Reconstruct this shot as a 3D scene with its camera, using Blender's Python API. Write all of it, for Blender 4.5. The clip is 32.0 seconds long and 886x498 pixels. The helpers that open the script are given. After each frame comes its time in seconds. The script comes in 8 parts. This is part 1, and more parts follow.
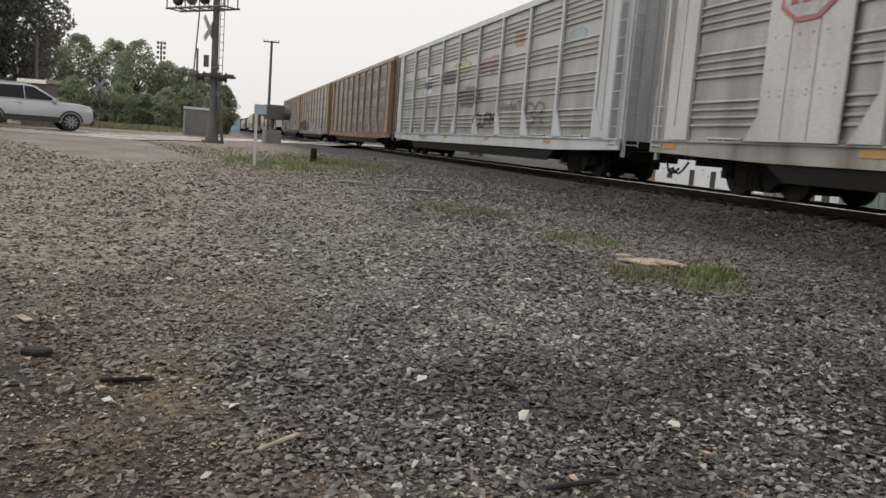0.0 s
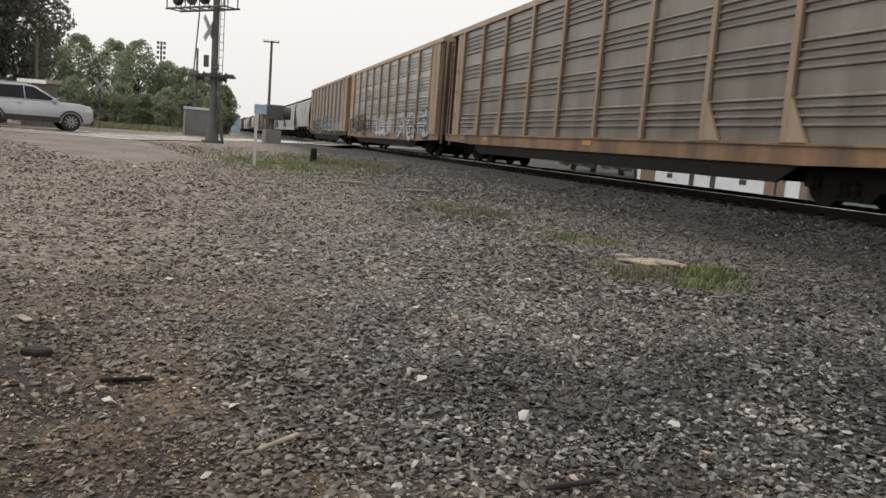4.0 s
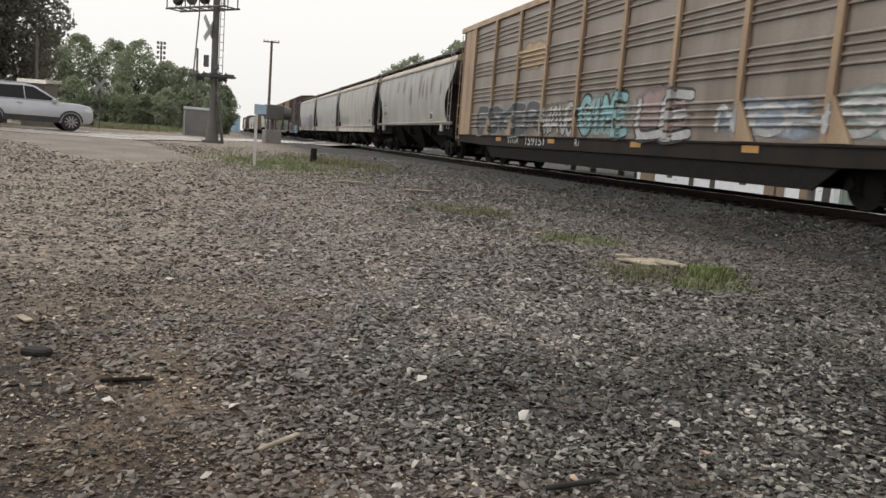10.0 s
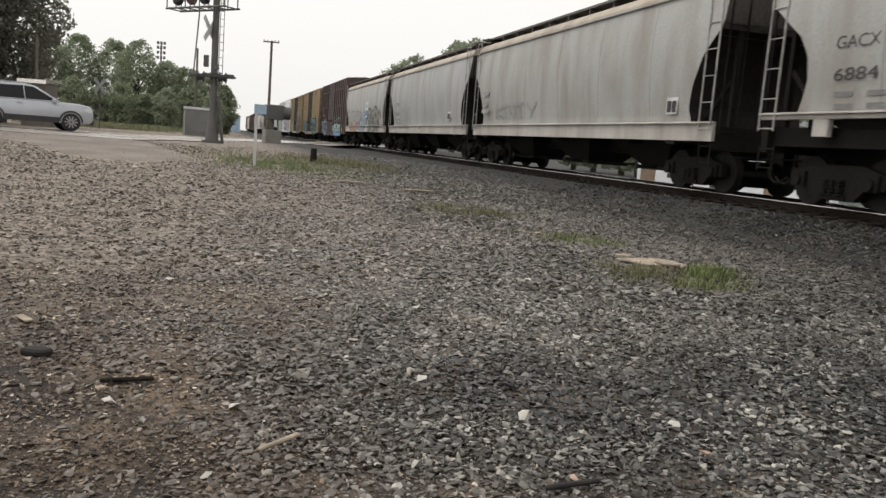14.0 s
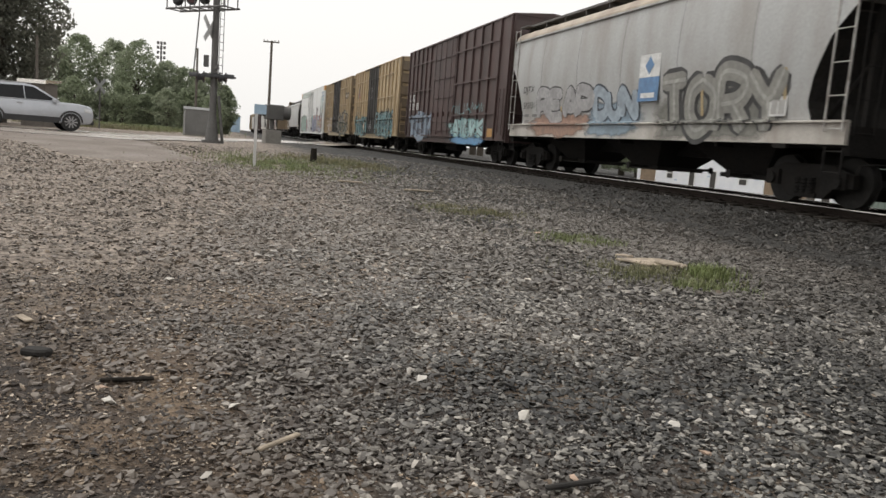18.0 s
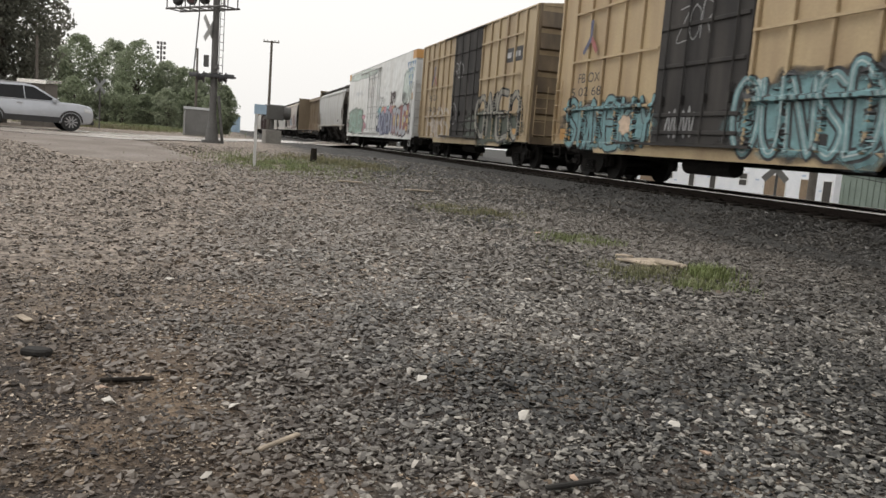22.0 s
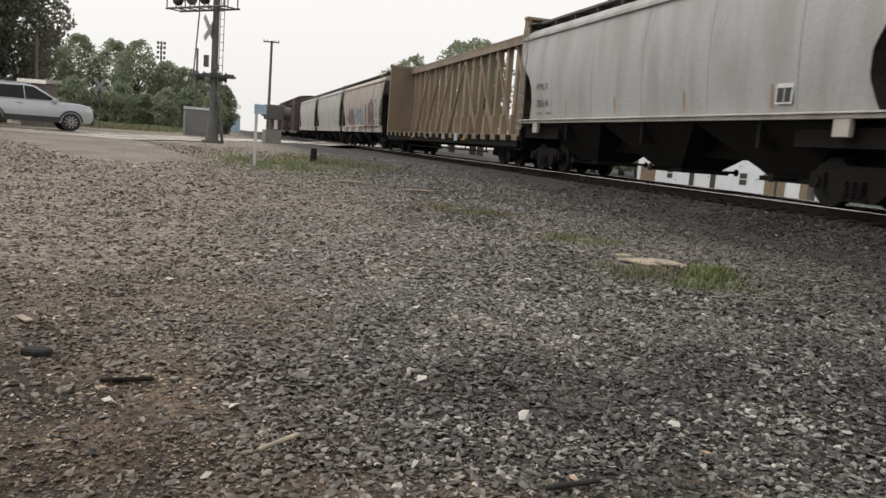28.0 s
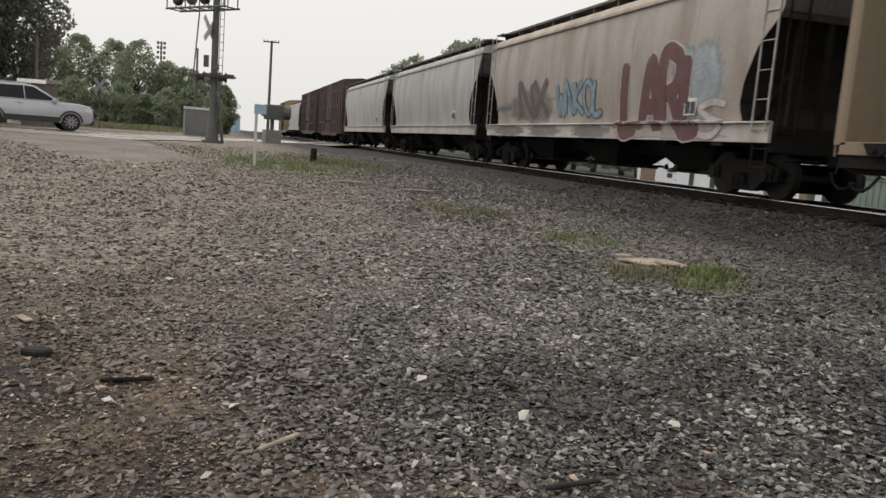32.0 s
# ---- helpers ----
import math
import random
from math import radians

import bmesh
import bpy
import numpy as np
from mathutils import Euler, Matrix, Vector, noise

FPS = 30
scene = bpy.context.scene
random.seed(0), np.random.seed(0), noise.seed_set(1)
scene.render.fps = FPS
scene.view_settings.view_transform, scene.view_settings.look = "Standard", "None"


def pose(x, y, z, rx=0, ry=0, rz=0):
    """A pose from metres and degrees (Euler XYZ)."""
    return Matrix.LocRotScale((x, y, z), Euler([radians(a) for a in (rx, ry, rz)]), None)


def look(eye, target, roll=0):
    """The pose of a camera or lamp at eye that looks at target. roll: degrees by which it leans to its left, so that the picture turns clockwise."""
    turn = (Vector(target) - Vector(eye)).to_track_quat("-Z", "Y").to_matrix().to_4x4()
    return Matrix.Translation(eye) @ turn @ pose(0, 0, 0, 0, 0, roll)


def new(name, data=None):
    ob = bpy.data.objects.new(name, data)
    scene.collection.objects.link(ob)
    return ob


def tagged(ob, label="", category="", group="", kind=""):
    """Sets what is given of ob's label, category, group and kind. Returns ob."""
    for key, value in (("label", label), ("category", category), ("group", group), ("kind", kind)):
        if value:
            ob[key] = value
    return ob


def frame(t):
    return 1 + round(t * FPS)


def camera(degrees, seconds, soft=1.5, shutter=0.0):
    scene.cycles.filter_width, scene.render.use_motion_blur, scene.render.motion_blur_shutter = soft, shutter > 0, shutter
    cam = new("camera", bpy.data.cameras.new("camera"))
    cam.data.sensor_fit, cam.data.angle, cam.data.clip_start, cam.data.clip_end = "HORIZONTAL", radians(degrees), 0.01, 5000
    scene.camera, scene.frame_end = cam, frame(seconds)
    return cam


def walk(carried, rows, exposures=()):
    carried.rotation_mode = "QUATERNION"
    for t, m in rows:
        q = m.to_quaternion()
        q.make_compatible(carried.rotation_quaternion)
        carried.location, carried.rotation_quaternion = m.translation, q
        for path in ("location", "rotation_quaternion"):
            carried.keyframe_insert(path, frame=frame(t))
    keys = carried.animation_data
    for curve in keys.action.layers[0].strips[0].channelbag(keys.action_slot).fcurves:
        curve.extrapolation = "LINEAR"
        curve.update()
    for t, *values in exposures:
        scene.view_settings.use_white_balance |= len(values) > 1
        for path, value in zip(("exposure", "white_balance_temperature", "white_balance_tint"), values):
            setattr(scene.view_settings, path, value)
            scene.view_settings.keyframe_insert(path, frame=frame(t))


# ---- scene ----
# ---- camera: held still, turned a little to its left, looking down the line ----
EYE_Z = 0.5825
cam = camera(58.5, 32.0, soft=1.5, shutter=0.2)
HELD = look((0, 0, EYE_Z), (-9.5150295, 2.7880864, EYE_Z - 1.3003029), roll=4.392)
walk(cam, [(0.0, HELD), (32.0, HELD)], exposures=[(0.0, -0.10), (4.0, -0.06), (8.0, 0.02), (14.0, 0.03), (20.0, 0.08), (25.0, 0.02), (28.0, -0.02), (29.0, -0.04), (30.0, 0.08), (31.0, -0.04), (32.0, -0.15)])

# ---- the train's way along the line: x = place in the train + travel(t) ----
YC = 11.65          # middle of the track
def travel(t):
    u = (t - 16) / 16
    return 154.048 * u + 0.6554 * u * u + 0.5264 * u ** 3 - 1.9636 * u ** 4

# ---- overcast daylight ----
world = bpy.data.worlds.new("overcast")
scene.world = world
world.use_nodes = True
wt = world.node_tree
wt.nodes.clear()
sky = wt.nodes.new("ShaderNodeTexSky")
sky.sky_type = "NISHITA"
sky.sun_disc = False
sky.sun_elevation = radians(50)
sky.sun_rotation = radians(200)
sky.air_density, sky.dust_density, sky.ozone_density = 1.0, 6.0, 1.0
grey = wt.nodes.new("ShaderNodeHueSaturation")
grey.inputs["Saturation"].default_value = 0.12
grey.inputs["Value"].default_value = 0.14
cloud = wt.nodes.new("ShaderNodeMix")
cloud.data_type = "RGBA"
cloud.inputs["Factor"].default_value = 0.75
cloud.inputs["B"].default_value = (1.17, 1.145, 1.105, 1)
back = wt.nodes.new("ShaderNodeBackground")
back.inputs["Strength"].default_value = 1.0
wout = wt.nodes.new("ShaderNodeOutputWorld")
wt.links.new(sky.outputs["Color"], grey.inputs["Color"])
wt.links.new(grey.outputs["Color"], cloud.inputs["A"])
wt.links.new(cloud.outputs["Result"], back.inputs["Color"])
wt.links.new(back.outputs["Background"], wout.inputs["Surface"])

sun = new("sun", bpy.data.lights.new("sun", "SUN"))
sun.data.energy, sun.data.angle, sun.data.color = 1.05, radians(22), (1.0, 0.97, 0.93)
sun.matrix_world = look((-6, -10, 20), (0, 0, 0))

# ---- materials ----
MATS = {}
def material(name, color, rough=0.7, metal=0.0, grain=30.0, vary=0.25, stain=2.0, stain_color=None, stain_amount=0.0,
             bump=0.15, random_tint=0.0, emit=0.0, island=False, coat=0.0, streak=1.0, spec=0.5, wet=0.0):
    """A procedural surface: colour with fine grain, broad stains and fine relief; sizes are in waves per metre."""
    if name in MATS:
        return MATS[name]
    m = bpy.data.materials.new(name)
    m.use_nodes = True
    nt = m.node_tree
    b = nt.nodes["Principled BSDF"]
    b.inputs["Roughness"].default_value, b.inputs["Metallic"].default_value = rough, metal
    b.inputs["Coat Weight"].default_value = coat
    b.inputs["Specular IOR Level"].default_value = spec
    tc = nt.nodes.new("ShaderNodeTexCoord")
    mp = nt.nodes.new("ShaderNodeMapping")
    mp.inputs["Scale"].default_value = (1, 1, streak)
    nt.links.new(tc.outputs["Object"], mp.inputs["Vector"])
    n1 = nt.nodes.new("ShaderNodeTexNoise")
    n1.inputs["Scale"].default_value, n1.inputs["Detail"].default_value = grain, 4
    nt.links.new(tc.outputs["Object"], n1.inputs["Vector"])
    n2 = nt.nodes.new("ShaderNodeTexNoise")
    n2.inputs["Scale"].default_value, n2.inputs["Detail"].default_value = stain, 5
    nt.links.new(mp.outputs["Vector"], n2.inputs["Vector"])
    r1 = nt.nodes.new("ShaderNodeMapRange")
    r1.inputs["From Min"].default_value, r1.inputs["From Max"].default_value = 0.3, 0.7
    r1.inputs["To Min"].default_value, r1.inputs["To Max"].default_value = 1 - vary, 1 + vary
    nt.links.new(n1.outputs["Fac"], r1.inputs["Value"])
    mul = nt.nodes.new("ShaderNodeMix")
    mul.data_type, mul.blend_type = "RGBA", "MULTIPLY"
    mul.inputs["Factor"].default_value = 1.0
    mul.inputs["A"].default_value = (*color, 1)
    nt.links.new(r1.outputs["Result"], mul.inputs["B"])
    last = mul.outputs["Result"]
    st = nt.nodes.new("ShaderNodeMix")
    st.data_type = "RGBA"
    st.inputs["B"].default_value = (*(stain_color or [c * 0.5 for c in color]), 1)
    r2 = nt.nodes.new("ShaderNodeMapRange")
    r2.inputs["From Min"].default_value, r2.inputs["From Max"].default_value = 0.42, 0.68
    r2.inputs["To Min"].default_value, r2.inputs["To Max"].default_value = 0.0, stain_amount or 0.35
    nt.links.new(n2.outputs["Fac"], r2.inputs["Value"])
    nt.links.new(r2.outputs["Result"], st.inputs["Factor"])
    nt.links.new(last, st.inputs["A"])
    last = st.outputs["Result"]
    if random_tint:
        src = nt.nodes.new("ShaderNodeNewGeometry").outputs["Random Per Island"] if island else nt.nodes.new("ShaderNodeObjectInfo").outputs["Random"]
        r3 = nt.nodes.new("ShaderNodeMapRange")
        r3.inputs["To Min"].default_value, r3.inputs["To Max"].default_value = 1 - random_tint, 1 + random_tint
        nt.links.new(src, r3.inputs["Value"])
        m3 = nt.nodes.new("ShaderNodeMix")
        m3.data_type, m3.blend_type = "RGBA", "MULTIPLY"
        m3.inputs["Factor"].default_value = 1.0
        nt.links.new(last, m3.inputs["A"])
        nt.links.new(r3.outputs["Result"], m3.inputs["B"])
        last = m3.outputs["Result"]
    nt.links.new(last, b.inputs["Base Color"])
    if wet:                 # smoother where the broad pattern is low, as in puddled or rubbed places
        rr = nt.nodes.new("ShaderNodeMapRange")
        rr.inputs["From Min"].default_value, rr.inputs["From Max"].default_value = 0.35, 0.6
        rr.inputs["To Min"].default_value, rr.inputs["To Max"].default_value = max(0.05, rough - wet), rough
        nt.links.new(n2.outputs["Fac"], rr.inputs["Value"])
        nt.links.new(rr.outputs["Result"], b.inputs["Roughness"])
    if bump:
        bp = nt.nodes.new("ShaderNodeBump")
        bp.inputs["Strength"].default_value, bp.inputs["Distance"].default_value = bump, 0.01
        nt.links.new(n1.outputs["Fac"], bp.inputs["Height"])
        nt.links.new(bp.outputs["Normal"], b.inputs["Normal"])
    if emit:
        b.inputs["Emission Color"].default_value = (*color, 1)
        b.inputs["Emission Strength"].default_value = emit
    MATS[name] = m
    return m

# ---- mesh helpers ----
def box(bm, x0, x1, y0, y1, z0, z1):
    v = [bm.verts.new(c) for c in ((x0, y0, z0), (x1, y0, z0), (x1, y1, z0), (x0, y1, z0), (x0, y0, z1), (x1, y0, z1), (x1, y1, z1), (x0, y1, z1))]
    for f in ((3, 2, 1, 0), (4, 5, 6, 7), (0, 1, 5, 4), (1, 2, 6, 5), (2, 3, 7, 6), (3, 0, 4, 7)):
        bm.faces.new([v[i] for i in f])
    return v


def prism(bm, pts, a, b, axis="y"):
    """A polygon swept from a to b. pts lie in the other two axes, in order."""
    def at(p, q):
        return (p[0], q, p[1]) if axis == "y" else ((q, p[0], p[1]) if axis == "x" else (p[0], p[1], q))
    lo, hi = [bm.verts.new(at(p, a)) for p in pts], [bm.verts.new(at(p, b)) for p in pts]
    n = len(pts)
    bm.faces.new(lo)
    bm.faces.new(hi[::-1])
    for i in range(n):
        bm.faces.new((lo[i], hi[i], hi[(i + 1) % n], lo[(i + 1) % n]))


def rod(bm, p0, p1, r, n=8, r2=None):
    """A round bar from p0 to p1, tapered to r2."""
    p0, p1 = Vector(p0), Vector(p1)
    d = (p1 - p0).normalized()
    s = d.orthogonal().normalized()
    t = d.cross(s)
    r2 = r if r2 is None else r2
    lo, hi = [], []
    for i in range(n):
        a = 2 * math.pi * i / n
        k = math.cos(a) * s + math.sin(a) * t
        lo.append(bm.verts.new(p0 + k * r))
        hi.append(bm.verts.new(p1 + k * r2))
    bm.faces.new(lo[::-1])
    bm.faces.new(hi)
    for i in range(n):
        bm.faces.new((lo[i], lo[(i + 1) % n], hi[(i + 1) % n], hi[i]))


def tube(bm, pts, r, n=6):
    """A round bar along a bent line, in one piece."""
    pts = [Vector(p) for p in pts]
    rings = []
    for i, p in enumerate(pts):
        d = (pts[min(i + 1, len(pts) - 1)] - pts[max(i - 1, 0)]).normalized()
        s = d.cross(Vector((0.13, 0.21, 1))).normalized()
        t = d.cross(s)
        rings.append([bm.verts.new(p + (s * math.cos(2 * math.pi * k / n) + t * math.sin(2 * math.pi * k / n)) * r) for k in range(n)])
    for a, b in zip(rings, rings[1:]):
        for k in range(n):
            bm.faces.new((a[k], a[(k + 1) % n], b[(k + 1) % n], b[k]))
    bm.faces.new(rings[0][::-1])
    bm.faces.new(rings[-1])


def finish(bm, name, mat, bevel=0.0, smooth=False):
    bmesh.ops.recalc_face_normals(bm, faces=bm.faces)
    if bevel:
        bmesh.ops.bevel(bm, geom=bm.edges[:], offset=bevel, segments=1, affect="EDGES")
    me = bpy.data.meshes.new(name)
    bm.to_mesh(me)
    bm.free()
    me.materials.append(mat)
    if smooth:
        me.shade_smooth()
    return me


def part(name, bm, mat, parent=None, label="", bevel=0.0, smooth=False, at=None):
    """Links a bmesh (or a ready mesh) as one object under a thing or a part."""
    me = bm if isinstance(bm, bpy.types.Mesh) else finish(bm, name, mat, bevel, smooth)
    ob = new(name, me)
    if parent is not None:
        ob.parent = parent
    if at is not None:
        ob.matrix_basis = at
    if label:
        ob["label"] = label
    return ob


def thing(name, label, category, group="", kind="", at=None):
    ob = new(name)
    ob.empty_display_size = 0.3
    if at is not None:
        ob.matrix_basis = at
    return tagged(ob, label, category, group, kind)


def smooth01(t):
    t = min(1, max(0, t))
    return t * t * (3 - 2 * t)

# ---- ground: one sheet, with the ballast bank of the line ----
def ground_z(x, y):
    """Height of the ground; the rail heads are at 0."""
    rise = smooth01((-x - 9) / 20)
    dt = YC - y
    if dt >= 0:
        low = -0.76 + 0.70 * rise - 0.22 * rise * smooth01(1 - (dt - 1.75) / 5) + 0.03 * noise.noise((x * 0.35, y * 0.35, 0)) + 0.012 * noise.noise((x * 1.7, y * 1.7, 4))
        bank = -0.215 - max(0, dt - 1.34) * (0.40 - 0.16 * rise)
    else:
        low = -2.1 + 2.1 * smooth01((-x - 48) / 16) * smooth01(1 - (-dt - 8) / 14)
        bank = -0.20 - max(0, -dt - 1.75) * 0.4
    h = max(low, bank)
    k = 0.12
    d = abs(low - bank)
    if d < k:
        h += (k - d) ** 2 / (4 * k)
    return min(h, 0.14)


def axis_steps(near0, near1, step, far):
    """Grid lines: even between near0 and near1, then growing out to far."""
    out = list(np.arange(near0, near1 + step / 2, step))
    s, v = step, near1
    while v < far:
        s *= 1.25
        v += s
        out.append(v)
    s, v = step, near0
    while v > -far:
        s *= 1.25
        v -= s
        out.insert(0, v)
    return out


def sheet(name, xs, ys, height, mat):
    verts = [(x, y, height(x, y)) for y in ys for x in xs]
    n = len(xs)
    faces = [(j * n + i, j * n + i + 1, (j + 1) * n + i + 1, (j + 1) * n + i) for j in range(len(ys) - 1) for i in range(n - 1)]
    me = bpy.data.meshes.new(name)
    me.from_pydata(verts, [], faces)
    me.materials.append(mat)
    me.shade_smooth()
    return new(name, me)


def ground_material():
    """Brown soil with dark damp and pale dry patches; the drier, dustier soil lies towards the road, near-black ground
    next to the line.
    """
    m = bpy.data.materials.new("gravel_and_earth")
    m.use_nodes = True
    nt = m.node_tree
    b = nt.nodes["Principled BSDF"]
    b.inputs["Roughness"].default_value = 0.85
    tc = nt.nodes.new("ShaderNodeTexCoord")
    pos = nt.nodes.new("ShaderNodeSeparateXYZ")
    nt.links.new(tc.outputs["Object"], pos.inputs["Vector"])

    def noise_tex(scale, detail, rough=0.6):
        n = nt.nodes.new("ShaderNodeTexNoise")
        n.inputs["Scale"].default_value, n.inputs["Detail"].default_value, n.inputs["Roughness"].default_value = scale, detail, rough
        nt.links.new(tc.outputs["Object"], n.inputs["Vector"])
        return n.outputs["Fac"]

    def span(src, a, z, lo=0.0, hi=1.0):
        r = nt.nodes.new("ShaderNodeMapRange")
        for k, v in (("From Min", a), ("From Max", z), ("To Min", lo), ("To Max", hi)):
            r.inputs[k].default_value = v
        nt.links.new(src, r.inputs["Value"])
        return r.outputs["Result"]

    def mixed(fac, a, bb, kind="MIX"):
        n = nt.nodes.new("ShaderNodeMix")
        n.data_type, n.blend_type = "RGBA", kind
        if isinstance(fac, float):
            n.inputs["Factor"].default_value = fac
        else:
            nt.links.new(fac, n.inputs["Factor"])
        for key, v in (("A", a), ("B", bb)):
            if isinstance(v, tuple):
                n.inputs[key].default_value = (*v, 1)
            else:
                nt.links.new(v, n.inputs[key])
        return n.outputs["Result"]

    def plus(a, bb, k=1.0):
        n = nt.nodes.new("ShaderNodeMath")
        n.operation = "MULTIPLY_ADD"
        n.inputs[1].default_value = k
        nt.links.new(bb, n.inputs[0])
        nt.links.new(a, n.inputs[2])
        return n.outputs["Value"]

    patch, mid, fine = noise_tex(1.1, 5), noise_tex(9, 6), noise_tex(55, 5, 0.75)
    soil = mixed(span(patch, 0.44, 0.66), (0.024, 0.0165, 0.012), (0.16, 0.112, 0.072))
    dry = mixed(span(mid, 0.35, 0.65), (0.15, 0.122, 0.098), (0.27, 0.225, 0.185))
    far = span(plus(pos.outputs["X"], patch, 5.0), -2.2, -6.0)
    col = mixed(far, soil, dry)
    by_line = span(plus(pos.outputs["Y"], patch, 4.0), 3.8, 6.0)
    col = mixed(by_line, col, (0.024, 0.0225, 0.020))
    col = mixed(1.0, col, span(mid, 0.3, 0.7, 0.55, 1.45), "MULTIPLY")
    col = mixed(1.0, col, span(fine, 0.3, 0.7, 0.35, 1.65), "MULTIPLY")
    nt.links.new(col, b.inputs["Base Color"])
    vor = nt.nodes.new("ShaderNodeTexVoronoi")
    vor.inputs["Scale"].default_value = 60
    nt.links.new(tc.outputs["Object"], vor.inputs["Vector"])
    bp = nt.nodes.new("ShaderNodeBump")
    bp.inputs["Strength"].default_value, bp.inputs["Distance"].default_value = 0.9, 0.012
    nt.links.new(plus(fine, vor.outputs["Distance"], -0.8), bp.inputs["Height"])
    nt.links.new(bp.outputs["Normal"], b.inputs["Normal"])
    return m


GRAVEL = ground_material()
ground = sheet("ground", axis_steps(-42, 4, 0.5, 2500), axis_steps(-14, 24, 0.45, 2500), ground_z, GRAVEL)
tagged(ground, "grey crushed stone and brown earth beside the railway", "ground", kind="structure")

# ---- loose stones ----
def stone_shapes(count, seed, points=9):
    """Broken, sharp-edged lumps about 1 across, flatter than wide."""
    rng = np.random.default_rng(seed)
    out = []
    for _ in range(count):
        p = rng.normal(size=(points, 3))
        p /= np.linalg.norm(p, axis=1)[:, None]
        p *= rng.uniform(0.62, 1.0, (points, 1)) * 0.58 * (rng.uniform(0.75, 1.25, 3) * (1.08, 0.80, 0.38))
        bm = bmesh.new()
        for q in p:
            bm.verts.new(q)
        got = bmesh.ops.convex_hull(bm, input=bm.verts[:])
        bmesh.ops.delete(bm, geom=[v for v in bm.verts if not v.link_faces], context="VERTS")
        bmesh.ops.triangulate(bm, faces=bm.faces[:])
        bmesh.ops.recalc_face_normals(bm, faces=bm.faces[:])
        bm.verts.index_update()
        v = np.array([w.co[:] for w in bm.verts])
        f = np.array([[w.index for w in face.verts] for face in bm.faces])
        bm.free()
        out.append((v, f))
    return out


def scatter_stones(name, spots, sizes, mat, seed, label, sink=0.25, points=9):
    """One mesh of many loose stones at the spots given."""
    rng = np.random.default_rng(seed)
    shapes = stone_shapes(32, seed, points)
    V, F, base = [], [], 0
    for (x, y), s in zip(spots, sizes):
        v, f = shapes[rng.integers(32)]
        a, t1, t2 = rng.uniform(0, 6.283), rng.normal(0, 0.22), rng.normal(0, 0.22)
        m = np.array(Euler((t1, t2, a)).to_matrix())
        V.append(v @ m.T * s + (x, y, ground_z(x, y) + s * (0.5 - sink) * 0.5))
        F.append(f + base)
        base += len(v)
    V, F = np.concatenate(V), np.concatenate(F)
    me = bpy.data.meshes.new(name)
    me.vertices.add(len(V))
    me.vertices.foreach_set("co", V.ravel().astype(np.float32))
    me.loops.add(F.size)
    me.loops.foreach_set("vertex_index", F.ravel().astype(np.int32))
    me.polygons.add(len(F))
    me.polygons.foreach_set("loop_start", np.arange(0, F.size, 3, dtype=np.int32))
    me.update()
    me.validate()
    me.shade_flat()
    me.materials.append(mat)
    return tagged(new(name, me), label, "gravel", kind="stuff")


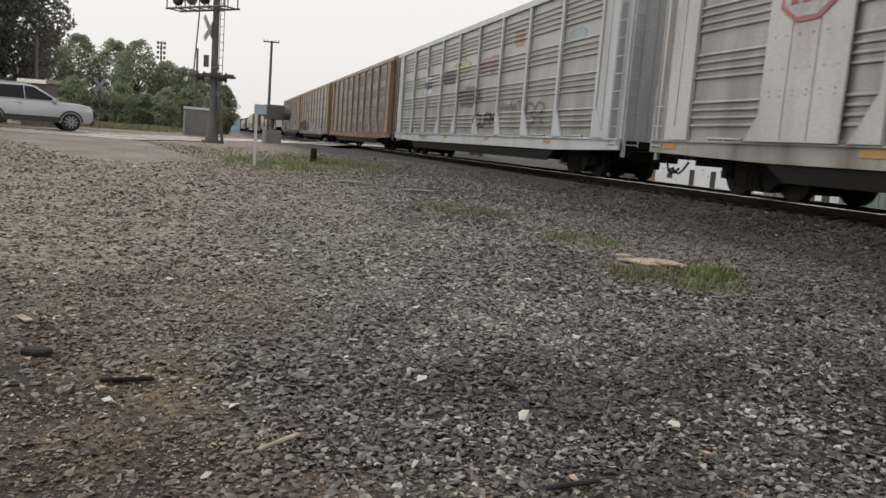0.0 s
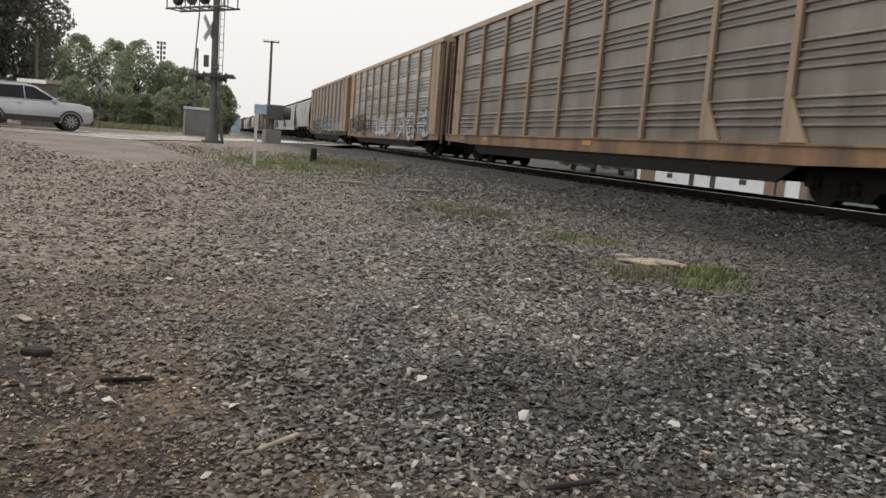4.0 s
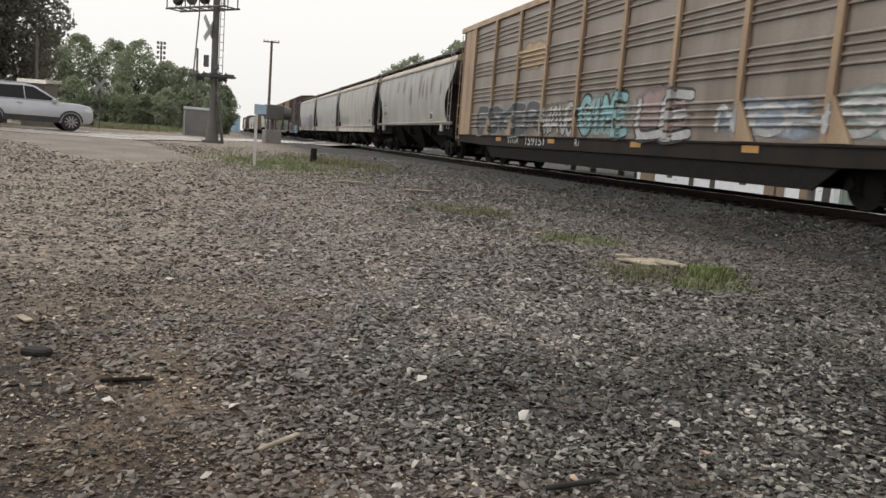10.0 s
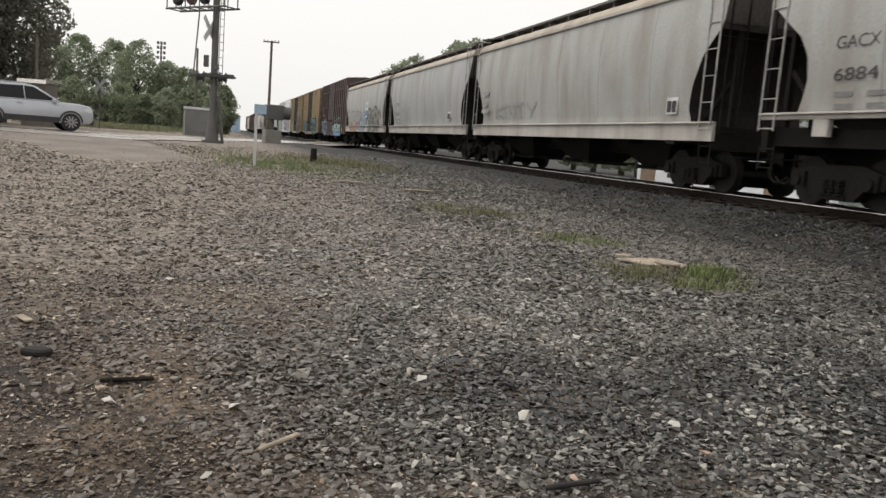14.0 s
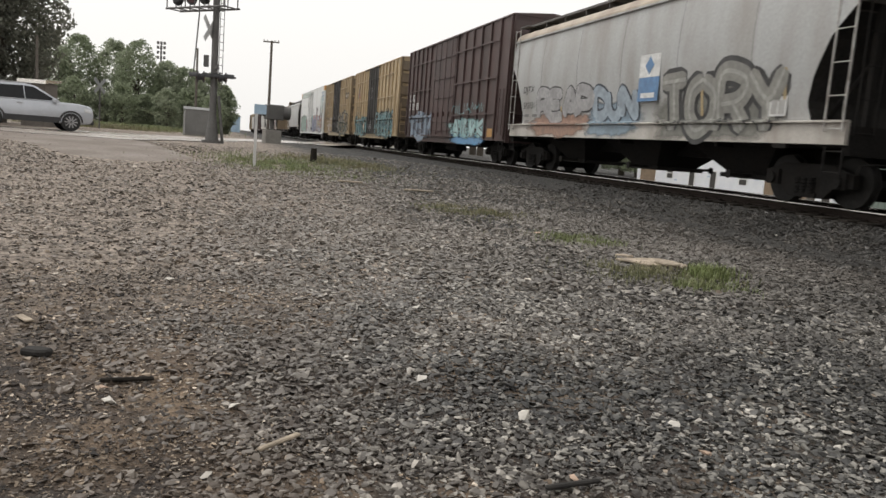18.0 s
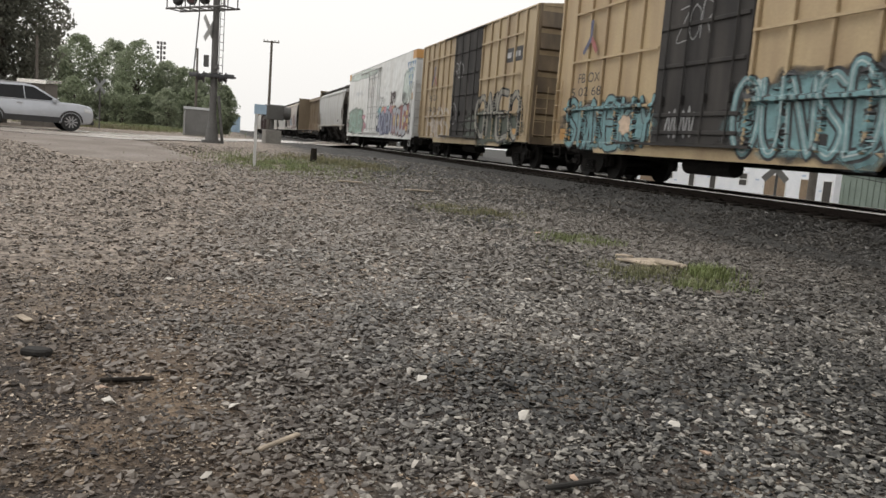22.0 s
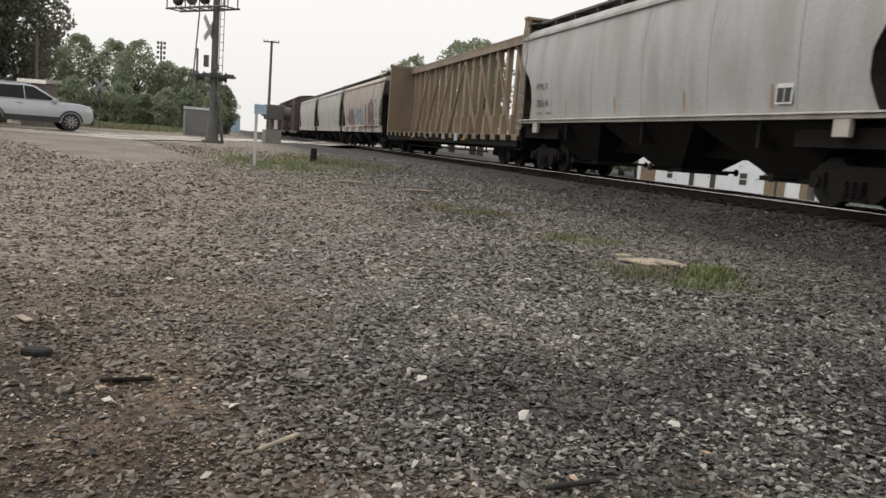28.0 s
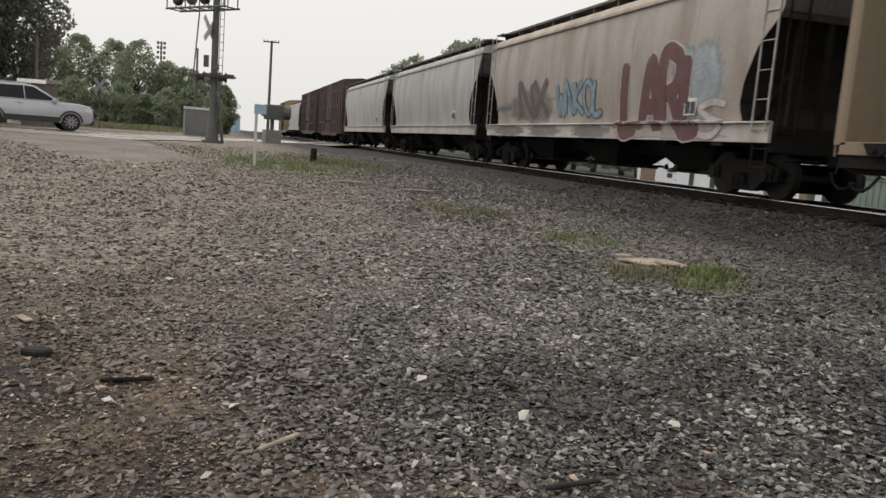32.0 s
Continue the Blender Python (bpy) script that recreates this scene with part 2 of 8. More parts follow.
def stone_material(name, ramp_stops, rough=0.55, dusty=False):
    m = bpy.data.materials.new(name)
    m.use_nodes = True
    nt = m.node_tree
    b = nt.nodes["Principled BSDF"]
    b.inputs["Roughness"].default_value = rough
    geo = nt.nodes.new("ShaderNodeNewGeometry")
    ramp = nt.nodes.new("ShaderNodeValToRGB")
    els = ramp.color_ramp.elements
    while len(els) < len(ramp_stops):
        els.new(0.5)
    for e, (p, c) in zip(els, ramp_stops):
        e.position, e.color = p, (*c, 1)
    nt.links.new(geo.outputs["Random Per Island"], ramp.inputs["Fac"])
    tc = nt.nodes.new("ShaderNodeTexCoord")
    n1 = nt.nodes.new("ShaderNodeTexNoise")
    n1.inputs["Scale"].default_value, n1.inputs["Detail"].default_value = 60, 4
    nt.links.new(tc.outputs["Object"], n1.inputs["Vector"])
    r1 = nt.nodes.new("ShaderNodeMapRange")
    r1.inputs["To Min"].default_value, r1.inputs["To Max"].default_value = 0.6, 1.4
    nt.links.new(n1.outputs["Fac"], r1.inputs["Value"])
    mul = nt.nodes.new("ShaderNodeMix")
    mul.data_type, mul.blend_type = "RGBA", "MULTIPLY"
    mul.inputs["Factor"].default_value = 1
    nt.links.new(ramp.outputs["Color"], mul.inputs["A"])
    nt.links.new(r1.outputs["Result"], mul.inputs["B"])
    damp = nt.nodes.new("ShaderNodeTexNoise")       # damp and drier stretches of gravel
    damp.inputs["Scale"].default_value, damp.inputs["Detail"].default_value = 0.9, 6
    nt.links.new(tc.outputs["Object"], damp.inputs["Vector"])
    r4 = nt.nodes.new("ShaderNodeMapRange")
    r4.inputs["From Min"].default_value, r4.inputs["From Max"].default_value = 0.36, 0.62
    r4.inputs["To Min"].default_value, r4.inputs["To Max"].default_value = 0.38, 1.24
    nt.links.new(damp.outputs["Fac"], r4.inputs["Value"])
    m4 = nt.nodes.new("ShaderNodeMix")
    m4.data_type, m4.blend_type = "RGBA", "MULTIPLY"
    m4.inputs["Factor"].default_value = 1
    nt.links.new(mul.outputs["Result"], m4.inputs["A"])
    nt.links.new(r4.outputs["Result"], m4.inputs["B"])
    last = m4.outputs["Result"]
    if dusty:               # darker stones next to the line, soil on the stones away from it
        pos = nt.nodes.new("ShaderNodeSeparateXYZ")
        nt.links.new(tc.outputs["Object"], pos.inputs["Vector"])
        n2 = nt.nodes.new("ShaderNodeTexNoise")
        n2.inputs["Scale"].default_value, n2.inputs["Detail"].default_value = 0.7, 5
        nt.links.new(tc.outputs["Object"], n2.inputs["Vector"])
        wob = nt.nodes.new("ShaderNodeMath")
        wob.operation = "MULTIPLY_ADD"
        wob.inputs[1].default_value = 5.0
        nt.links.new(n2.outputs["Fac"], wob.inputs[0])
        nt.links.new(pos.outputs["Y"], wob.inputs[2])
        wob_x = nt.nodes.new("ShaderNodeMath")
        wob_x.operation = "MULTIPLY_ADD"
        wob_x.inputs[1].default_value = 6.0
        nt.links.new(n2.outputs["Fac"], wob_x.inputs[0])
        nt.links.new(pos.outputs["X"], wob_x.inputs[2])
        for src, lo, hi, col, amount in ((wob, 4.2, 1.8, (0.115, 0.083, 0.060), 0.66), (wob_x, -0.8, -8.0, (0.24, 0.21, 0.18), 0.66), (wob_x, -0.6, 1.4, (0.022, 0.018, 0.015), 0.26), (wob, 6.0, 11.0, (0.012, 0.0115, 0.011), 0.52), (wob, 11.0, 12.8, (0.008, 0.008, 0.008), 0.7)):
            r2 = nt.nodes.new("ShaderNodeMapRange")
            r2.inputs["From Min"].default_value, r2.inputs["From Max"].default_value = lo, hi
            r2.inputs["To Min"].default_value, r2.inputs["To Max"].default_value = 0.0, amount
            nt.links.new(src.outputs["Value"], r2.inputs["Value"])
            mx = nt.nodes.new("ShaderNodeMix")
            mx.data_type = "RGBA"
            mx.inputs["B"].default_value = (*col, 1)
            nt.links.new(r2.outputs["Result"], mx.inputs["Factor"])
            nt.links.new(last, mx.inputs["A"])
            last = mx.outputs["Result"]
    nt.links.new(last, b.inputs["Base Color"])
    bp = nt.nodes.new("ShaderNodeBump")
    bp.inputs["Strength"].default_value, bp.inputs["Distance"].default_value = 0.3, 0.004
    nt.links.new(n1.outputs["Fac"], bp.inputs["Height"])
    nt.links.new(bp.outputs["Normal"], b.inputs["Normal"])
    return m


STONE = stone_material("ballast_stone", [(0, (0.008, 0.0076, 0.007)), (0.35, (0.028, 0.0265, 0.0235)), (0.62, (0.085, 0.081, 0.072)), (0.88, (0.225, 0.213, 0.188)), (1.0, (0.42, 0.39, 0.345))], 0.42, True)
rng = np.random.default_rng(7)
# near and far edges of the dirt drive and of the road
DRIVE = [((-25.5, -9), (-27.2, -9)), ((-24.2, -5.6), (-28.2, -6)), ((-22.6, -4.5), (-28.4, -4.6)), ((-20.4, -3.6), (-28.8, -3.6)), ((-19.7, -2.4), (-28.6, -2.9)), ((-20.1, -1.3), (-27.0, -2.2)), ((-21.9, -0.45), (-24.4, -1.35))]
ROAD = [((-20, -24), (-37, -26)), ((-27, -10), (-37.5, -14)), ((-28, -6.5), (-38.5, -10)), ((-28.4, -3.2), (-40.5, -6)), ((-34.2, -1.0), (-43.6, -2.4)), ((-38, 0.2), (-49, -0.3)), ((-45, 1.6), (-62, 4.1)), ((-57, 6.6), (-74, 7.5)), ((-64, 11.65), (-82, 11.65)), ((-78, 24), (-95, 22)), ((-110, 55), (-125, 52))]


def within(pairs, x, y):
    """Is the spot on the strip between the two edges?"""
    ring = [a for a, _ in pairs] + [b for _, b in reversed(pairs)]
    hit = False
    for (x0, y0), (x1, y1) in zip(ring, ring[1:] + ring[:1]):
        if (y0 > y) != (y1 > y) and x < x0 + (y - y0) / (y1 - y0) * (x1 - x0):
            hit = not hit
    return hit


def bare_earth(x, y):
    """How far the gravel is worn away, 0 to 1."""
    return smooth01((0.75 + 0.01 * (x + 3) - y) / 1.3 + 0.8 * noise.noise((x * 0.7, y * 0.7, 2)) + 0.35 * noise.noise((x * 2.3, y * 2.3, 5)))


def scatter_spots(r0, r1, count):
    """Even spots in the fan of ground before the eye."""
    for _ in range(int(count)):
        r = math.sqrt(rng.uniform(r0 * r0, r1 * r1))
        a = radians(163.5) + radians(rng.uniform(-36, 36))
        yield r * math.cos(a), r * math.sin(a)


spots, sizes, far_spots, far_sizes = [], [], [], []
for r0, r1, size, cover in ((1.6, 4, 0.031, 2.4), (4, 7.5, 0.038, 2.1), (7.5, 13, 0.056, 1.5), (13, 29, 0.060, 0.75)):
    for x, y in scatter_spots(r0, r1, 0.5 * radians(72) * (r1 ** 2 - r0 ** 2) * cover / (size * size * 0.8)):
        if y > YC - 1.30 or (x < -15 and (within(DRIVE, x, y) or within(ROAD, x, y))) or (x < -21 and -1.2 < y and rng.random() < 0.8):
            continue
        e = bare_earth(x, y)
        if rng.random() < e * (0.9 if x > -14 else 0.75):
            continue
        (spots if r1 < 10 else far_spots).append((x, y))
        (sizes if r1 < 10 else far_sizes).append(size * min(2.1, rng.lognormal(-0.05, 0.46)))
for x, y in scatter_spots(7.5, 17, 92000):         # the bank of the line is thick with stones
    if 5.2 < y < YC - 1.28:
        far_spots.append((x, y))
        far_sizes.append(0.05 * min(1.8, rng.lognormal(0, 0.38)))
for _ in range(75000):                             # the same gravel goes on all round
    r, a = 13 * math.sqrt(rng.uniform(0.0005, 1)), rng.uniform(-180, 180)
    x, y = r * math.cos(radians(a)), r * math.sin(radians(a))
    if y > YC - 1.4 or (r > 1.6 and 127.5 < a % 360 < 199.5) or rng.random() < 0.85 * bare_earth(x, y):
        continue
    far_spots.append((x, y))
    far_sizes.append(0.058 * min(1.8, rng.lognormal(0, 0.38)))
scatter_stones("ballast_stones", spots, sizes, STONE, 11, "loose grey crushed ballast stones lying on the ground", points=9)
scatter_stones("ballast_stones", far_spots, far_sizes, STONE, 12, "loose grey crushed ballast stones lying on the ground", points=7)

CHIP = stone_material("earthy_chip", [(0, (0.014, 0.010, 0.008)), (0.35, (0.05, 0.036, 0.026)), (0.65, (0.15, 0.11, 0.076)), (0.85, (0.30, 0.235, 0.17)), (1.0, (0.55, 0.47, 0.38))], 0.75)
DUSTY_CHIP = stone_material("dusty_chip", [(0, (0.05, 0.04, 0.034)), (0.4, (0.14, 0.115, 0.095)), (0.85, (0.27, 0.23, 0.19)), (1.0, (0.5, 0.45, 0.39))], 0.8)
chips, chip_sizes, dusty, dusty_sizes = [], [], [], []
for r0, r1, size, per in ((1.6, 4.2, 0.017, 4200), (4.2, 8, 0.024, 1500), (8, 15, 0.045, 230), (15, 27, 0.055, 100)):
    for x, y in scatter_spots(r0, r1, 0.5 * radians(72) * (r1 ** 2 - r0 ** 2) * per):
        if rng.random() > bare_earth(x, y) + 0.12 or y > 6:
            continue
        if x < -19 and (within(ROAD, x, y) or (within(DRIVE, x, y) and rng.random() < 0.93)):
            continue
        pale = x + rng.normal(0, 1.2) < -7.5
        (dusty if pale else chips).append((x, y))
        (dusty_sizes if pale else chip_sizes).append(size * min(2.6, rng.lognormal(0, 0.5)))
scatter_stones("earth_chips", chips, chip_sizes, CHIP, 13, "small brown stones and wood chips on bare earth", 0.3, 6)
scatter_stones("dusty_chips", dusty, dusty_sizes, DUSTY_CHIP, 14, "pale dusty gravel chips lying on dry earth", 0.3, 6)

# ---- track: rails, ties, plates ----
RUST = material("rail_rust", (0.019, 0.0145, 0.012), 0.85, 0.0, 40, 0.3, bump=0.3, spec=0.1)
SHINE = material("rail_head", (0.50, 0.48, 0.45), 0.26, 1.0, 50, 0.1, bump=0.02)
TIE_WOOD = material("tie_wood", (0.022, 0.019, 0.016), 0.9, 0, 25, 0.4, 4, bump=0.6, random_tint=0.35, spec=0.1)


def rail(y):
    ob = thing("rail", "worn steel rail with a bright polished head", "rail", "rails of the track", at=pose(0, y, 0))
    bm = bmesh.new()
    prism(bm, [(-0.07, -0.17), (0.07, -0.17), (0.07, -0.158), (0.012, -0.135), (0.012, -0.05), (0.036, -0.038), (0.036, -0.022), (-0.036, -0.022), (-0.036, -0.038), (-0.012, -0.05), (-0.012, -0.135), (-0.07, -0.158)], -420, 60, "x")
    part("web", bm, RUST, ob)
    bm = bmesh.new()
    prism(bm, [(-0.040, -0.024), (0.036, -0.009), (0.024, 0.001), (0.0, 0.004), (-0.024, 0.001), (-0.036, -0.009)], -420, 60, "x")
    part("head", bm, SHINE, ob, "polished running surface")
    return ob


RAIL_Y = (YC - 0.753, YC + 0.753)
for y in RAIL_Y:
    rail(y)

bm = bmesh.new()
box(bm, -0.115, 0.115, -1.3, 1.3, -0.17, 0.0)
tie_mesh = finish(bm, "tie", TIE_WOOD, bevel=0.012)
bm = bmesh.new()
box(bm, -0.09, 0.09, -0.18, 0.18, 0, 0.018)
for sx in (-0.06, 0.06):
    for sy in (-0.11, 0.11):
        box(bm, sx - 0.012, sx + 0.012, sy - 0.012, sy + 0.012, 0.0, 0.045)
plate_mesh = finish(bm, "tie_plate", RUST)
for i in range(150):
    x = 6 - i * 0.52
    t = thing("tie", "weathered wooden railway tie set in ballast", "railway tie", "ties of the track", at=pose(x + rng.uniform(-0.03, 0.03), YC + rng.uniform(-0.05, 0.05), -0.165, 0, 0, rng.uniform(-1.2, 1.2)))
    part("beam", tie_mesh, None, t)
    for y in (-0.753, 0.753):
        part("tie_plate", plate_mesh, None, t, at=pose(0, y, 0))

# ---- railway cars: each stands on the rails, local x along the line, -y towards the near side ----
BLACK = material("truck_black", (0.0115, 0.0107, 0.010), 0.85, 0.0, 20, 0.4, 3.0, (0.018, 0.015, 0.0125), 0.5, bump=0.3, spec=0.15)
STEEL = material("wheel_steel", (0.014, 0.013, 0.012), 0.7, 0.0, 20, 0.3, spec=0.25)
W_R = 0.457
WHEELSETS = []


def mesh_wheelset():
    bm = bmesh.new()
    rod(bm, (0, -1.05, 0), (0, 1.05, 0), 0.085, 12)
    for s in (-1, 1):
        y = s * 0.753
        rod(bm, (0, y - 0.065, 0), (0, y + 0.065, 0), W_R, 28)
        rod(bm, (0, y - s * 0.10, 0), (0, y - s * 0.065, 0), W_R + 0.025, 28)
        rod(bm, (0, y + s * 0.06, 0), (0, y + s * 0.10, 0), 0.15, 12, 0.11)
        for k in range(3):
            a = k * 2.094
            box(bm, 0.28 * math.cos(a) - 0.04, 0.28 * math.cos(a) + 0.04, y + s * 0.06 - 0.01, y + s * 0.06 + 0.02, 0.28 * math.sin(a) - 0.04, 0.28 * math.sin(a) + 0.04)
    return finish(bm, "wheelset", STEEL)


def mesh_sideframe():
    bm = bmesh.new()
    top = [(-1.14, 0.36), (-1.14, 0.60), (-0.62, 0.76), (0.62, 0.76), (1.14, 0.60), (1.14, 0.36)]
    low = [(0.70, 0.34), (0.46, 0.13), (-0.46, 0.13), (-0.70, 0.34)]
    prism(bm, top + low, -0.07, 0.07, "y")
    for sx in (-0.865, 0.865):
        box(bm, sx - 0.17, sx + 0.17, -0.14, 0.12, 0.33, 0.62)
        rod(bm, (sx, -0.20, 0.457), (sx, -0.10, 0.457), 0.11, 12)
    box(bm, -0.30, 0.30, -0.12, 0.10, 0.14, 0.22)
    for sx in (-0.18, 0.0, 0.18):
        for zz in (0.22, 0.28, 0.34, 0.40, 0.46):
            rod(bm, (sx, -0.11, zz), (sx, -0.11, zz + 0.04), 0.075, 8)
    return finish(bm, "sideframe", BLACK)


def mesh_bolster():
    bm = bmesh.new()
    box(bm, -0.2, 0.2, -1.0, 1.0, 0.45, 0.72)
    rod(bm, (0, 0, 0.7), (0, 0, 0.86), 0.2, 10)
    return finish(bm, "bolster", BLACK)


def mesh_bar(name, x, y0, y1, z0, z1, top):
    bm = bmesh.new()
    prism(bm, [(-x, z0), (x, z0), (top, z1), (-top, z1)], y0, y1, "y")
    return finish(bm, name, BLACK)


WHEEL_MESH, FRAME_MESH, BOLSTER_MESH = mesh_wheelset(), mesh_sideframe(), mesh_bolster()
PLANK_MESH = mesh_bar("spring_plank", 0.34, -0.95, 0.95, 0.14, 0.24, 0.34)
BRAKE_MESH = mesh_bar("brake_beam", 0.05, -0.85, 0.85, 0.20, 0.50, 0.04)


def add_truck(car, x):
    t = new("truck")
    t.parent, t.matrix_basis = car, pose(x, 0, 0)
    t.empty_display_size = 0.2
    part("bolster", BOLSTER_MESH, None, t)
    part("spring_plank", PLANK_MESH, None, t)
    for dx in (-0.40, 0.40):
        part("brake_beam", BRAKE_MESH, None, t, at=pose(dx, 0, 0))
    for y in (-1.0, 1.0):
        part("sideframe", FRAME_MESH, None, t, at=pose(0, y, 0, 0, 0, 0 if y < 0 else 180))
    for dx in (-0.865, 0.865):
        w = part("wheelset", WHEEL_MESH, None, t, at=pose(0, 0, W_R))
        w.matrix_parent_inverse = pose(dx, 0, 0)
        WHEELSETS.append(w)


def add_coupler(car, x, s):
    bm = bmesh.new()
    box(bm, min(x, x + s * 0.75), max(x, x + s * 0.75), -0.1, 0.1, 0.72, 0.95)
    box(bm, x + s * 0.75 - 0.18, x + s * 0.75 + 0.18, -0.16, 0.16, 0.68, 0.99)
    part("coupler", bm, BLACK, car)
    bm = bmesh.new()
    tube(bm, [(x + s * 0.3, -0.25, 0.62), (x + s * 0.45, -0.29, 0.42), (x + s * 0.6, -0.3, 0.32), (x + s * 0.8, -0.3, 0.34), (x + s * 0.95, -0.28, 0.45)], 0.03)
    part("air_hose", bm, BLACK, car)
    bm = bmesh.new()
    tube(bm, [(x, -0.2, 0.8), (x + s * 0.1, -0.9, 0.8), (x + s * 0.16, -1.30, 0.76), (x + s * 0.16, -1.36, 0.6)], 0.018)
    part("uncoupling_lever", bm, BLACK, car)


def ladder_bm(x, y, z0, z1, w, step, along="x", r=0.016):
    """A ladder with two stiles and round rungs."""
    bm = bmesh.new()
    d = Vector((w, 0, 0)) if along == "x" else Vector((0, w, 0))
    p = Vector((x, y, 0))
    for q in (p, p + d):
        box(bm, q.x - 0.014, q.x + 0.014, q.y - 0.014, q.y + 0.014, z0 - 0.05, z1 + 0.05)
    z = z0
    while z <= z1 + 0.01:
        rod(bm, p + Vector((0, 0, z)), p + d + Vector((0, 0, z)), r, 6)
        z += step
    return bm


PLACED = []     # (car, place in the train)


def start_car(name, label, x0, x1, category="freight car"):
    car = thing(name, label, category, "cars of the train", at=pose((x0 + x1) / 2 + travel(0), YC, 0))
    PLACED.append((car, (x0 + x1) / 2))
    return car, (x1 - x0) / 2


# -- autorack
DARK_SEAM = material("joint_shadow_dirt", (0.05, 0.045, 0.04), 0.8, 0, 20, 0.2)
RACK_Y = -1.52
TIERS = (1.40, 2.42, 3.43, 4.44)


RIDGE = ((-0.030, 0.0), (-0.014, 0.055), (0.0, 0.058), (0.050, 0.0))     # height from the ridge's crown, how far it stands out
RIDGE_Z = [t + 0.165 * k + 0.02 for t in TIERS for k in range(5 if t > 4 else 4)]


def rack_surface(x, z):
    """How far the ridged panels stand out at height z."""
    for c in RIDGE_Z:
        d = z - c
        for (a, ya), (b, yb) in zip(RIDGE, RIDGE[1:]):
            if a <= d <= b:
                return RACK_Y - (ya + (yb - ya) * (d - a) / (b - a))
    return RACK_Y


def rack_panel_mesh(width, mat):
    zs = [1.10]
    for c in RIDGE_Z:
        zs += [c + d for d, _ in RIDGE]
    zs.append(5.42)
    bm = bmesh.new()
    rows = []
    for z in zs:
        y = rack_surface(0, z) - RACK_Y
        rows.append([bm.verts.new((x, y, z)) for x in (0.0, width)] + [bm.verts.new((x, 0.03, z)) for x in (width, 0.0)])
    for a, b in zip(rows, rows[1:]):
        bm.faces.new((a[0], a[1], b[1], b[0]))
        bm.faces.new((a[2], a[3], b[3], b[2]))
        bm.faces.new((a[1], a[2], b[2], b[1]))
        bm.faces.new((a[3], a[0], b[0], b[3]))
    bm.faces.new(rows[0][::-1])
    bm.faces.new(rows[-1])
    return finish(bm, "panel", mat)


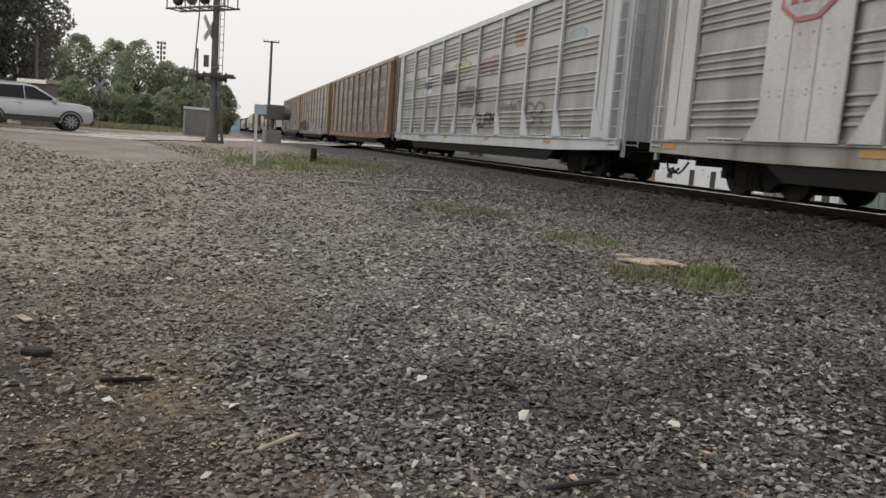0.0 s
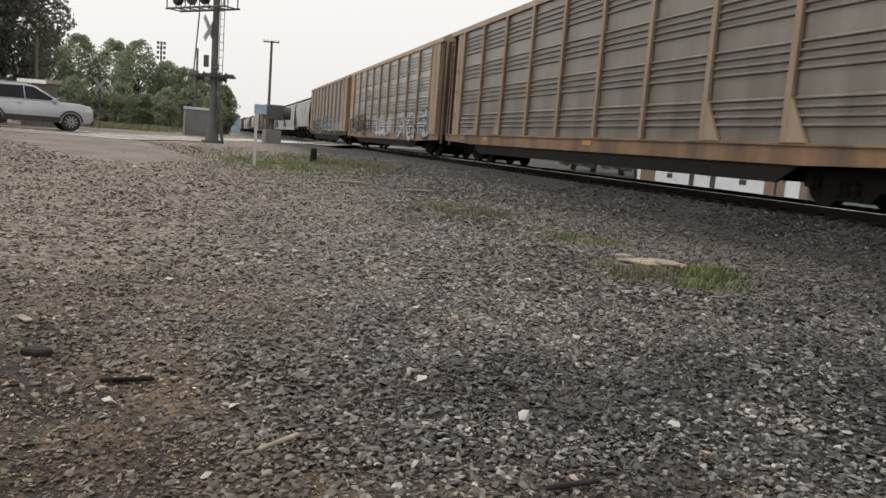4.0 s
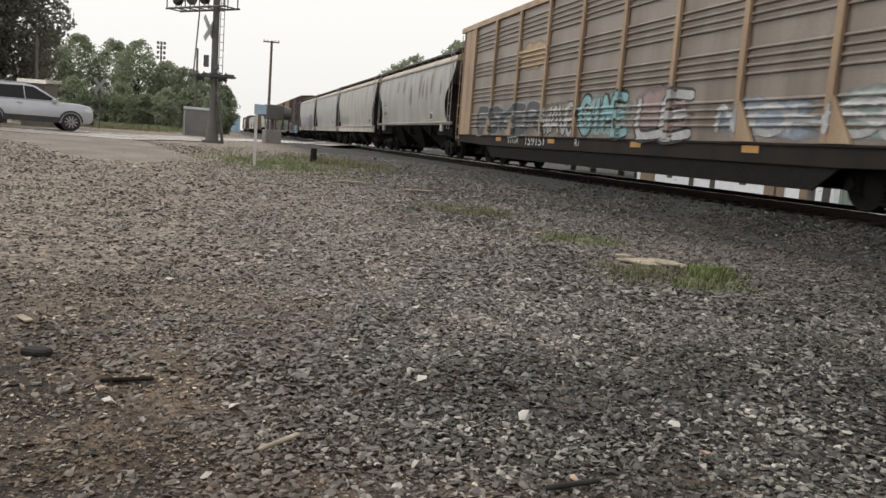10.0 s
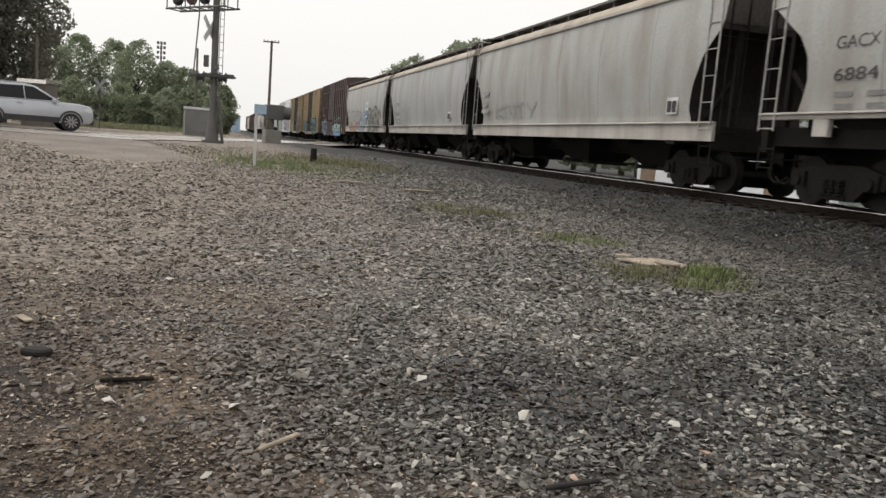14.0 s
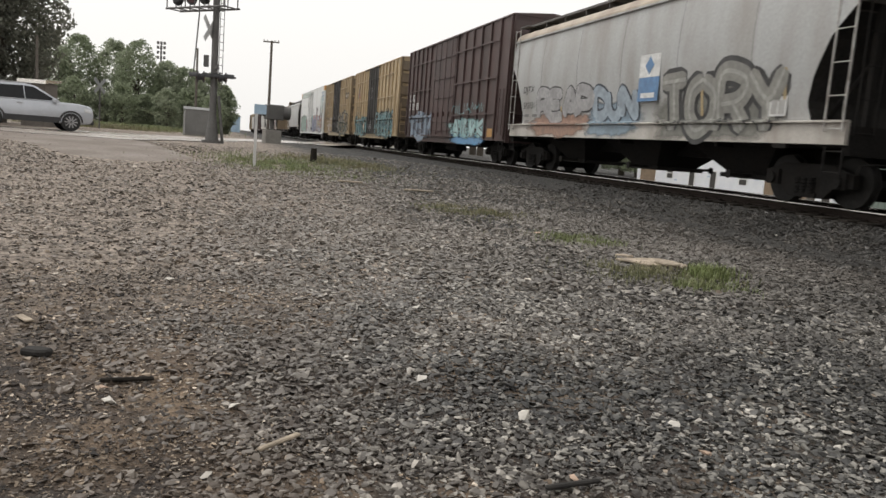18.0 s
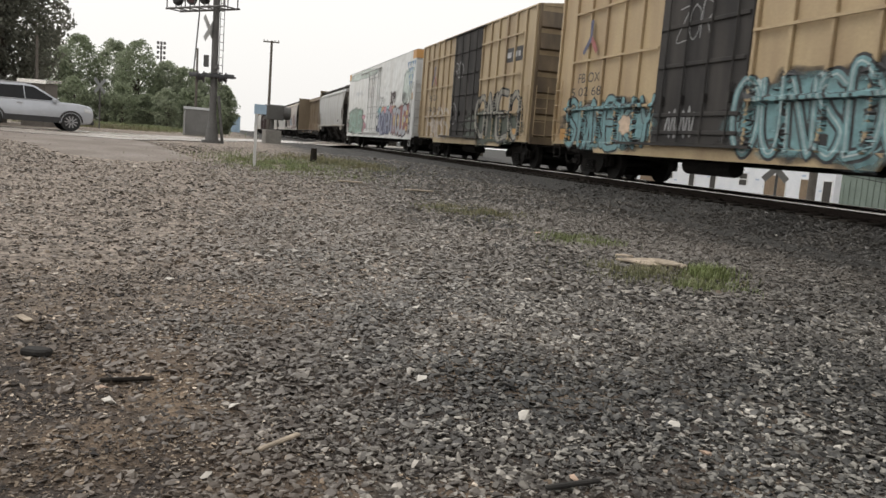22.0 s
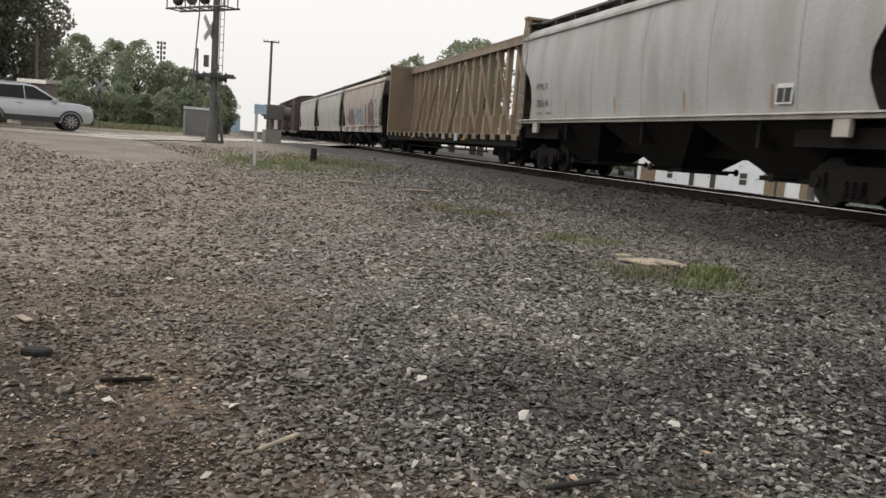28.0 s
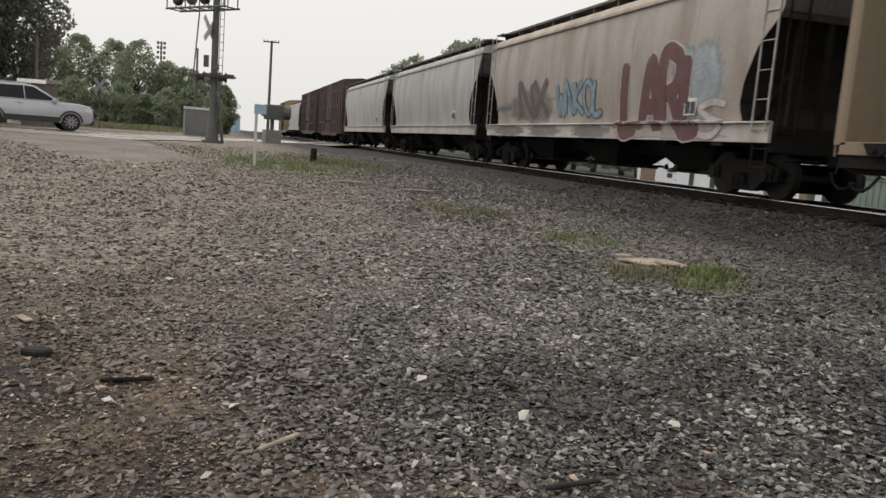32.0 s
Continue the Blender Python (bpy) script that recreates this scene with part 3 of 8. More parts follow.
def make_rack(x0, x1, label, panel_mat, frame_mat, end_mat, sill_mat, gussets=False, seams=False, end=2.0, belly=0.36, door_mat=None, corner=0.62):
    car, h = start_car("autorack_car", label, x0, x1)
    deck = bmesh.new()
    box(deck, -h, h, -1.35, 1.35, 0.86, 1.06)
    box(deck, -h + 0.3, h - 0.3, -0.45, 0.45, 0.55, 0.86)
    part("deck", deck, BLACK, car)
    for s in (-1, 1):
        bm = bmesh.new()
        prism(bm, [(-h, 0.80), (-h + 4.2, 0.70), (h - 4.2, 0.70), (h, 0.80), (h, 1.09), (-h, 1.09)], s * 1.50, s * 1.56, "y")
        box(bm, -h, h, s * 1.44, s * 1.60, 1.05, 1.10)
        part("side_sill", bm, sill_mat, car, bevel=0.006)
        bm = bmesh.new()
        prism(bm, [(-h + 4.0, 0.82), (-h + 4.8, belly), (h - 4.8, belly), (h - 4.0, 0.82)], s * 1.46, s * 1.52, "y")
        part("lower_sill", bm, BLACK, car)
    n = 9
    e = end
    door_mat = door_mat or end_mat
    step = (2 * h - 2 * e) / n
    mesh = rack_panel_mesh(step - 0.16, panel_mat)
    for s in (-1, 1):
        for i in range(n):
            a = -h + e + i * step
            m = pose(a + 0.08, RACK_Y, 0) if s < 0 else pose(a + step - 0.08, -RACK_Y, 0, 0, 0, 180)
            part("panel", mesh, None, car, at=m)
        for i in range(n + 1):
            a = -h + e + i * step
            bm = bmesh.new()
            y0, y1 = sorted((s * 1.53, s * 1.63))
            box(bm, a - 0.085, a + 0.085, y0, y1, 1.10, 5.45)
            if gussets or (not seams and i in (1, 2, n - 1, n - 2)):
                k = 1 if i < n / 2 else -1
                prism(bm, [(a - 0.08 * k, 1.10), (a - 0.62 * k, 1.10), (a - 0.08 * k, 1.95)], y0 + 0.005, y1 - 0.005, "y")
            part("post", bm, frame_mat, car, bevel=0.008)
        for i in range(n):
            a = -h + e + i * step
            if seams:           # the joints between the tiers of panels, each with a latch
                for zz in (2.26, 3.27, 4.28):
                    bm = bmesh.new()
                    box(bm, a + 0.085, a + step - 0.085, *sorted((s * 1.515, s * 1.526)), zz, zz + 0.03)
                    part("seam", bm, BLACK, car)
                    bm = bmesh.new()
                    box(bm, a + step * 0.5 - 0.02, a + step * 0.5 + 0.02, *sorted((s * 1.52, s * 1.55)), zz - 0.04, zz + 0.08)
                    part("latch", bm, frame_mat, car)
            if gussets:         # short pale kick rail at the foot of each panel
                bm = bmesh.new()
                box(bm, a + step * 0.28, a + step * 0.72, *sorted((s * 1.53, s * 1.57)), 1.14, 1.175)
                for k in (0.3, 0.5, 0.7):
                    box(bm, a + step * k - 0.015, a + step * k + 0.015, *sorted((s * 1.53, s * 1.565)), 1.10, 1.14)
                part("kick_rail", bm, frame_mat, car)
        # plain end bays, with the corner set back behind the ladder
        for k in (-1, 1):
            y0, y1 = sorted((s * 1.50, s * 1.58))
            xa, xb = sorted((k * (h - corner), k * (h - e + 0.08)))
            bm = bmesh.new()
            box(bm, xa, xb, *sorted((s * 1.28, s * 1.58)), 1.08, 5.45)
            part("end_bay", bm, end_mat, car, bevel=0.006)
            bm = bmesh.new()
            box(bm, *sorted((k * (h - corner), k * h)), *sorted((s * 1.28, s * 1.34)), 1.08, 5.45)
            part("corner_panel", bm, door_mat, car)
            bm = bmesh.new()
            box(bm, *sorted((k * (h - 0.1), k * h)), *sorted((s * 1.34, s * 1.42)), 0.62, 5.5)
            part("corner_post", bm, end_mat, car, bevel=0.006)
            bm = bmesh.new()          # door hinge line down the bay
            box(bm, (xa + xb) / 2 - 0.008, (xa + xb) / 2 + 0.008, *sorted((s * 1.575, s * 1.586)), 1.12, 5.40)
            part("seam", bm, DARK_SEAM, car)
    for k in (-1, 1):
        for s in (-1, 1):      # folding end doors, one leaf a side
            for j in range(4):
                bm = bmesh.new()
                ya, yb = sorted((s * (0.02 + j * 0.37), s * (0.02 + j * 0.37 + 0.35)))
                box(bm, *sorted((k * (h - 0.05), k * (h - 0.11 - 0.03 * (j % 2)))), ya, yb, 1.0, 5.5)
                part("end_door", bm, door_mat, car, bevel=0.006)
        part("ladder", ladder_bm(k * (h - 0.31) - 0.22, -1.58, 0.95, 2.30 if gussets and k < 0 and end_mat is WHITE_GREY else 5.3, 0.44, 0.46, r=0.013), frame_mat, car)
        if gussets:
            part("end_ladder", ladder_bm(k * (h + 0.06), -1.45, 0.95, 5.3, 0.42, 0.42, "y"), frame_mat, car)
        add_truck(car, k * (h - 3.4))
        add_coupler(car, k * h, k)
    bm = bmesh.new()
    prism(bm, [(-1.62, 5.42), (-1.60, 5.62), (-1.2, 5.82), (-0.5, 5.92), (0.5, 5.92), (1.2, 5.82), (1.60, 5.62), (1.62, 5.42)], -h, h, "x")
    i = -h + 0.6
    while i < h:
        prism(bm, [(-1.61, 5.62), (-1.2, 5.835), (-0.5, 5.935), (0.5, 5.935), (1.2, 5.835), (1.61, 5.62)], i, i + 0.08, "x")
        i += 1.2
    part("roof", bm, end_mat if panel_mat is None else frame_mat, car)
    bm = bmesh.new()
    for k in range(6):
        xx = -h + 7.5 + k * (2 * h - 15) / 5
        box(bm, xx - 0.08, xx + 0.08, -1.3, 1.3, 0.45, 0.86)
    rod(bm, (-h + 5, -1.2, 0.50), (h - 5, -1.2, 0.50), 0.03, 6)
    box(bm, 1.0, 2.4, -1.2, -0.7, 0.38, 0.8)
    part("underframe", bm, BLACK, car)
    return car


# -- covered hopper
# Slope sheets are near black: the shade under their overhang is in the colour.
SLOPE_SHADE = material("shaded_slope", (0.020, 0.0185, 0.017), 0.8, 0.0, 12, 0.3, 1.5, (0.035, 0.029, 0.024), 0.5, 0.15, spec=0.2)
END_DARK = material("dark_end_sheet", (0.072, 0.064, 0.056), 0.75, 0.0, 12, 0.3, 1.5, (0.045, 0.038, 0.033), 0.7, 0.15, streak=0.3)
WALKWAY = material("galvanized_walkway", (0.12, 0.115, 0.108), 0.7, 0.2, 16, 0.25, 2.0, (0.05, 0.04, 0.034), 0.6)
LADDER_PAINT = material("ladder_grey", (0.38, 0.37, 0.35), 0.6, 0.0, 14, 0.2, 3.0, (0.14, 0.11, 0.09), 0.6)


def hopper_half_width(z):
    """Bulged side: the half width at height z."""
    t = (z - 1.6) / (4.35 - 1.6)
    return 1.47 + 0.14 * math.sin(min(1, max(0, t)) * 2.5) - 0.06 * max(0, t) ** 3


def hopper_surface(x, z):
    return -hopper_half_width(z)


# how far the side sheet's end lies from the sill's end at each height
ENDS = {"angled": ((1.40, -0.90), (1.80, -1.06), (2.30, -0.92), (2.95, -0.56), (3.45, -0.03), (3.60, 0.05), (4.50, 0.10)),
        "rounded": ((1.40, -0.75), (1.80, -0.98), (2.20, -1.14), (2.65, -1.11), (3.00, -0.90), (3.30, -0.50), (3.65, -0.05), (3.90, 0.08), (4.50, 0.14))}


def make_hopper(x0, x1, label, body_mat, sill_mat, roof_mat, ends="angled", bays=3):
    """x0 and x1 are the ends of the side sill."""
    car, h = start_car("covered_hopper", label, x0, x1)
    deep = ends == "angled"                 # a deep sill plate; the other kind has a thin lip
    foot = 1.47 if deep else 1.62
    zs = [foot + (4.38 - foot) * i / 22 for i in range(23)]

    def end_x(z):
        for (a, ea), (b, eb) in zip(ENDS[ends], ENDS[ends][1:]):
            if a <= z <= b:
                return h + ea + (eb - ea) * (z - a) / (b - a)
    nx = 24
    for s in (-1, 1):
        bm, rows = bmesh.new(), []
        for z in zs:
            e = end_x(z)
            rows.append([bm.verts.new((-e + 2 * e * i / nx, s * hopper_half_width(z), z)) for i in range(nx + 1)])
        for a, b in zip(rows, rows[1:]):
            for i in range(nx):
                bm.faces.new((a[i], a[i + 1], b[i + 1], b[i]))
        part("side_sheet", bm, body_mat, car, smooth=True)
    for k in (-1, 1):
        for name, sel, mat in (("slope_sheet", [z for z in zs if z < 3.5], SLOPE_SHADE), ("end_sheet", [z for z in zs if z > 3.3], END_DARK)):
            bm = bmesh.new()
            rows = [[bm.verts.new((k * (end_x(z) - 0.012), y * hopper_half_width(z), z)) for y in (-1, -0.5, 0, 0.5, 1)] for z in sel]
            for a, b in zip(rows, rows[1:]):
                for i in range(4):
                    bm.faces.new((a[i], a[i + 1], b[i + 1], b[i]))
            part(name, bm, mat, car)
    # round-shouldered roof with a dark eave under it
    bm = bmesh.new()
    prof = [(-1.50, 4.40), (-1.49, 4.48), (-1.41, 4.60), (-1.26, 4.70), (-1.0, 4.79), (-0.5, 4.85), (0, 4.87), (0.5, 4.85), (1.0, 4.79), (1.26, 4.70), (1.41, 4.60), (1.49, 4.48), (1.50, 4.40)]
    prism(bm, prof, -h - 0.12, h + 0.12, "x")
    part("roof", bm, roof_mat, car, smooth=False)
    for s in (-1, 1):
        bm = bmesh.new()
        box(bm, -h - 0.12, h + 0.12, *sorted((s * 1.46, s * 1.56)), 4.355, 4.405)
        part("eave", bm, body_mat, car)
    bm = bmesh.new()
    for y in (-0.92, 0.92):
        box(bm, -h - 0.1, h + 0.1, y - 0.25, y + 0.25, 4.94, 4.965)
        for e in (-0.25, 0.25):
            box(bm, -h - 0.1, h + 0.1, y + e - 0.012, y + e + 0.012, 4.91, 4.98)
        i = -h + 0.1
        while i < h:
            box(bm, i, i + 0.05, y - 0.23, y + 0.23, 4.76, 4.95)
            i += 1.5
    for k in (-1, 1):
        box(bm, *sorted((k * (h - 0.55), k * (h + 0.22))), -1.40, 1.40, 4.90, 4.935)
    part("running_board", bm, WALKWAY, car)
    bm = bmesh.new()
    box(bm, -h + 0.7, h - 0.7, -0.36, 0.36, 4.84, 4.98)
    part("hatch", bm, roof_mat, car)
    for s in (-1, 1):
        bm = bmesh.new()
        if deep:
            box(bm, -h, h, *sorted((s * 1.46, s * 1.545)), 1.09, 1.47)
        else:
            box(bm, -h, h, *sorted((s * 1.46, s * 1.555)), 1.53, 1.62)
        part("side_sill", bm, sill_mat, car, bevel=0.008)
        bm = bmesh.new()
        lip = 1.47 if deep else 1.62
        prism(bm, [(s * 1.45, lip), (s * 1.62, lip), (s * 1.62, lip + 0.018), (s * 1.49, lip + 0.05)], -h, h, "x")
        part("lip", bm, sill_mat, car)
        for k in (-1, 1):
            bm = bmesh.new()
            xa, xb = sorted((k * (h - 1.80), k * (h - 1.42)))
            box(bm, xa, xb, *sorted((s * 1.44, s * 1.55)), 1.00 if deep else 1.22, 1.09 if deep else 1.53)
            part("bolster_end", bm, BLACK if deep else sill_mat, car, bevel=0.01)
    # outlet hoppers under the floor, drawn in on all four sides
    pitch = (2 * h - 3.2) / bays
    for b in range(bays):
        c = (b - (bays - 1) / 2) * pitch
        bm = bmesh.new()
        lo = [bm.verts.new((c + a * 0.55, y, 0.42)) for a, y in ((-1, -0.55), (1, -0.55), (1, 0.55), (-1, 0.55))]
        hi = [bm.verts.new((c + a * pitch / 2, y, 1.52)) for a, y in ((-1, -1.42), (1, -1.42), (1, 1.42), (-1, 1.42))]
        bm.faces.new(lo[::-1])
        bm.faces.new(hi)
        for i in range(4):
            bm.faces.new((lo[i], lo[(i + 1) % 4], hi[(i + 1) % 4], hi[i]))
        part("outlet_hopper", bm, BLACK, car)
        bm = bmesh.new()
        box(bm, c - 0.8, c + 0.8, -0.68, 0.68, 0.36, 0.46)
        rod(bm, (c + 0.3, -1.25, 0.44), (c + 0.3, 1.25, 0.44), 0.035, 6)
        for y in (-1.25, 1.25):
            rod(bm, (c + 0.3, y - 0.02, 0.44), (c + 0.3, y + 0.02, 0.44), 0.09, 8)
        part("outlet_gate", bm, BLACK, car)
        for s in (-1, 1):                   # stiffening ribs across the slopes
            bm = bmesh.new()
            prism(bm, [(c - 0.05, 1.50), (c + 0.05, 1.50), (c + 0.05, 1.0), (c - 0.05, 1.0)], *sorted((s * 1.02, s * 1.44)), "y")
            part("rib", bm, BLACK, car)
    bm = bmesh.new()
    for k in (-1, 1):
        box(bm, *sorted((k * (h - 3.0), k * (h + 0.02))), -1.30, 1.30, 1.05, 1.40)
        box(bm, *sorted((k * (h - 0.14), k * (h + 0.03))), -1.45, 1.45, 0.92, 1.42)
        for y in (-1.05, -0.35, 0.35, 1.05):
            box(bm, k * (h - 0.10) - 0.05, k * (h - 0.10) + 0.05, y - 0.06, y + 0.06, 1.40, 3.5)
        for y in (-1.05, 1.05):
            rod(bm, (k * (h - 1.2), y, 1.40), (k * (h - 0.12), y, 2.5), 0.05, 6)
    box(bm, -h + 0.2, h - 0.2, -0.33, 0.33, 0.76, 1.2)
    part("end_frame", bm, BLACK, car)
    for k in (-1, 1):
        part("ladder", ladder_bm(k * (h - 0.24) - 0.21, -1.60, 1.36, 4.72, 0.42, 0.56, r=0.012), LADDER_PAINT, car)
        part("step", ladder_bm(k * (h - 0.24) - 0.21, -1.52, 0.62, 1.0, 0.42, 0.36, r=0.013), BLACK, car)
        part("end_ladder", ladder_bm(k * (h + 0.06), -1.42, 1.3, 4.6, 0.42, 0.56, "y", 0.012), BLACK, car)
        add_truck(car, k * (h - (1.32 if deep else 1.60)))
        add_coupler(car, k * h, k)
    return car


# -- boxcar with outside posts
BOX_Y = -1.50


def box_surface(x, z):
    return BOX_Y - 0.006


def make_boxcar(x0, x1, label, side_mat, door_mat, end_mat, roof_mat, door=(-1.85, 1.85), high=5.50, posts=6):
    car, h = start_car("boxcar", label, x0, x1)
    bm = bmesh.new()
    box(bm, -h, h, -1.49, 1.49, 0.95, high - 0.02)
    part("body", bm, side_mat, car)
    for s in (-1, 1):
        for k in (0, 1):
            xa, xb = ((-h, door[0]), (door[1], h))[k]
            bm = bmesh.new()
            box(bm, xa, xb, *sorted((s * 1.485, s * 1.505)), 0.90, high)
            part("side_sheet", bm, side_mat, car)
            span = xb - xa
            for i in range(posts + 1):
                px = xa + 0.07 + (span - 0.14) * i / posts
                bm = bmesh.new()
                box(bm, px - 0.05, px + 0.05, *sorted((s * 1.50, s * 1.58)), 0.95, high - 0.04)
                part("post", bm, side_mat, car, bevel=0.012)
            for z in (1.92, 3.28, 4.66):
                bm = bmesh.new()
                box(bm, xa + (1.1 if k == 0 else 0.05), xb - (1.1 if k == 1 else 0.05), *sorted((s * 1.565, s * 1.61)), z - 0.025, z + 0.035)
                part("belt_rail", bm, side_mat, car)
        bm = bmesh.new()
        prism(bm, [(-h, 0.89), (-h + 2.75, 0.89), (-h + 2.9, 0.69), (h - 2.9, 0.69), (h - 2.75, 0.89), (h, 0.89), (h, 0.98), (-h, 0.98)], s * 1.44, s * 1.525, "y")
        part("side_sill", bm, side_mat, car)
        d = new("door")
        d.parent, d["label"] = car, "sliding plug door with locking bars"
        bm = bmesh.new()
        box(bm, door[0], door[1], *sorted((s * 1.50, s * 1.60)), 1.02, high - 0.12)
        part("leaf", bm, door_mat, d, bevel=0.01)
        for z in (1.22, 1.62, 2.74, 3.62, 4.55):
            bm = bmesh.new()
            box(bm, door[0] + 0.06, door[1] - 0.06, *sorted((s * 1.60, s * 1.64)), z, z + 0.09)
            part("rib", bm, door_mat, d, bevel=0.01)
        for fx in (0.12, 0.36, 0.62, 0.88):
            bm = bmesh.new()
            px = door[0] + (door[1] - door[0]) * fx
            rod(bm, (px, s * 1.66, 1.05), (px, s * 1.66, high - 0.2), 0.022, 6)
            box(bm, px - 0.05, px + 0.05, *sorted((s * 1.6, s * 1.69)), 1.9, 2.1)
            part("locking_bar", bm, door_mat, d)
        bm = bmesh.new()
        box(bm, door[0] - 1.6, door[1] + 0.4, *sorted((s * 1.58, s * 1.66)), 0.96, 1.02)
        part("door_track", bm, door_mat, car)
        bm = bmesh.new()
        box(bm, door[0] - 1.6, door[1] + 0.4, *sorted((s * 1.58, s * 1.66)), high - 0.13, high - 0.08)
        part("door_track", bm, door_mat, car)
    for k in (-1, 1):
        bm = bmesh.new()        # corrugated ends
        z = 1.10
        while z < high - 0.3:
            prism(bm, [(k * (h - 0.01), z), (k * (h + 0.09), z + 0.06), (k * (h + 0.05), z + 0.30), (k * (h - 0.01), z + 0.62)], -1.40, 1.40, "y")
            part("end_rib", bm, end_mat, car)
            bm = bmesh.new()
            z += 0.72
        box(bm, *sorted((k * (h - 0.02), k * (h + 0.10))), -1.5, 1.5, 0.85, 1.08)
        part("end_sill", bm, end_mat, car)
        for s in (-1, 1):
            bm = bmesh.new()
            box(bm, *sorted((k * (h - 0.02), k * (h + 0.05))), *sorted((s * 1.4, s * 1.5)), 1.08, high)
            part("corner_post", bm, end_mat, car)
        part("ladder", ladder_bm(k * (h - 0.36) - 0.21, -1.62, 1.15, 2.75, 0.42, 0.45), side_mat, car)
        part("end_ladder", ladder_bm(k * (h + 0.14), -1.42, 1.15, 2.75, 0.42, 0.45, "y"), side_mat, car)
        part("step", ladder_bm(k * (h - 0.36) - 0.21, -1.5, 0.5, 0.9, 0.42, 0.35), BLACK, car)
        add_truck(car, k * (h - 1.95))
        add_coupler(car, k * (h + 0.1), k)
    bm = bmesh.new()
    prism(bm, [(-1.56, high - 0.06), (-1.54, high), (0, high + 0.14), (1.54, high), (1.56, high - 0.06)], -h - 0.03, h + 0.03, "x")
    i = -h + 0.3
    while i < h:
        prism(bm, [(-1.53, high), (0, high + 0.17), (1.53, high)], i, i + 0.1, "x")
        i += 0.95
    part("roof", bm, roof_mat, car)
    bm = bmesh.new()
    box(bm, -h + 0.2, h - 0.2, -0.5, 0.5, 0.6, 0.95)
    for k in range(5):
        xx = -h + 3.6 + k * (2 * h - 7.2) / 4
        box(bm, xx - 0.08, xx + 0.08, -1.35, 1.35, 0.66, 0.95)
    rod(bm, (-1.2, -0.9, 0.55), (0.6, -0.9, 0.55), 0.2, 10)
    part("underframe", bm, BLACK, car)
    return car


# -- smooth sided refrigerator car
def make_reefer(x0, x1, label, side_mat, roof_mat, trim_mat, end_mat):
    car, h = start_car("refrigerator_car", label, x0, x1)
    high = 5.58
    bm = bmesh.new()
    box(bm, -h, h, -1.50, 1.50, 0.86, high)
    part("body", bm, side_mat, car, bevel=0.02)
    for s in (-1, 1):
        d = new("door")
        d.parent, d["label"] = car, "white plug door with four locking bars"
        a, b = -2.4, 1.6
        bm = bmesh.new()
        box(bm, a, b, *sorted((s * 1.50, s * 1.555)), 1.06, 5.24)
        part("leaf", bm, side_mat, d, bevel=0.012)
        bm = bmesh.new()
        for z in (1.3, 2.3, 2.75, 4.7):
            box(bm, a + 0.05, b - 0.05, *sorted((s * 1.555, s * 1.58)), z, z + 0.06)
        part("rib", bm, trim_mat, d)
        for fx in (0.10, 0.42, 0.58, 0.92):
            bm = bmesh.new()
            px = a + (b - a) * fx
            rod(bm, (px, s * 1.60, 1.1), (px, s * 1.60, 5.18), 0.022, 6)
            box(bm, px - 0.05, px + 0.05, *sorted((s * 1.55, s * 1.62)), 2.0, 2.2)
            part("locking_bar", bm, trim_mat, d)
        bm = bmesh.new()
        box(bm, a - 3.4, b + 0.3, *sorted((s * 1.50, s * 1.60)), 1.0, 1.05)
        part("door_track", bm, trim_mat, car)
        bm = bmesh.new()
        box(bm, a - 3.4, b + 0.3, *sorted((s * 1.50, s * 1.60)), 5.26, 5.31)
        part("door_track", bm, trim_mat, car)
        bm = bmesh.new()
        box(bm, -h, h, *sorted((s * 1.47, s * 1.53)), 0.74, 0.90)
        part("side_sill", bm, side_mat, car)
    for k in (-1, 1):
        part("ladder", ladder_bm(k * (h - 0.36) - 0.21, -1.58, 1.05, 3.9, 0.42, 0.45), trim_mat, car)
        part("end_ladder", ladder_bm(k * (h + 0.12), -1.42, 1.05, 3.9, 0.42, 0.45, "y"), trim_mat, car)
        part("step", ladder_bm(k * (h - 0.36) - 0.21, -1.5, 0.42, 0.86, 0.42, 0.4), trim_mat, car)
        bm = bmesh.new()
        box(bm, *sorted((k * h, k * (h + 0.06))), -1.48, 1.48, 0.86, 5.02)
        part("end_wall", bm, end_mat, car, bevel=0.02)
        bm = bmesh.new()
        box(bm, *sorted((k * (h - 0.7), k * (h + 0.065))), -1.508, 1.508, high - 0.44, high + 0.01)
        part("end_cap", bm, roof_mat, car, "rust-orange cap over the car end")
        bm = bmesh.new()
        box(bm, *sorted((k * (h - 0.6), k * (h + 0.1))), -1.35, -0.9, 0.5, 0.95)
        part("crash_post", bm, BLACK, car)
        if k > 0:               # hand brake on the leading end
            bm = bmesh.new()
            ring = [(h + 0.20, -0.75 + 0.27 * math.cos(q * math.pi / 9), 2.75 + 0.27 * math.sin(q * math.pi / 9)) for q in range(19)]
            tube(bm, ring, 0.028, 6)
            for q in range(5):
                rod(bm, (h + 0.20, -0.75, 2.75), (h + 0.20, -0.75 + 0.26 * math.cos(q * 1.257), 2.75 + 0.26 * math.sin(q * 1.257)), 0.02, 5)
            rod(bm, (h + 0.05, -0.75, 2.75), (h + 0.22, -0.75, 2.75), 0.05, 8)
            part("brake_wheel", bm, material("brake_green", (0.03, 0.07, 0.05), 0.6, 0, 20, 0.2), car, "dark green hand brake wheel")
        add_truck(car, k * (h - 2.9))
        add_coupler(car, k * (h + 0.05), k)
    bm = bmesh.new()
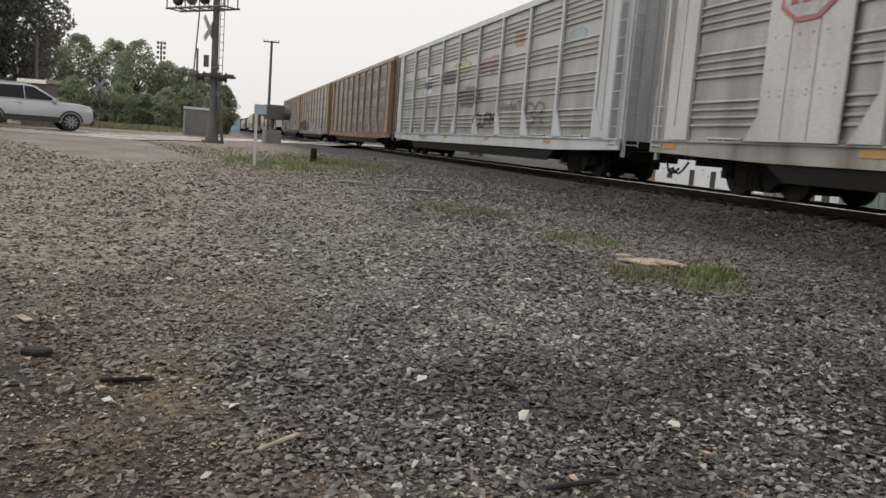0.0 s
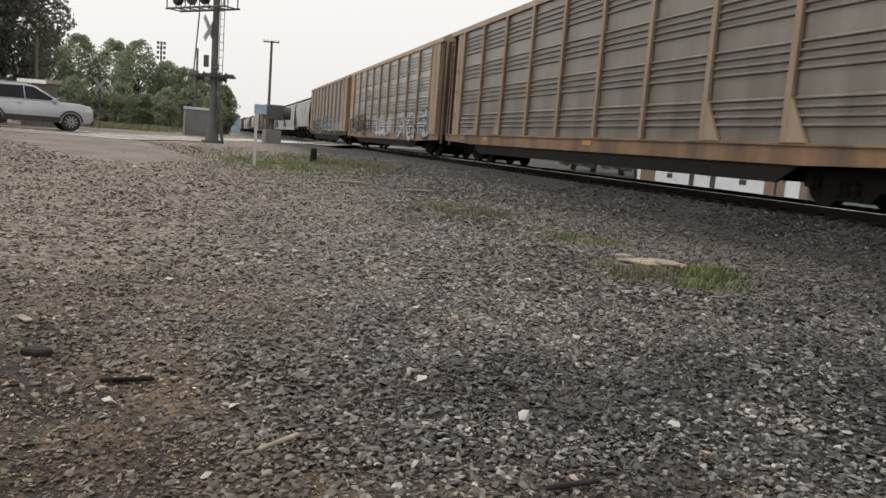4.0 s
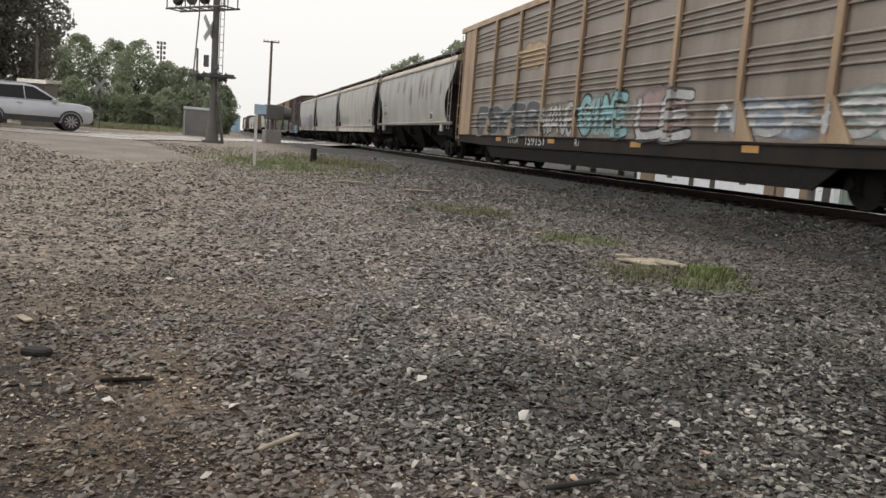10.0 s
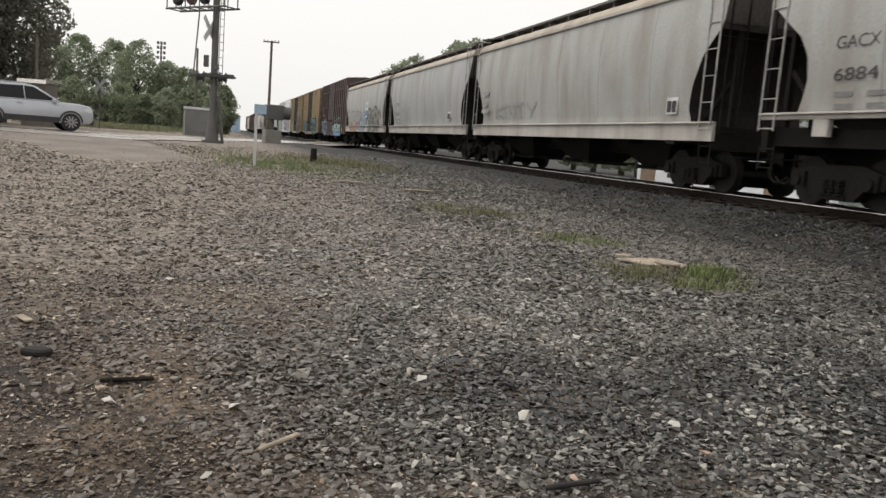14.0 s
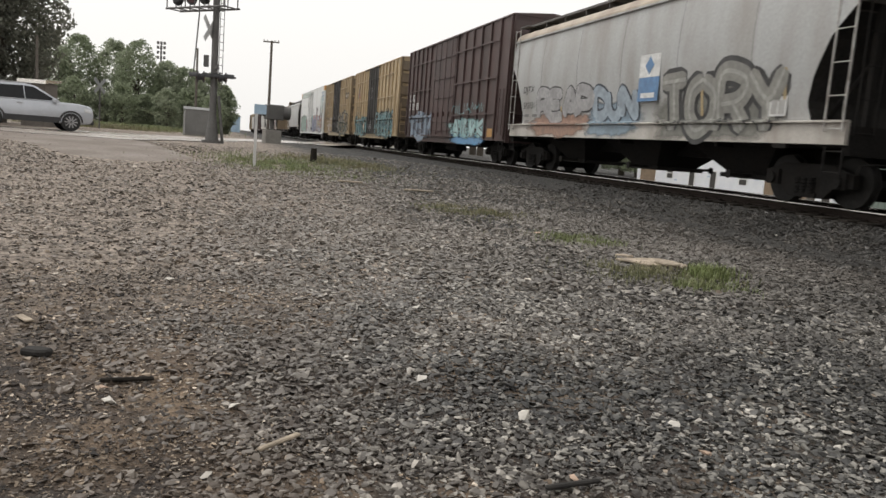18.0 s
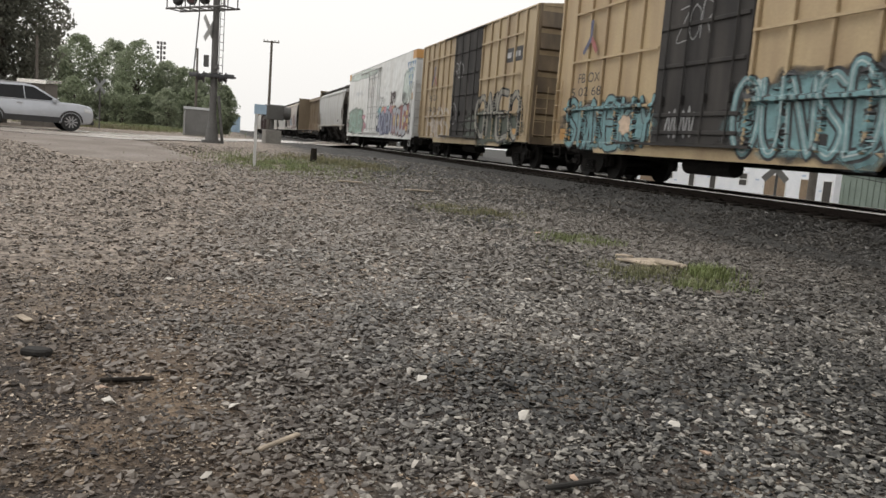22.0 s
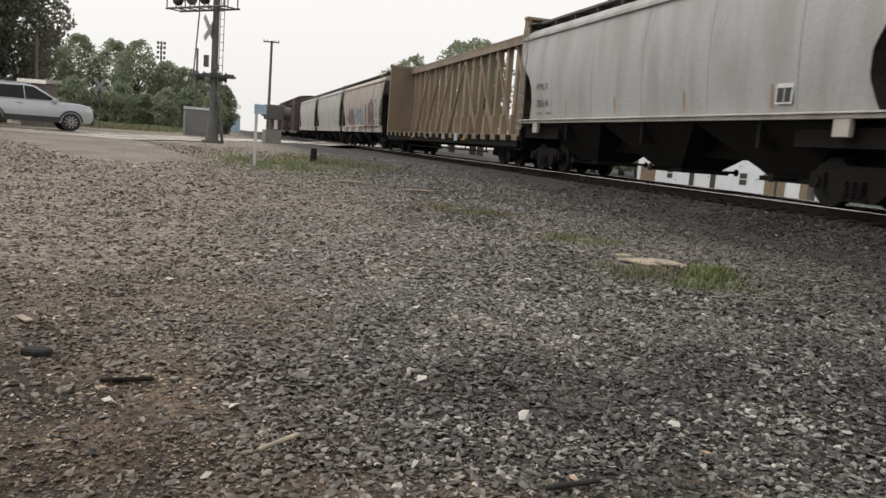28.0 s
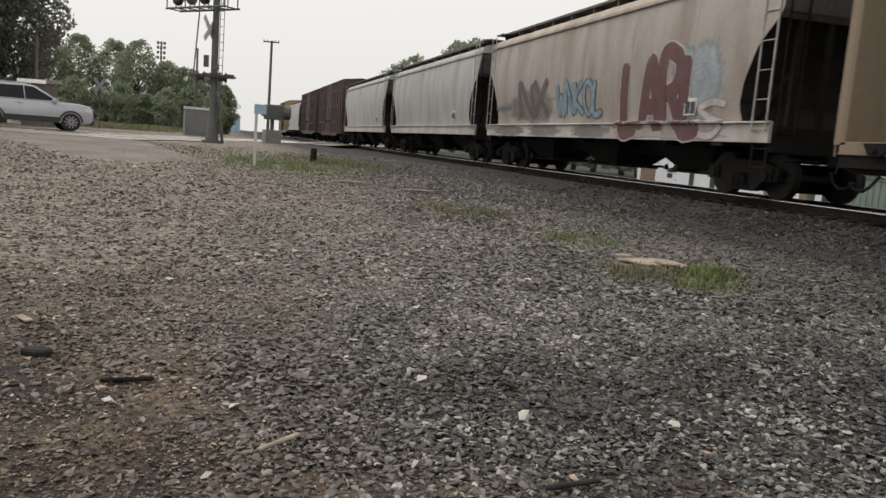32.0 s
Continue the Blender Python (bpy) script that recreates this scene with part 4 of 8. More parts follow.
    prism(bm, [(-1.52, high), (-1.45, high + 0.05), (0, high + 0.10), (1.45, high + 0.05), (1.52, high)], -h, h, "x")
    part("roof", bm, side_mat, car)
    bm = bmesh.new()
    box(bm, -h + 0.3, h - 0.3, -0.5, 0.5, 0.55, 0.86)
    for k in range(7):
        xx = -h + 5 + k * (2 * h - 10) / 6
        box(bm, xx - 0.07, xx + 0.07, -1.3, 1.3, 0.6, 0.86)
    rod(bm, (-3, -1.1, 0.5), (5, -1.1, 0.5), 0.03, 6)
    rod(bm, (2, -1.15, 0.4), (2, -1.15, 0.8), 0.03, 6)
    part("underframe", bm, BLACK, car)
    return car


# -- centre-beam flat car
def make_centerbeam(x0, x1, label, frame_mat, wood_mat):
    car, h = start_car("centerbeam_flatcar", label, x0, x1)
    top = 5.12
    bm = bmesh.new()
    box(bm, -h, h, -1.45, 1.45, 0.98, 1.10)
    box(bm, -h, h, -0.35, 0.35, 0.6, 0.98)
    part("deck", bm, frame_mat, car)
    for s in (-1, 1):
        bm = bmesh.new()
        box(bm, -h, h, *sorted((s * 1.42, s * 1.50)), 0.93, 1.15)
        part("side_sill", bm, frame_mat, car, bevel=0.008)
        bm = bmesh.new()
        box(bm, -h, h, *sorted((s * 1.38, s * 1.46)), 0.72, 0.93)
        part("lower_flange", bm, BLACK, car)
        for i in range(19):
            x = (i - 9) * 1.16
            bm = bmesh.new()
            prism(bm, [(x - 0.10, 0.92), (x + 0.14, 0.92), (x + 0.26, 1.02), (x + 0.20, 1.13), (x - 0.24, 1.13)], s * 1.495, s * 1.555, "y")
            rod(bm, (x, s * 1.5, 1.02), (x, s * 1.60, 1.02), 0.06, 8)
            part("winch", bm, BLACK, car)
    bm = bmesh.new()
    box(bm, -h, h, -0.24, 0.24, top - 0.10, top)
    box(bm, -h, h, -0.24, -0.16, top - 0.36, top - 0.08)
    box(bm, -h, h, 0.16, 0.24, top - 0.36, top - 0.08)
    part("top_chord", bm, frame_mat, car)
    n = 18
    step = 1.16
    for i in range(n + 1):
        x = (i - n / 2) * step
        bm = bmesh.new()
        box(bm, x - 0.13, x + 0.13, -0.11, 0.11, 1.1, top - 0.1)
        prism(bm, [(x - 0.13, 1.1), (x - 0.13, 2.0), (x + 0.13, 2.0), (x + 0.13, 1.1)], -0.19, -0.11, "y")
        part("post", bm, frame_mat, car)
    for i in range(1, 9, 2):            # each brace rises over two bays towards the middle
        for k in (-1, 1):
            a, b = (k * (n / 2 - i) * step, 1.2), (k * (n / 2 - i - 2) * step, top - 0.36)
            bm = bmesh.new()
            prism(bm, [(a[0] - 0.07, a[1]), (a[0] + 0.07, a[1]), (b[0] + 0.07, b[1]), (b[0] - 0.07, b[1])], -0.19, -0.115, "y")
            part("brace", bm, frame_mat, car)
    for k in (-1, 1):
        bulk = new("bulkhead")
        bulk.parent, bulk["label"] = car, "tan braced bulkhead across the car end"
        bm = bmesh.new()
        box(bm, *sorted((k * (h - 0.02), k * (h - 0.12))), -1.50, 1.50, 1.1, top)
        part("board", bm, wood_mat, bulk)
        for y in (-1.42, -0.9, -0.3, 0.3, 0.9, 1.42):
            bm = bmesh.new()
            box(bm, *sorted((k * (h - 0.02), k * (h + 0.14))), y - 0.07, y + 0.07, 1.1, top)
            part("stud", bm, frame_mat, bulk)
        bm = bmesh.new()
        box(bm, *sorted((k * (h - 0.16), k * (h + 0.16))), -1.53, 1.53, top - 0.02, top + 0.07)
        part("cap", bm, frame_mat, bulk)
        part("ladder", ladder_bm(k * (h + 0.18), -1.40, 0.95, 4.6, 0.42, 0.42, "y"), frame_mat, car)
        bm = bmesh.new()
        box(bm, *sorted((k * (h - 4.4), k * (h - 0.1))), -1.30, 1.30, 0.62, 0.97)
        part("draft_sill", bm, BLACK, car)
        add_truck(car, k * (h - 2.3))
        add_coupler(car, k * h, k)
    bm = bmesh.new()
    rod(bm, (-h + 4, -1.15, 0.45), (h - 4, -1.15, 0.45), 0.03, 6)
    for k in range(6):
        xx = -h + 4.2 + k * (2 * h - 8.4) / 5
        box(bm, xx - 0.07, xx + 0.07, -1.3, 1.3, 0.62, 0.98)
        rod(bm, (xx, -1.15, 0.45), (xx, -1.15, 0.8), 0.025, 6)
    part("underframe", bm, BLACK, car)
    return car

# ---- the train, from its head backwards ----
def paint(name, c, stain_c=None, amt=0.5, rough=0.55, metal=0.0, **kw):
    return material(name, c, rough, metal, 18, 0.09, 1.3, stain_c or [v * 0.45 for v in c], amt, 0.08, streak=0.25, **kw)


GALV = paint("galvanized_panel", (0.37, 0.37, 0.36), (0.20, 0.187, 0.172), 0.75, 0.34, 0.25)
GALV_DARK = paint("dull_panel", (0.36, 0.352, 0.34), (0.19, 0.175, 0.158), 0.7, 0.34, 0.25)
GALV_TAN = paint("tan_panel", (0.255, 0.222, 0.193), (0.14, 0.108, 0.088), 0.75, 0.4, 0.2)
GREY_SILL = paint("dirty_grey_sill", (0.30, 0.285, 0.265), (0.10, 0.080, 0.062), 0.8)
SILVER = paint("silver_paint", (0.46, 0.48, 0.50), (0.25, 0.23, 0.21), 0.45, 0.5)
WHITE_GREY = paint("chalky_white", (0.47, 0.46, 0.45), (0.24, 0.21, 0.18), 0.5)
RACK_YELLOW = paint("faded_yellow", (0.345, 0.247, 0.158), (0.17, 0.105, 0.066), 0.65)
RACK_BROWN = paint("faded_brown", (0.25, 0.175, 0.12), (0.11, 0.07, 0.05), 0.65)
DARK_SILL = paint("sooty_sill", (0.018, 0.016, 0.015), (0.05, 0.036, 0.026), 0.4, spec=0.12)
HOP_GREY = paint("hopper_grey", (0.36, 0.36, 0.345), (0.20, 0.165, 0.13), 0.6)
HOP_LIGHT = paint("hopper_light_grey", (0.36, 0.365, 0.36), (0.215, 0.19, 0.16), 0.55)
HOP_WARM = paint("hopper_warm_grey", (0.33, 0.295, 0.265), (0.17, 0.115, 0.085), 0.65)
HOP_SILL = paint("hopper_sill", (0.46, 0.435, 0.40), (0.19, 0.16, 0.13), 0.6)
ROOF_PINK = paint("weathered_roof", (0.42, 0.36, 0.29), (0.22, 0.165, 0.125), 0.6)
OXIDE = paint("oxide_red", (0.064, 0.036, 0.033), (0.032, 0.022, 0.021), 0.65)
BOX_YELLOW = paint("boxcar_yellow", (0.38, 0.29, 0.17), (0.21, 0.14, 0.085), 0.55)
BOX_TAN = paint("boxcar_tan", (0.35, 0.275, 0.17), (0.19, 0.13, 0.08), 0.6)
# Boxcar ends: the sides' tan darkened, gap shade and grime mixed into it.
END_TAN = paint("shaded_grimy_tan_end", (0.185, 0.136, 0.084), (0.055, 0.042, 0.03), 0.85)
DOOR_BLACK = paint("door_black", (0.030, 0.0285, 0.028), (0.075, 0.068, 0.062), 0.6, 0.7, spec=0.18)
REEFER = material("reefer_white", (0.58, 0.59, 0.58), 0.42, 0, 2.4, 0.05, 1.3, (0.38, 0.36, 0.33), 0.45, 0.9, streak=0.25)
for nd in REEFER.node_tree.nodes:           # sides dented into broad shallow waves
    if nd.type == "BUMP":
        nd.inputs["Distance"].default_value = 0.075
    if nd.type == "TEX_NOISE" and nd.inputs["Scale"].default_value > 2:
        nd.inputs["Detail"].default_value = 0.6
REEFER_TRIM = paint("reefer_trim", (0.42, 0.42, 0.41))
ORANGE = paint("rust_orange", (0.50, 0.27, 0.09), (0.22, 0.10, 0.05), 0.5)
BEAM_TAN = paint("beam_tan", (0.215, 0.165, 0.108), (0.12, 0.078, 0.05), 0.65)
GALV_RUST = paint("rusty_panel", (0.215, 0.193, 0.170), (0.12, 0.098, 0.080), 0.7, 0.36, 0.3)
RACK_DULL = paint("dull_tan", (0.285, 0.212, 0.145), (0.14, 0.09, 0.058), 0.6)
RUSTY_DOOR = paint("rusty_door", (0.098, 0.066, 0.048), (0.05, 0.034, 0.026), 0.7, 0.75)
BROWN_DOOR = paint("brown_door", (0.17, 0.122, 0.082), (0.09, 0.06, 0.042), 0.6, 0.7)
RUSTY_SILL = paint("rusty_sill", (0.215, 0.125, 0.068), (0.05, 0.034, 0.025), 0.85)
BEAM_BOARD = paint("bulkhead_tan", (0.17, 0.13, 0.085), (0.11, 0.075, 0.05), 0.7)

R1 = make_rack(138.6, 166.2, "pale grey autorack car with ridged side panels", GALV, WHITE_GREY, WHITE_GREY, GREY_SILL, gussets=True, end=1.5)
R2 = make_rack(109.4, 137.0, "silver autorack car with painted-over side panels", GALV, SILVER, SILVER, SILVER, gussets=True, end=1.5)
R3 = make_rack(80.6, 108.1, "rusty brown and yellow autorack car", GALV_RUST, RACK_DULL, RACK_DULL, RUSTY_SILL, door_mat=RUSTY_DOOR, corner=1.02)
R4 = make_rack(51.9, 79.2, "grey-panelled autorack car with yellow ends and graffiti", GALV_DARK, RACK_YELLOW, RACK_YELLOW, RACK_BROWN, seams=True, door_mat=RUSTY_DOOR)
R5 = make_rack(23.9, 50.8, "tan autorack car with yellow ends and dark sill", GALV_TAN, RACK_YELLOW, RACK_YELLOW, DARK_SILL, belly=0.28, door_mat=BROWN_DOOR)
H1 = make_hopper(5.95, 22.9, "grey covered hopper car with rust streaks", HOP_GREY, HOP_SILL, ROOF_PINK, "rounded")
H2 = make_hopper(-12.15, 4.4, "grey covered hopper car with a dark roof walk", HOP_GREY, HOP_SILL, ROOF_PINK)
H3 = make_hopper(-28.97, -13.15, "light grey covered hopper car with outlined tags", HOP_LIGHT, HOP_SILL, ROOF_PINK)
H4 = make_hopper(-46.4, -30.35, "light grey covered hopper car with coloured graffiti", HOP_LIGHT, HOP_SILL, ROOF_PINK)
B1 = make_boxcar(-63.0, -47.0, "dark oxide-red boxcar with blue graffiti", OXIDE, OXIDE, OXIDE, OXIDE, (-2.40, 1.15))
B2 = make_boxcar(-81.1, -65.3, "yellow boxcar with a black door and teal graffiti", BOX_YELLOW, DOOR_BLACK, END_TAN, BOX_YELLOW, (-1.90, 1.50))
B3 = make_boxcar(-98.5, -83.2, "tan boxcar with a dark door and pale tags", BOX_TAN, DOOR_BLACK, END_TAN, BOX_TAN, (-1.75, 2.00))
B4 = make_reefer(-122.9, -100.4, "white refrigerator car covered with graffiti", REEFER, ORANGE, REEFER_TRIM, REEFER)
H5 = make_hopper(-141.9, -125.1, "smooth light grey covered hopper car", HOP_LIGHT, HOP_SILL, HOP_LIGHT, "rounded")
C1 = make_centerbeam(-164.5, -142.0, "empty tan centre-beam flat car", BEAM_TAN, BEAM_BOARD)
H6 = make_hopper(-182.9, -166.3, "warm grey covered hopper car with graffiti", HOP_WARM, HOP_SILL, ROOF_PINK)
H7 = make_hopper(-200.9, -184.5, "grey covered hopper car far back in the train", HOP_GREY, HOP_SILL, HOP_GREY)
H8 = make_hopper(-219.5, -203.0, "grey covered hopper car far back in the train", HOP_GREY, HOP_SILL, HOP_GREY)
make_boxcar(-238.0, -221.5, "dark oxide-red boxcar far back in the train", OXIDE, OXIDE, OXIDE, OXIDE)
make_boxcar(-256.5, -240.0, "dark oxide-red boxcar far back in the train", OXIDE, OXIDE, OXIDE, OXIDE)
make_hopper(-275.0, -258.5, "grey covered hopper car far back in the train", HOP_GREY, HOP_SILL, HOP_GREY)
make_boxcar(-293.5, -277.0, "tan boxcar far back in the train", BOX_TAN, DOOR_BLACK, BOX_TAN, BOX_TAN)

# ---- the road over the crossing ----
ASPHALT = material("wet_concrete", (0.36, 0.315, 0.275), 0.36, 0, 12, 0.2, 0.3, (0.17, 0.143, 0.12), 0.7, 0.3, wet=0.2)


def road_z(x, y):
    near = smooth01((abs(y - YC) - 1.6) / 3.5)
    return (ground_z(x, y) + 0.03) * near + 0.012 * (1 - near)


def strip(name, pairs, lift, mat, label, sink=0.0, cols=14):
    """A surface laid on the ground between two edges."""
    rows = []
    for (a, b), (c, d) in zip(pairs, pairs[1:]):
        for i in range(8):
            t = i / 8
            p = Vector(a).lerp(Vector(c), t)
            q = Vector(b).lerp(Vector(d), t)
            wob = 0.03 * noise.noise((p.x * 0.9, p.y * 0.9, 9))
            rows.append([p.lerp(q, (j / cols) if j else wob) for j in range(cols + 1)])
    verts = [(v.x, v.y, road_z(v.x, v.y) + lift - (sink if j == 0 else 0.0)) for r in rows for j, v in enumerate(r)]
    n = cols + 1
    faces = [(j * n + i, j * n + i + 1, (j + 1) * n + i + 1, (j + 1) * n + i) for j in range(len(rows) - 1) for i in range(cols)]
    me = bpy.data.meshes.new(name)
    me.from_pydata(verts, [], faces)
    me.materials.append(mat)
    me.shade_smooth()
    return tagged(new(name, me), label, "road", kind="structure")


MUD = material("muddy_drive", (0.16, 0.13, 0.108), 0.7, 0, 16, 0.35, 0.7, (0.12, 0.093, 0.073), 0.8, 0.8, wet=0.15)
strip("road", ROAD, 0.0, ASPHALT, "pale wet concrete road over the level crossing")
strip("dirt_drive", DRIVE, -0.012, MUD, "wet brown dirt drive running onto the road", 0.07)

# ---- sport utility vehicle waiting on the road ----
CAR_WHITE = material("car_silver_white", (0.44, 0.46, 0.50), 0.28, 0.1, 10, 0.04, 1.5, stain_amount=0.15, bump=0.0, coat=0.4)
CAR_GLASS = material("car_glass", (0.012, 0.013, 0.015), 0.10, 0.0, 10, 0.1, bump=0.0, spec=0.22)
RUBBER = material("rubber", (0.022, 0.022, 0.022), 0.85, 0, 30, 0.2)
ALLOY = material("alloy", (0.42, 0.42, 0.43), 0.35, 0.8, 10, 0.1, bump=0.0)
DARK_TRIM = material("dark_trim", (0.03, 0.03, 0.032), 0.6, 0, 20, 0.2)
LAMP_GLASS = material("lamp_glass", (0.75, 0.76, 0.78), 0.15, 0.2, 10, 0.05, bump=0.0)


def make_suv(m):
    car = thing("suv", "silver-white sport utility vehicle standing on the wet road", "car", at=m)
    hw = 0.96
    bm = bmesh.new()
    prism(bm, [(-2.42, 0.42), (-2.50, 0.62), (-2.50, 0.95), (-2.44, 1.13), (1.02, 1.16), (1.80, 1.14), (2.18, 1.06), (2.30, 0.92), (2.32, 0.60), (2.26, 0.36), (1.95, 0.30), (-1.9, 0.32)], -hw, hw, "y")
    part("body", bm, CAR_WHITE, car, bevel=0.06, smooth=True)
    bm = bmesh.new()          # cabin, drawn in towards the roof
    side = [(-2.44, 1.12), (-2.32, 1.60), (-1.98, 1.76), (-0.35, 1.81), (0.12, 1.74), (1.10, 1.15)]
    lo = [bm.verts.new((x, -hw + 0.02 + (z - 1.12) * 0.30, z)) for x, z in side]
    hi = [bm.verts.new((x, hw - 0.02 - (z - 1.12) * 0.30, z)) for x, z in side]
    bm.faces.new(lo)
    bm.faces.new(hi[::-1])
    for i in range(len(side)):
        bm.faces.new((lo[i], hi[i], hi[(i + 1) % 6], lo[(i + 1) % 6]))
    part("cabin", bm, CAR_WHITE, car, bevel=0.04, smooth=True)

    def pane(name, pts, s):
        bm = bmesh.new()
        a = [bm.verts.new((x, s * (hw - 0.008 - (z - 1.12) * 0.30), z)) for x, z in pts]
        b = [bm.verts.new((x, s * (hw - 0.05 - (z - 1.12) * 0.30), z)) for x, z in pts]
        bm.faces.new(a)
        bm.faces.new(b[::-1])
        for i in range(len(pts)):
            bm.faces.new((a[i], b[i], b[(i + 1) % len(pts)], a[(i + 1) % len(pts)]))
        part(name, bm, CAR_GLASS, car, "tinted window")
    for s in (-1, 1):
        pane("rear_quarter_window", [(-2.26, 1.19), (-2.14, 1.60), (-1.40, 1.68), (-1.36, 1.19)], s)
        pane("rear_window", [(-1.32, 1.19), (-1.36, 1.68), (-0.32, 1.71), (-0.27, 1.19)], s)
        pane("front_window", [(-0.23, 1.19), (-0.28, 1.71), (0.06, 1.68), (0.90, 1.20)], s)
        bm = bmesh.new()
        box(bm, 0.72, 0.92, *sorted((s * (hw - 0.02), s * (hw + 0.18))), 1.13, 1.27)
        part("mirror", bm, CAR_WHITE, car, bevel=0.03)
        bm = bmesh.new()
        rod(bm, (-1.9, s * 0.70, 1.80), (0.0, s * 0.70, 1.83), 0.02, 6)
        for x in (-1.85, -0.95, -0.05):
            rod(bm, (x, s * 0.70, 1.72), (x, s * 0.70, 1.81), 0.018, 6)
        part("roof_rail", bm, ALLOY, car)
        bm = bmesh.new()
        box(bm, -1.05, 1.0, *sorted((s * (hw - 0.02), s * (hw + 0.02))), 0.31, 0.54)
        part("rocker", bm, DARK_TRIM, car)
        bm = bmesh.new()
        prism(bm, [(1.96, 0.82), (2.27, 0.78), (2.22, 0.90), (1.94, 0.97)], *sorted((s * 0.62, s * (hw + 0.012))), "y")
        part("headlight", bm, LAMP_GLASS, car, bevel=0.01)
        for x in (-0.30, -1.33):
            bm = bmesh.new()
            box(bm, x - 0.25, x - 0.05, *sorted((s * hw, s * (hw + 0.03))), 1.0, 1.035)
            part("door_handle", bm, ALLOY, car)
    bm = bmesh.new()
    box(bm, 2.22, 2.345, -0.62, 0.62, 0.58, 0.86)
    part("grille", bm, DARK_TRIM, car, bevel=0.02)
    bm = bmesh.new()
    box(bm, 2.07, 2.35, -0.9, 0.9, 0.30, 0.48)
    part("front_bumper", bm, DARK_TRIM, car, bevel=0.03)
    for x in (1.45, -1.42):
        for s in (-1, 1):
            w = new("wheel")
            w.parent, w.matrix_basis = car, pose(x, s * 0.84, 0.375)
            bm = bmesh.new()
            rod(bm, (0, -0.125, 0), (0, 0.125, 0), 0.375, 28)
            part("tyre", bm, RUBBER, w, bevel=0.02)
            bm = bmesh.new()
            rod(bm, (0, s * 0.10, 0), (0, s * 0.13, 0), 0.27, 24, 0.26)
            part("rim", bm, DARK_TRIM, w)
            for k in range(10):
                a = k * math.pi / 5
                bm = bmesh.new()
                rod(bm, (0.04 * math.cos(a), s * 0.138, 0.04 * math.sin(a)), (0.25 * math.cos(a), s * 0.134, 0.25 * math.sin(a)), 0.026, 5)
                part("spoke", bm, ALLOY, w)
            bm = bmesh.new()
            for k in range(13):
                a0, a1 = math.pi * k / 13, math.pi * (k + 1) / 13
                prism(bm, [(0.39 * math.cos(a0), 0.39 * math.sin(a0)), (0.47 * math.cos(a0), 0.47 * math.sin(a0)), (0.47 * math.cos(a1), 0.47 * math.sin(a1)), (0.39 * math.cos(a1), 0.39 * math.sin(a1))], *sorted((s * (hw - 0.84 - 0.03), s * (hw - 0.84 + 0.014))), "y")
            part("wheel_arch", bm, DARK_TRIM, car, at=pose(x, s * 0.84, 0.375))
    return car


make_suv(pose(-36.7, -7.55, -0.03, 0, 0, 109))

# ---- crossing signals ----
MAST_GREY = material("mast_grey", (0.115, 0.112, 0.108), 0.6, 0.3, 20, 0.2, 2)
SIGN_WHITE = material("sign_white", (0.55, 0.55, 0.54), 0.5, 0, 20, 0.08)
LENS_RED = material("dark_red_lens", (0.06, 0.012, 0.012), 0.25, 0, 10, 0.1)


def flasher(parent, x, y, z, face):
    """A round signal head with a backplate and a hood; face: its direction in degrees."""
    f = new("flasher")
    f.parent, f.matrix_basis = parent, pose(x, y, z, 0, 0, face)
    bm = bmesh.new()
    rod(bm, (0.0, 0, 0), (0.03, 0, 0), 0.22, 20)
    part("backplate", bm, DARK_TRIM, f)
    bm = bmesh.new()
    rod(bm, (-0.18, 0, 0), (0.0, 0, 0), 0.11, 12, 0.16)
    part("housing", bm, DARK_TRIM, f)
    bm = bmesh.new()
    rod(bm, (0.03, 0, 0), (0.05, 0, 0), 0.15, 16)
    part("lens", bm, LENS_RED, f)
    bm = bmesh.new()
    for k in range(9):
        a0, a1 = math.pi * (k / 9), math.pi * ((k + 1) / 9)
        v = [bm.verts.new((x_, r * math.cos(a), r * math.sin(a))) for x_, r in ((0.03, 0.17), (0.33, 0.16)) for a in (a0, a1)]
        bm.faces.new((v[0], v[1], v[3], v[2]))
    part("hood", bm, DARK_TRIM, f)


def crossbuck(parent, x, y, z, face, mat=None):
    c = new("crossbuck")
    c.parent, c.matrix_basis = parent, pose(x, y, z, 0, 0, face)
    for a in (-45, 45):
        bm = bmesh.new()
        box(bm, -0.006, 0.006, -0.61, 0.61, -0.115, 0.115)
        part("blade", bm, mat or SIGN_WHITE, c, at=pose(0.012 if a > 0 else -0.012, 0, 0, a, 0, 0))


